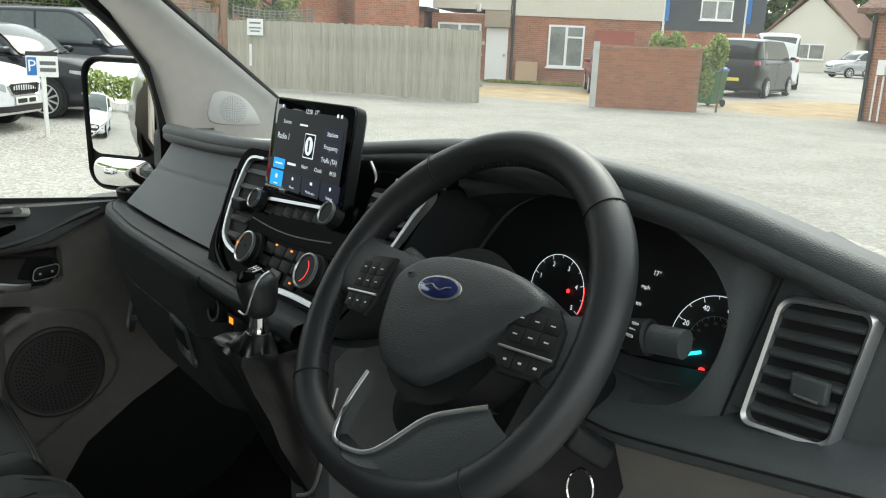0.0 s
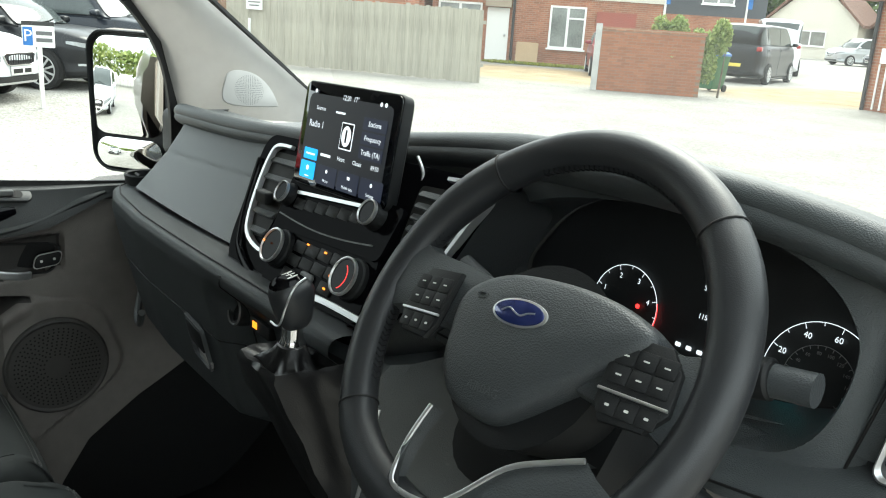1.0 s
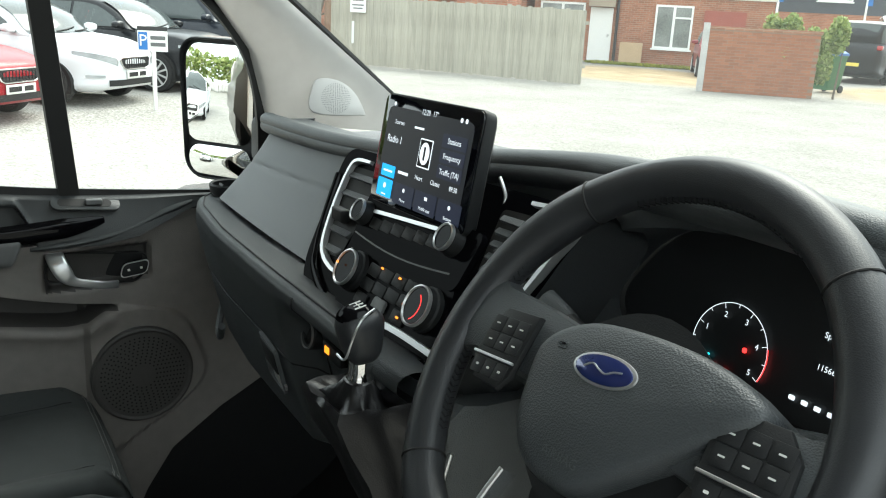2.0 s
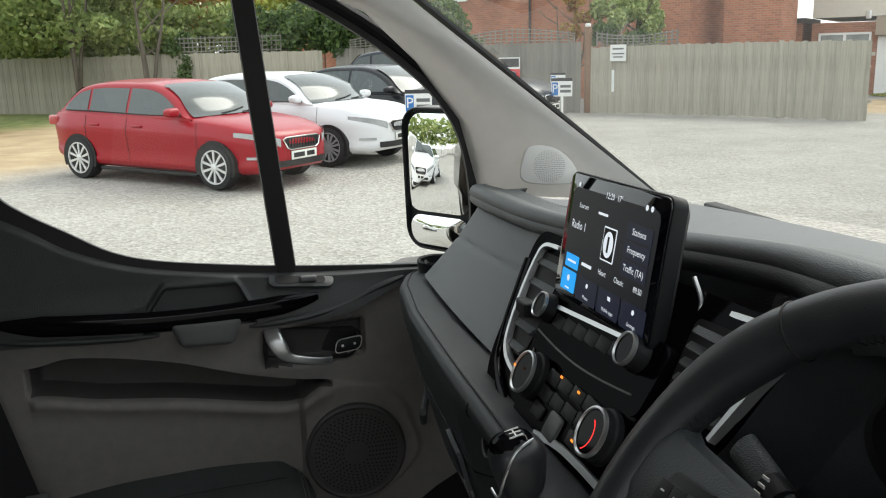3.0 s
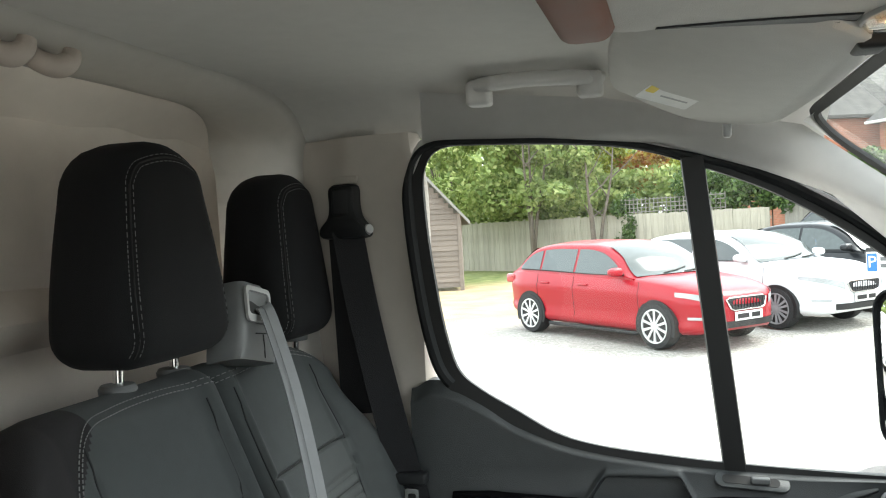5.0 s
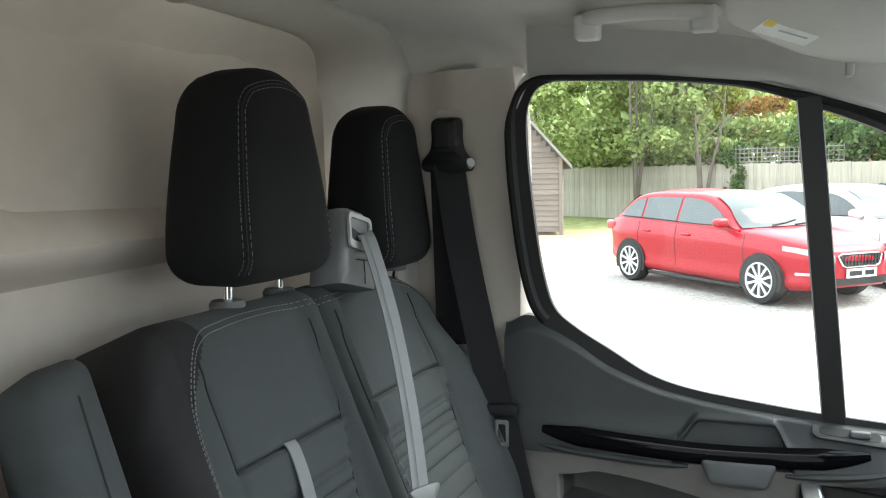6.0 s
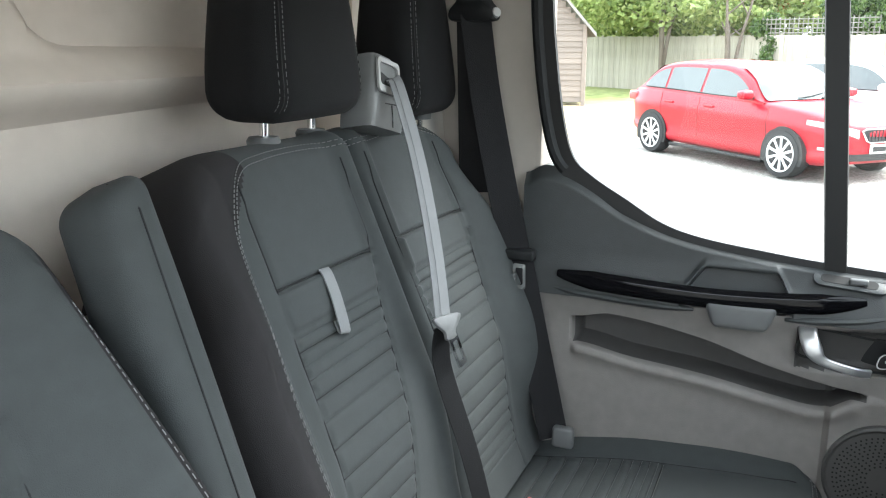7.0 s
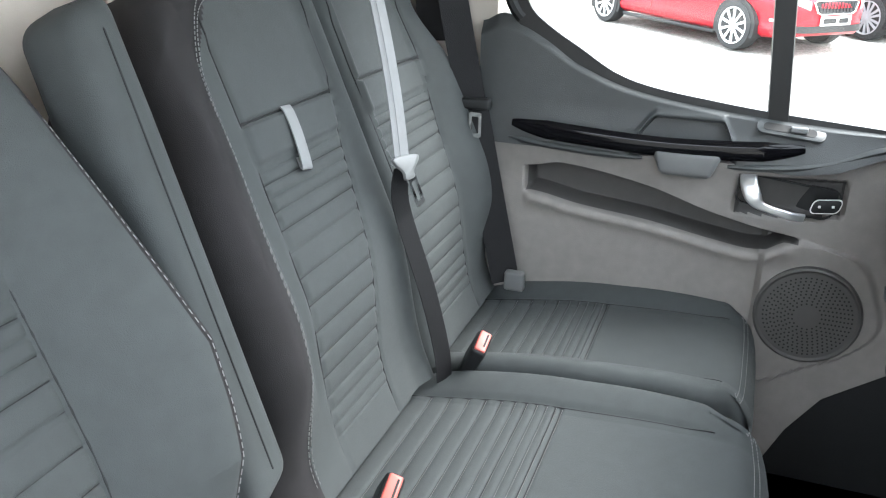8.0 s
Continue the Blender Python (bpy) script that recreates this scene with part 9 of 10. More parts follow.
def tree(at, h, crown, material, label, seed, count, size=0.10, stems=3, name="tree"):
    at = Vector(at)
    t = thing(name, at, label, "tree")
    rnd = random.Random(seed)
    bm = bmesh.new()
    for k in range(stems):
        a = rnd.uniform(0, 6.28)
        lean = Vector((math.cos(a), math.sin(a), 0)) * h * rnd.uniform(0.05, 0.20)
        base = at + Vector((rnd.uniform(-0.15, 0.15), rnd.uniform(-0.15, 0.15), -0.05))
        pts = smooth_path([base, base + lean * 0.3 + Vector((0, 0, h * 0.3)), base + lean * 0.8 + Vector((rnd.uniform(-0.2, 0.2), 0, h * 0.6)), base + lean + Vector((0, 0, h * 0.9))], 5)
        tube(bm, pts, 0.045 + 0.035 * h / 5, 8, scale=[1 - 0.85 * i / (len(pts) - 1) for i in range(len(pts))], up=(1, 0.3, 0))
        for j in range(5):
            p = pts[6 + j * 2]
            e = p + Vector((rnd.uniform(-1, 1), rnd.uniform(-1, 1), rnd.uniform(0.3, 1.0))).normalized() * h * 0.26
            q = [p, p.lerp(e, 0.5) + Vector((0, 0, -0.06)), e]
            tube(bm, q, 0.028, 6, scale=[1, 0.7, 0.25], up=(1, 0.2, 0.1))
    part("trunk", bm, BARK, t)
    blobs = []
    for i in range(crown[3]):
        a, rr = rnd.uniform(0, 6.28), rnd.uniform(0.1, 0.95)
        blobs.append((at.x + crown[0] * rr * math.cos(a), at.y + crown[0] * rr * math.sin(a), crown[1] + (crown[2] - crown[1]) * rnd.random(), crown[0] * rnd.uniform(0.18, 0.42), crown[0] * rnd.uniform(0.18, 0.42), crown[0] * rnd.uniform(0.14, 0.34)))
    leaves("crown", blobs, count, size, material, t, seed)
    return t


tree((-31.0, -5.2, 0), 6.5, (2.5, 2.2, 6.6, 26), LEAF_G, "slender green tree with several stems by the back fence", 1, 15000, 0.11)
tree((-32.5, -8.6, 0), 7.0, (3.0, 2.6, 7.4, 26), LEAF_G, "bushy green tree beside the shed", 2, 15000, 0.11)
tree((-29.5, -2.8, 0), 5.5, (1.5, 2.6, 5.8, 16), LEAF_G, "young green tree with thin stems", 3, 7000, 0.10)
tree((-33.5, 0.2, 0), 6.5, (2.0, 3.2, 7.0, 20), LEAF_A, "tree in orange and red autumn leaf", 4, 9000, 0.10)
tree((-31.0, 1.6, 0), 4.6, (1.6, 2.4, 4.6, 16), LEAF_Y, "yellow-green shrub above the fence", 5, 8000, 0.09)
tree((-34.5, -3.0, 0), 6.8, (2.0, 3.4, 7.2, 18), LEAF_Y, "pale autumn tree behind the fence", 6, 8000, 0.10)
tree((-24.9, 12.3, 0), 3.2, (1.25, 2.0, 3.25, 16), LEAF_G, "rounded green bush above the fence", 7, 8000, 0.08)
tree((-25.6, 10.4, 0), 3.6, (0.8, 2.2, 3.6, 9), LEAF_A, "thin straggling shrub over the fence", 8, 900, 0.07)
tree((-24.0, 11.2, 0), 2.6, (0.8, 1.9, 2.5, 9), LEAF_D, "low dark shrub over the fence", 9, 2500, 0.07)


def hedge(name, a, b, w, z0, z1, material, label, seed, count, size=0.08):
    a, b = Vector(a), Vector(b)
    t = thing(name, a, label, "hedge")
    rnd = random.Random(seed)
    n = max(3, int((b - a).length / 0.45))
    bm = bmesh.new()
    for i in range(n // 2 + 1):
        p = a.lerp(b, i / max(1, n // 2))
        tube(bm, [p, p + Vector((0.05, 0.02, z1 * 0.8))], 0.03, 6, scale=[1, 0.4], up=(1, 0, 0))
    part("stems", bm, BARK, t)
    blobs = []
    for i in range(n * 6):
        p = a.lerp(b, rnd.random())
        blobs.append((p.x + rnd.uniform(-w, w) * 0.5, p.y + rnd.uniform(-w, w) * 0.5, rnd.uniform(z0, z1), rnd.uniform(0.35, 0.6) * w, rnd.uniform(0.35, 0.6) * w, rnd.uniform(0.25, 0.5)))
    leaves("foliage", blobs, count, size, material, t, seed)


hedge("ivy_hedge", (-28.6, 0.4, 0), (-24.6, 6.6, 0), 0.9, 1.9, 3.1, LEAF_D, "dark ivy hedge spilling over the fence", 11, 24000, 0.085)
hedge("back_hedge", (-38.0, -11.0, 0), (-29.5, 2.0, 0), 1.2, 1.4, 3.4, LEAF_G, "loose green hedge behind the back fence", 21, 16000, 0.12)
hedge("ivy_column", (-29.55, -1.85, 0), (-29.25, -1.45, 0), 0.45, 0.3, 2.6, LEAF_D, "ivy column climbing the back fence", 12, 5000, 0.08)
hedge("clipped_hedge", (-14.0, 18.0, 0), (-12.85, 19.1, 0), 0.50, 0.5, 1.58, LEAF_G, "green hedge behind the garden wall", 13, 16000, 0.055)
verge = thing("grass_verge", (-22.4, 23.3, 0), "strip of rough grass along the house", "grass")
leaves("blades", [(-24.5 + 4.3 * i / 23, 21.3 + 3.9 * i / 23, 0.03, 0.45, 0.45, 0.06) for i in range(24)], 9000, 0.05, LEAF_Y, verge, 14)
hedge("far_trees", (-60, 70, 0), (-20, 92, 0), 3.5, 3.0, 9.0, LEAF_D, "distant belt of trees beyond the houses", 15, 9000, 0.45)
hedge("far_trees", (-70, -30, 0), (-48, 0, 0), 3.5, 3.0, 7.0, LEAF_G, "distant trees behind the yard", 16, 9000, 0.40)
hedge("far_trees", (-20, -40, 0), (20, -45, 0), 3.5, 2.0, 6.0, LEAF_G, "trees behind the van", 17, 6000, 0.40)


# ---- parked vehicles ----
def car(name, at, heading, label, material, L, H, W, wb, front, zs, belt, cab, r=0.315, detail=True, group="parked cars", mpv=False, pitch=0.0, spokes=10, rim_material=None):
    """A parked car. cab: where the screen starts, the roof starts, the roof ends and the tail ends, from the nose."""
    t = thing(name, (0, 0, 0), label, "car", group)
    half = W / 2
    s_ws, s_r0, s_r1, s_tail = cab
    hx = [0.0, 0.03, 0.10, 0.28, 0.6, s_ws, s_ws + 0.3, L - 0.5, L - 0.08, L - 0.02, L]
    hz = [zs[0] - 0.10, zs[0], zs[1] - 0.01, zs[2] - 0.01, zs[3], belt - 0.02, belt, belt + 0.05, belt + 0.02, belt - 0.06, belt - 0.16]
    plan_s = [0.0, 0.03, 0.08, 0.18, 0.34, 0.6, 1.0, L - 0.9, L - 0.4, L - 0.15, L - 0.04, L]
    plan_k = [0.42, 0.57, 0.68, 0.80, 0.90, 0.965, 1.0, 0.995, 0.955, 0.87, 0.76, 0.58]

    def top(s):
        return lerp(hx, hz, s)

    def width(s):
        return half * lerp(plan_s, plan_k, s)

    def under(s):
        return lerp([0, 0.06, 0.25, 0.6, L - 0.5, L - 0.1, L], [0.34, 0.25, 0.21, 0.19, 0.20, 0.30, 0.40], s)

    def section(s):
        w, zt, zb = width(s), top(s), under(s)
        h = zt - zb
        return [(0, zb), (w * 0.86, zb), (w * 0.965, zb + 0.05), (w * 0.985, zb + 0.12), (w * 0.962, zb + 0.16), (w * 0.975, zb + h * 0.40), (w * 0.995, zb + h * 0.62), (w * 1.0, zb + h * 0.74), (w * 0.975, zb + h * 0.80), (w * 0.955, zt - 0.04), (w * 0.90, zt - 0.008), (w * 0.72, zt + 0.012), (w * 0.66, zt + 0.022), (w * 0.35, zt + 0.030), (0, zt + 0.033)]
    bm = bmesh.new()
    ss = [0.0, 0.01, 0.03, 0.055, 0.08, 0.12, 0.18, 0.26, 0.34] + list(np.linspace(0.45, L - 0.45, 34)) + [L - 0.32, L - 0.22, L - 0.15, L - 0.09, L - 0.04, L - 0.015, L]
    rings = []
    for s in ss:
        q = section(float(s))
        rings.append([Vector((-s, y, z)) for y, z in q] + [Vector((-s, -y, z)) for y, z in q[-2:0:-1]])
    loft(bm, rings)
    body = part("body", bm, material, t, "", 55)

    def nose_pt(y, z, off=0.0):
        """On the front face, from the plan and the bonnet's fall."""
        s = max(lerp(plan_k[:7], plan_s[:7], abs(y) / (half * 0.975)), lerp(hz[:5], hx[:5], z))
        return Vector((-s + off, y + (off * 0.6 if y > 0 else -off * 0.6) * min(1, s * 6), z))

    # greenhouse: glazed sides leaning in, roof with rounded rails
    def roofz(s):
        return curve_at([s_ws, s_ws + (s_r0 - s_ws) * 0.5, s_r0, s_r0 + 0.5, s_r1, s_tail], [belt - 0.01, belt + (H - belt) * 0.55, H - 0.045, H, H - 0.06, belt + (0.05 if not mpv else 0.30)], s)

    def rail(s):
        z = roofz(s)
        return min(0.085, 0.55 * max(0.0, z - belt))

    def side_y(s, z):
        wb_, wt_ = width(s) * 0.945, half * (0.74 if not mpv else 0.84)
        return wb_ + (min(wt_, wb_) - wb_) * max(0.0, (z - belt) / (H - belt))

    def warp(s, y):
        f = 0.24 * ease(s_r0 + 0.7, s_ws, s) - 0.14 * ease(s_r1 - 0.4, s_tail, s)
        return -(s + f * (y / half) ** 2)

    def shell(s, u, off=0.0):
        """u: 0 at the belt, 1 on the middle line."""
        z, hr = roofz(s), rail(s)
        y1 = side_y(s, z - hr)
        if u < 0.5:
            zz = belt - 0.04 + (z - hr - belt + 0.04) * u / 0.5
            y = side_y(s, zz)
        elif u < 0.75:
            a = (u - 0.5) / 0.25 * math.pi / 2
            y, zz = y1 - 0.11 * (1 - math.cos(a)), z - hr + (hr - 0.012) * math.sin(a)
        else:
            k = (u - 0.75) / 0.25
            y, zz = (y1 - 0.11) * (1 - k), z - 0.012 + 0.032 * (1 - (1 - k) ** 2)
        return Vector((warp(s, y), y + off * (u < 0.6), zz + off * (u >= 0.6)))
    bm = bmesh.new()
    us = [i / 12 for i in range(7)] + [0.5 + i / 24 for i in range(1, 7)] + [0.75 + i / 24 for i in range(1, 7)]
    loft(bm, [[shell(float(s), u) for u in us] + [Vector((1, -1, 1)) * shell(float(s), u) for u in us[-2::-1]] for s in np.linspace(s_ws, s_tail, 48)], True, True)
    part("cabin", bm, material, t, "", 60)
    # windscreen and rear window lie on the slopes
    for nm, a, b in (("windscreen", s_ws + 0.05, s_r0 - 0.02), ("rear_window", s_r1 + 0.10, s_tail - 0.10)):
        bm = bmesh.new()

        def slope(s, k):
            y = (side_y(s, roofz(s) - rail(s)) - 0.085) * k
            return Vector((warp(s, y), y, roofz(s) + 0.012 + 0.022 * (1 - k * k)))
        sheet(bm, slope, [a + (b - a) * i / 14 for i in range(15)], [-1 + i / 8 for i in range(17)])
        part(nm, bm, CGLASS, t, "", 60)
    # side windows between the pillars
    span = s_r1 - s_r0
    cuts = [s_ws + 0.22, s_r0 + span * 0.36, s_r0 + span * 0.86, s_r1 + (s_tail - s_r1) * 0.62]
    for side in (-1, 1):
        for a, b in zip(cuts, cuts[1:]):
            bm = bmesh.new()

            def pane(s, v):
                lo = belt + 0.035 + 0.03 * ease(s_r0, s_r1, s)
                hi = max(lo + 0.004, roofz(s) - rail(s) - 0.004)
                z = lo + (hi - lo) * v
                y = side_y(s, z)
                return Vector((warp(s, y), side * (y + 0.007), z))
            sheet(bm, pane, [a + 0.03 + (b - a - 0.05) * i / 14 for i in range(15)], [i / 5 for i in range(6)])
            part("side_window", bm, CGLASS, body, "", 60)
        # black rubber round the side glass, below it
        bm = bmesh.new()
        tube(bm, [Vector((warp(s, side_y(s, belt)), side * (side_y(s, belt + 0.03) + 0.004), belt + 0.028 + 0.03 * ease(s_r0, s_r1, s))) for s in np.linspace(cuts[0], cuts[-1] - 0.02, 20)], 0.009, 5)
        part("window_strip", bm, SEAL, body)
        if detail:
            for s in (s_ws + 0.10, cuts[1], cuts[2] + 0.03):
                bm = bmesh.new()
                q = section(s)
                tube(bm, [Vector((-s, side * (y + 0.0005), z)) for y, z in q[3:10]], 0.0045, 4, up=(1, 0, 0))
                part("door_seam", bm, SEAL, body)
            for s in (cuts[1] - 0.22, cuts[2] - 0.16):
                bm = bmesh.new()
                rbox(bm, (-s, side * (width(s) * 0.985), belt - 0.13), (0.095, 0.020, 0.014), 0.010, 3)
                part("door_handle", bm, material, body)
        bm = bmesh.new()
        rbox(bm, (-(s_ws + 0.42), side * (half + 0.075), belt + 0.075), (0.065, 0.105, 0.062), 0.045, 4, lambda p: Vector((p.x, p.y, p.z * (1 - 0.25 * ease(0.0, 0.11, side * p.y)))))
        part("door_mirror", bm, material, t)
        bm = bmesh.new()
        rbox(bm, (-(s_ws + 0.44), side * (half - 0.01), belt + 0.035), (0.045, 0.06, 0.018), 0.012, 3)
        part("mirror_arm", bm, SEAL, t)
        bm = bmesh.new()
        box(bm, (-L / 2, side * (half - 0.06), 0.175), (wb - 0.75, 0.05, 0.05), 0.015)
        part("sill", bm, SEAL, body)
    # front: grille with a bright frame, bumper intake, lamps
    zg = zs[0] - 0.085
    hexa = [(-0.40, 0.055), (-0.33, 0.078), (0.33, 0.078), (0.40, 0.055), (0.34, -0.055), (0.28, -0.078), (-0.28, -0.078), (-0.34, -0.055)]
    hexa = [(x * half / 0.9, y) for x, y in hexa]
    bm = bmesh.new()
    loft(bm, [[nose_pt(y * k, zg + z * k, off) for y, z in hexa] for off, k in ((-0.03, 1), (0.012, 1.0), (0.010, 0.9))])
    gr = part("grille", bm, SEAL, t, "", 0)
    bm = bmesh.new()
    tube(bm, [nose_pt(y, zg + z, 0.016) for y, z in hexa], 0.011, 6, True, up=(1, 0, 0))
    part("grille_trim", bm, CHROME, gr)
    if detail:
        for i in range(11):
            bm = bmesh.new()
            y = -0.29 + 0.058 * i
            box(bm, nose_pt(y, zg, 0.014), (0.008, 0.010, 0.125))
            part("grille_slat", bm, DARK, gr)
    bm = bmesh.new()
    sheet(bm, lambda y, v: nose_pt(y, 0.29 + 0.085 * v, 0.012), [half * 0.66 * (-1 + i / 12) for i in range(25)], [0, 0.5, 1])
    part("lower_grille", bm, SEAL, t)
    for side in (-1, 1):
        bm = bmesh.new()

        def lamp_at(u, v):
            y = half * (0.50 + 0.415 * u)
            hi = zs[0] - 0.012 + 0.095 * u
            lo = hi - (0.105 - 0.045 * u)
            p = nose_pt(y, lo + (hi - lo) * v, 0.012)
            return Vector((p.x, side * p.y, p.z))
        sheet(bm, lamp_at, [i / 14 for i in range(15)], [i / 4 for i in range(5)])
        part("headlight", bm, LAMPG, t)
        bm = bmesh.new()

        def fog_at(u, v):
            p = nose_pt(half * (0.70 + 0.17 * u), 0.405 + 0.035 * v, 0.013)
            return Vector((p.x, side * p.y, p.z))
        sheet(bm, fog_at, [i / 6 for i in range(7)], [0, 0.5, 1])
        part("fog_lamp", bm, LAMPG if detail else SEAL, t)
        bm = bmesh.new()
        rbox(bm, (-L + 0.13, side * width(L - 0.13) * 0.93, belt - 0.10), (0.11, 0.09, 0.075), 0.04, 3)
        part("tail_light", bm, TAIL, t)
    bm = bmesh.new()
    box(bm, (0.022, 0, zg - 0.155), (0.012, 0.52, 0.112), 0.004)
    pl = part("number_plate", bm, PLATE_W, t)
    for y0, w in ((-0.11, 0.22), (0.13, 0.16)):
        bm = bmesh.new()
        box(bm, (0.029, y0, zg - 0.155), (0.004, w, 0.06))
        part("plate_bar", bm, SEAL, pl)
    bm = bmesh.new()
    box(bm, (-L - 0.012, 0, 0.62), (0.014, 0.52, 0.112), 0.004)
    part("rear_plate", bm, YELLOWP, t)
    bm = bmesh.new()
    lathe(bm, nose_pt(0, zs[0] + 0.015, 0.0) + Vector((-0.02, 0, 0.01)), (0.6, 0, 0.8), [(0.042, 0), (0.042, 0.012), (0.03, 0.016)], 20)
    part("bonnet_badge", bm, CHROME, t)
    for k0, k1 in ((-0.55, 0.25), (0.05, 0.80)):
        bm = bmesh.new()
        pts = []
        for q in (0, 0.5, 1):
            s = s_ws + 0.06 + (0.10 if k0 < 0 else 0.05) * q
            y = half * 0.72 * (k0 + (k1 - k0) * q)
            pts.append(Vector((warp(s, y), y, roofz(s) + 0.045)))
        tube(bm, pts, 0.009, 5, up=(1, 0, 0.4))
        part("wiper", bm, SEAL, t)
    # wheels; black blocks proud of the uncut body stand in for shaded wells
    for s in (front, front + wb):
        for side in (-1, 1):
            y = side * (width(s) + 0.008)
            bm = bmesh.new()
            ring = [Vector((-s + (r + 0.045) * math.cos(a), 0, r + (r + 0.045) * math.sin(a))) for a in np.linspace(-0.35, math.pi + 0.35, 26)]
            loft(bm, [[p + Vector((0, y - side * 0.004, 0)) for p in ring], [p + Vector((0, y - side * 0.25, 0)) for p in ring]])
            part("wheel_well_shade", bm, SEAL, body, "", 30)
            bm = bmesh.new()
            lathe(bm, (-s, y - side * 0.20, r), (0, side, 0), [(r * 0.62, 0), (r * 0.97, 0.01), (r, 0.04), (r, 0.17), (r * 0.96, 0.205), (r * 0.76, 0.212), (r * 0.72, 0.19)], 36)
            wh = part("wheel", bm, TYRE, t, "", 50)
            bm = bmesh.new()
            lathe(bm, (-s, y, r), (0, side, 0), [(r * 0.75, 0.0), (r * 0.75, 0.016), (r * 0.70, 0.016), (r * 0.67, -0.04)], 36, False)
            hub = Vector((-s, y + side * 0.008, r))
            lathe(bm, hub, (0, side, 0), [(r * 0.16, -0.03), (r * 0.16, 0.004), (r * 0.1, 0.010)], 16)
            for k in range(spokes):
                a = 2 * math.pi * (k // 2 + (0.16 if k % 2 else -0.16)) / (spokes / 2)
                b = a + (0.12 if k % 2 else -0.12)
                e, e2 = Vector((math.cos(a), 0, math.sin(a))), Vector((math.cos(b), 0, math.sin(b)))
                loft(bm, [[hub + f * (r * rr) + Vector((-f.z, 0, f.x)) * (w * q) + Vector((0, side * d, 0)) for q, d in ((-1, -0.02), (1, -0.02), (1, 0.0), (-1, 0.0))] for f, rr, w in ((e, 0.10, 0.013), (e2, 0.71, 0.017))])
            part("rim", bm, rim_material or ALLOY, wh, "", 30)
            bm = bmesh.new()
            cyl(bm, (-s, y - side * 0.05, r), (-s, y - side * 0.026, r), r * 0.69, seg=24)
            part("brake_disc", bm, SEAL, wh)
    t.matrix_basis = Matrix.Translation(at) @ Euler((0, 0, heading)).to_matrix().to_4x4() @ Euler((0, pitch, 0)).to_matrix().to_4x4()
    return t


HEAD = radians(47)
RED_P, WHITE_P = paint("red_car_paint", (0.30, 0.004, 0.013)), paint("white_car_paint", (0.72, 0.73, 0.74))
BLACK_P, NAVY_P, SILVER_P = paint("black_car_paint", (0.012, 0.013, 0.015)), paint("dark_blue_car_paint", (0.016, 0.02, 0.028)), paint("silver_car_paint", (0.45, 0.46, 0.47), 0.6)


def nose(front_wheel, front, W, heading, wb):
    """Where the nose stands, and how the car tips with the ground, when the near front wheel stands at front_wheel."""
    d = Vector((math.cos(heading), math.sin(heading), 0))
    side = Vector((d.y, -d.x, 0))
    f = Vector((*front_wheel, 0)) - side * (W / 2 - 0.08)
    z0, z1 = ground_z(f.x, f.y), ground_z(*(f - d * wb).xy)
    slope = (z1 - z0) / wb
    return f + d * front + Vector((0, 0, z0 - slope * front)), math.atan(slope)


def parked(name, wheel, label, material, L, H, W, wb, front, zs, belt, cab, r, heading=HEAD, **more):
    at, tip = nose(wheel, front, W, heading, wb)
    car(name, at, heading, label, material, L, H, W, wb, front, zs, belt, cab, r, pitch=tip, **more)


parked("red_hatchback", (-10.85, -0.39), "bright red five-door hatchback parked on the gravel", RED_P, 4.16, 1.375, 1.70, 2.62, 0.79, (0.67, 0.735, 0.79, 0.85), 0.915, (0.98, 1.82, 3.42, 4.08), 0.300)
parked("white_hatchback", (-12.43, 1.26), "white hatchback parked beside the red car", WHITE_P, 4.12, 1.40, 1.72, 2.56, 0.82, (0.68, 0.755, 0.83, 0.90), 0.945, (0.92, 1.80, 3.4, 4.04), 0.298, spokes=14, rim_material=mat("grey_wheel_trim", (0.30, 0.30, 0.31), 0.5, 0.3))
parked("black_hatchback", (-14.05, 3.05), "black hatchback parked in the row", BLACK_P, 4.28, 1.47, 1.78, 2.62, 0.88, (0.70, 0.78, 0.86, 0.93), 0.98, (1.05, 1.95, 3.30, 4.18), 0.315)
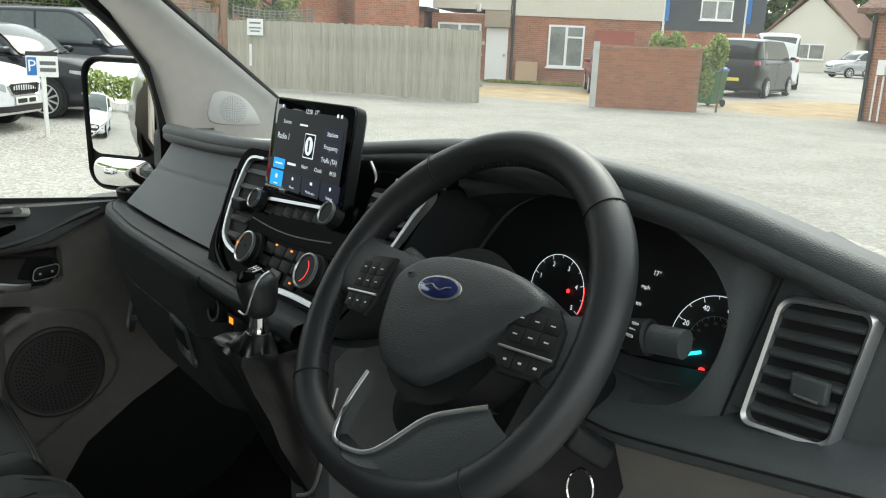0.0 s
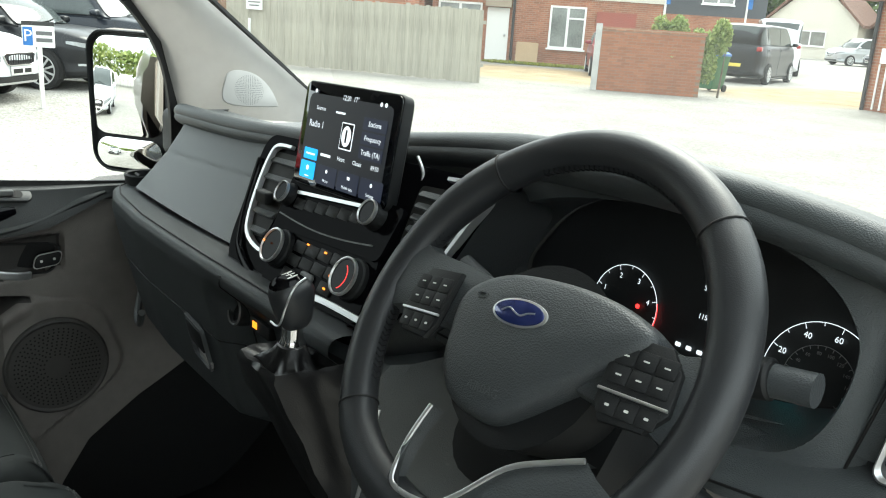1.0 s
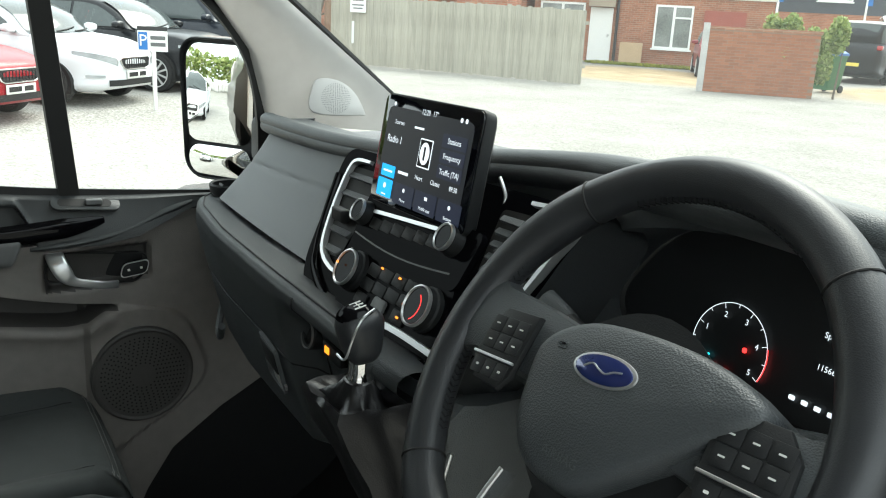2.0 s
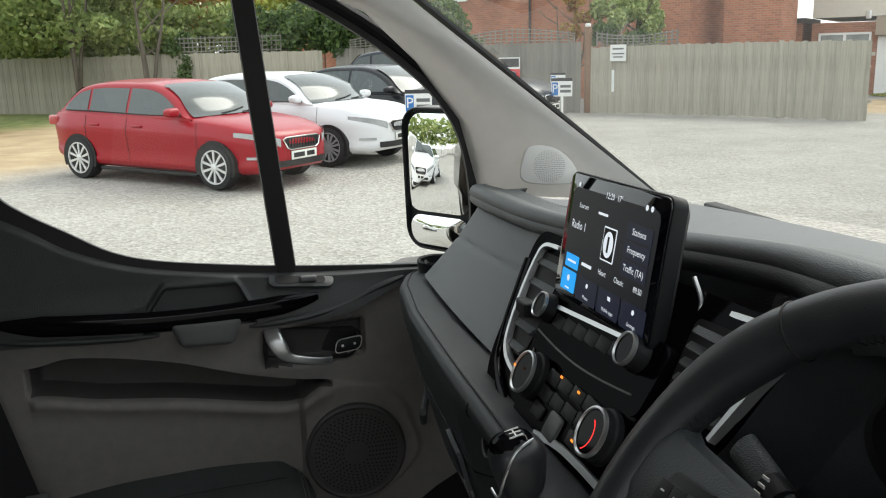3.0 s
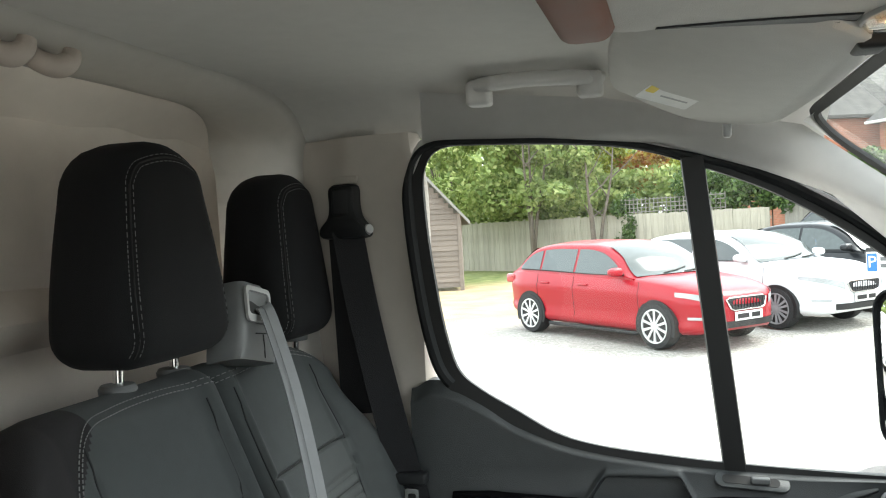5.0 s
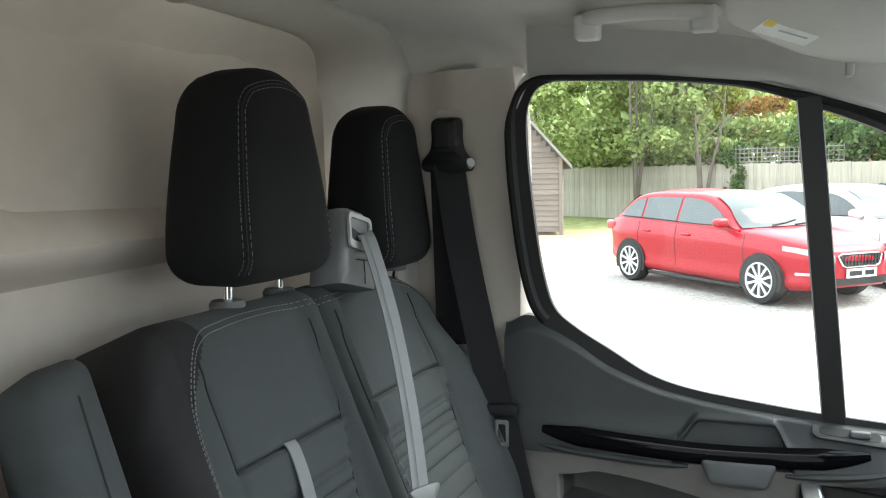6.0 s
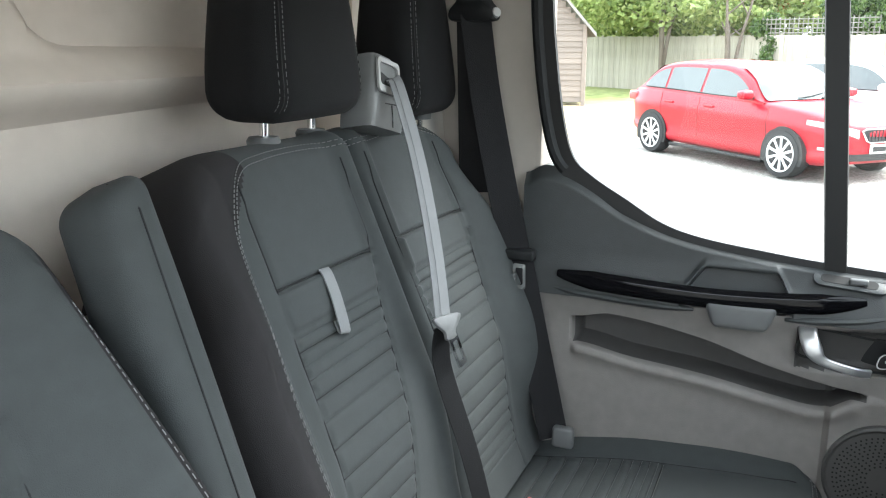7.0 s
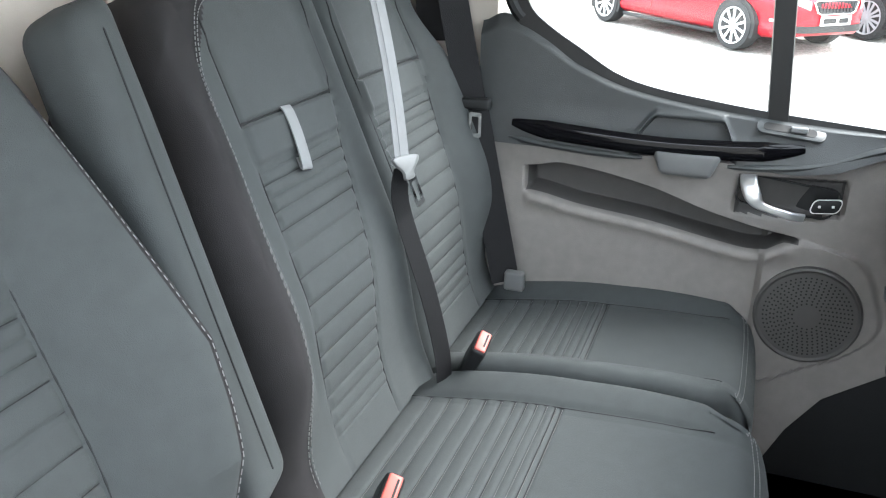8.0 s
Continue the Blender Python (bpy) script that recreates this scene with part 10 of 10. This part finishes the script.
parked("dark_people_carrier", (-15.7, 4.85), "dark people carrier at the end of the row", NAVY_P, 4.72, 1.80, 1.86, 2.85, 0.90, (0.80, 0.90, 1.00, 1.06), 1.12, (0.95, 1.85, 4.1, 4.66), 0.330, mpv=True)
HV = math.atan2(29.7 - 25.2, -17.4 + 15.9)
dv = Vector((math.cos(HV), math.sin(HV), 0))
car("black_van", Vector((-17.4, 29.7, 0)) + dv * 0.95 + Vector((-dv.y, dv.x, 0)) * 0.9, HV, "black panel van parked by the hedge", BLACK_P, 5.0, 1.98, 1.98, 3.1, 0.95, (0.95, 1.05, 1.12, 1.18), 1.28, (0.75, 1.75, 4.85, 4.98), 0.34, mpv=True)
car("silver_people_carrier", (-30.5, 56, 0), -2.0, "silver people carrier parked far down the road", SILVER_P, 4.7, 1.8, 1.86, 2.85, 0.92, (0.82, 0.92, 1.02, 1.08), 1.14, (1.00, 1.95, 4.25, 4.68), 0.33, False, mpv=True)
car("dark_car", (-25.8, 52, 0), -2.0, "dark car parked far down the road", NAVY_P, 4.3, 1.5, 1.78, 2.6, 0.92, (0.72, 0.79, 0.88, 0.95), 1.02, (1.2, 2.05, 3.4, 4.22), 0.32, False)
car("red_car", (-31.5, 52.0, 0), 0.4, "red car parked across the far road", RED_P, 4.1, 1.45, 1.74, 2.5, 0.85, (0.70, 0.77, 0.85, 0.92), 0.98, (1.15, 2.0, 3.3, 4.05), 0.31, False)
car("white_van", (-23.2, 37.5, 0), 2.2, "white van nose behind the black van", WHITE_P, 4.9, 2.3, 1.95, 3.1, 0.95, (0.95, 1.05, 1.15, 1.25), 1.35, (0.7, 1.5, 4.75, 4.88), 0.34, False, mpv=True)
car("maroon_car", (-17.9, 20.9, 0), -0.75, "dark red car half hidden behind the garden wall", paint("maroon_paint", (0.20, 0.02, 0.025)), 4.0, 1.45, 1.72, 2.5, 0.85, (0.70, 0.77, 0.85, 0.92), 0.98, (1.15, 2.0, 3.3, 3.95), 0.31, False)
car("white_estate", (-3.1, -9.0, 0), math.pi / 2, "white estate car parked behind the van", WHITE_P, 4.3, 1.55, 1.82, 2.65, 0.92, (0.76, 0.83, 0.93, 1.0), 1.06, (1.1, 1.9, 3.6, 4.2), 0.325)
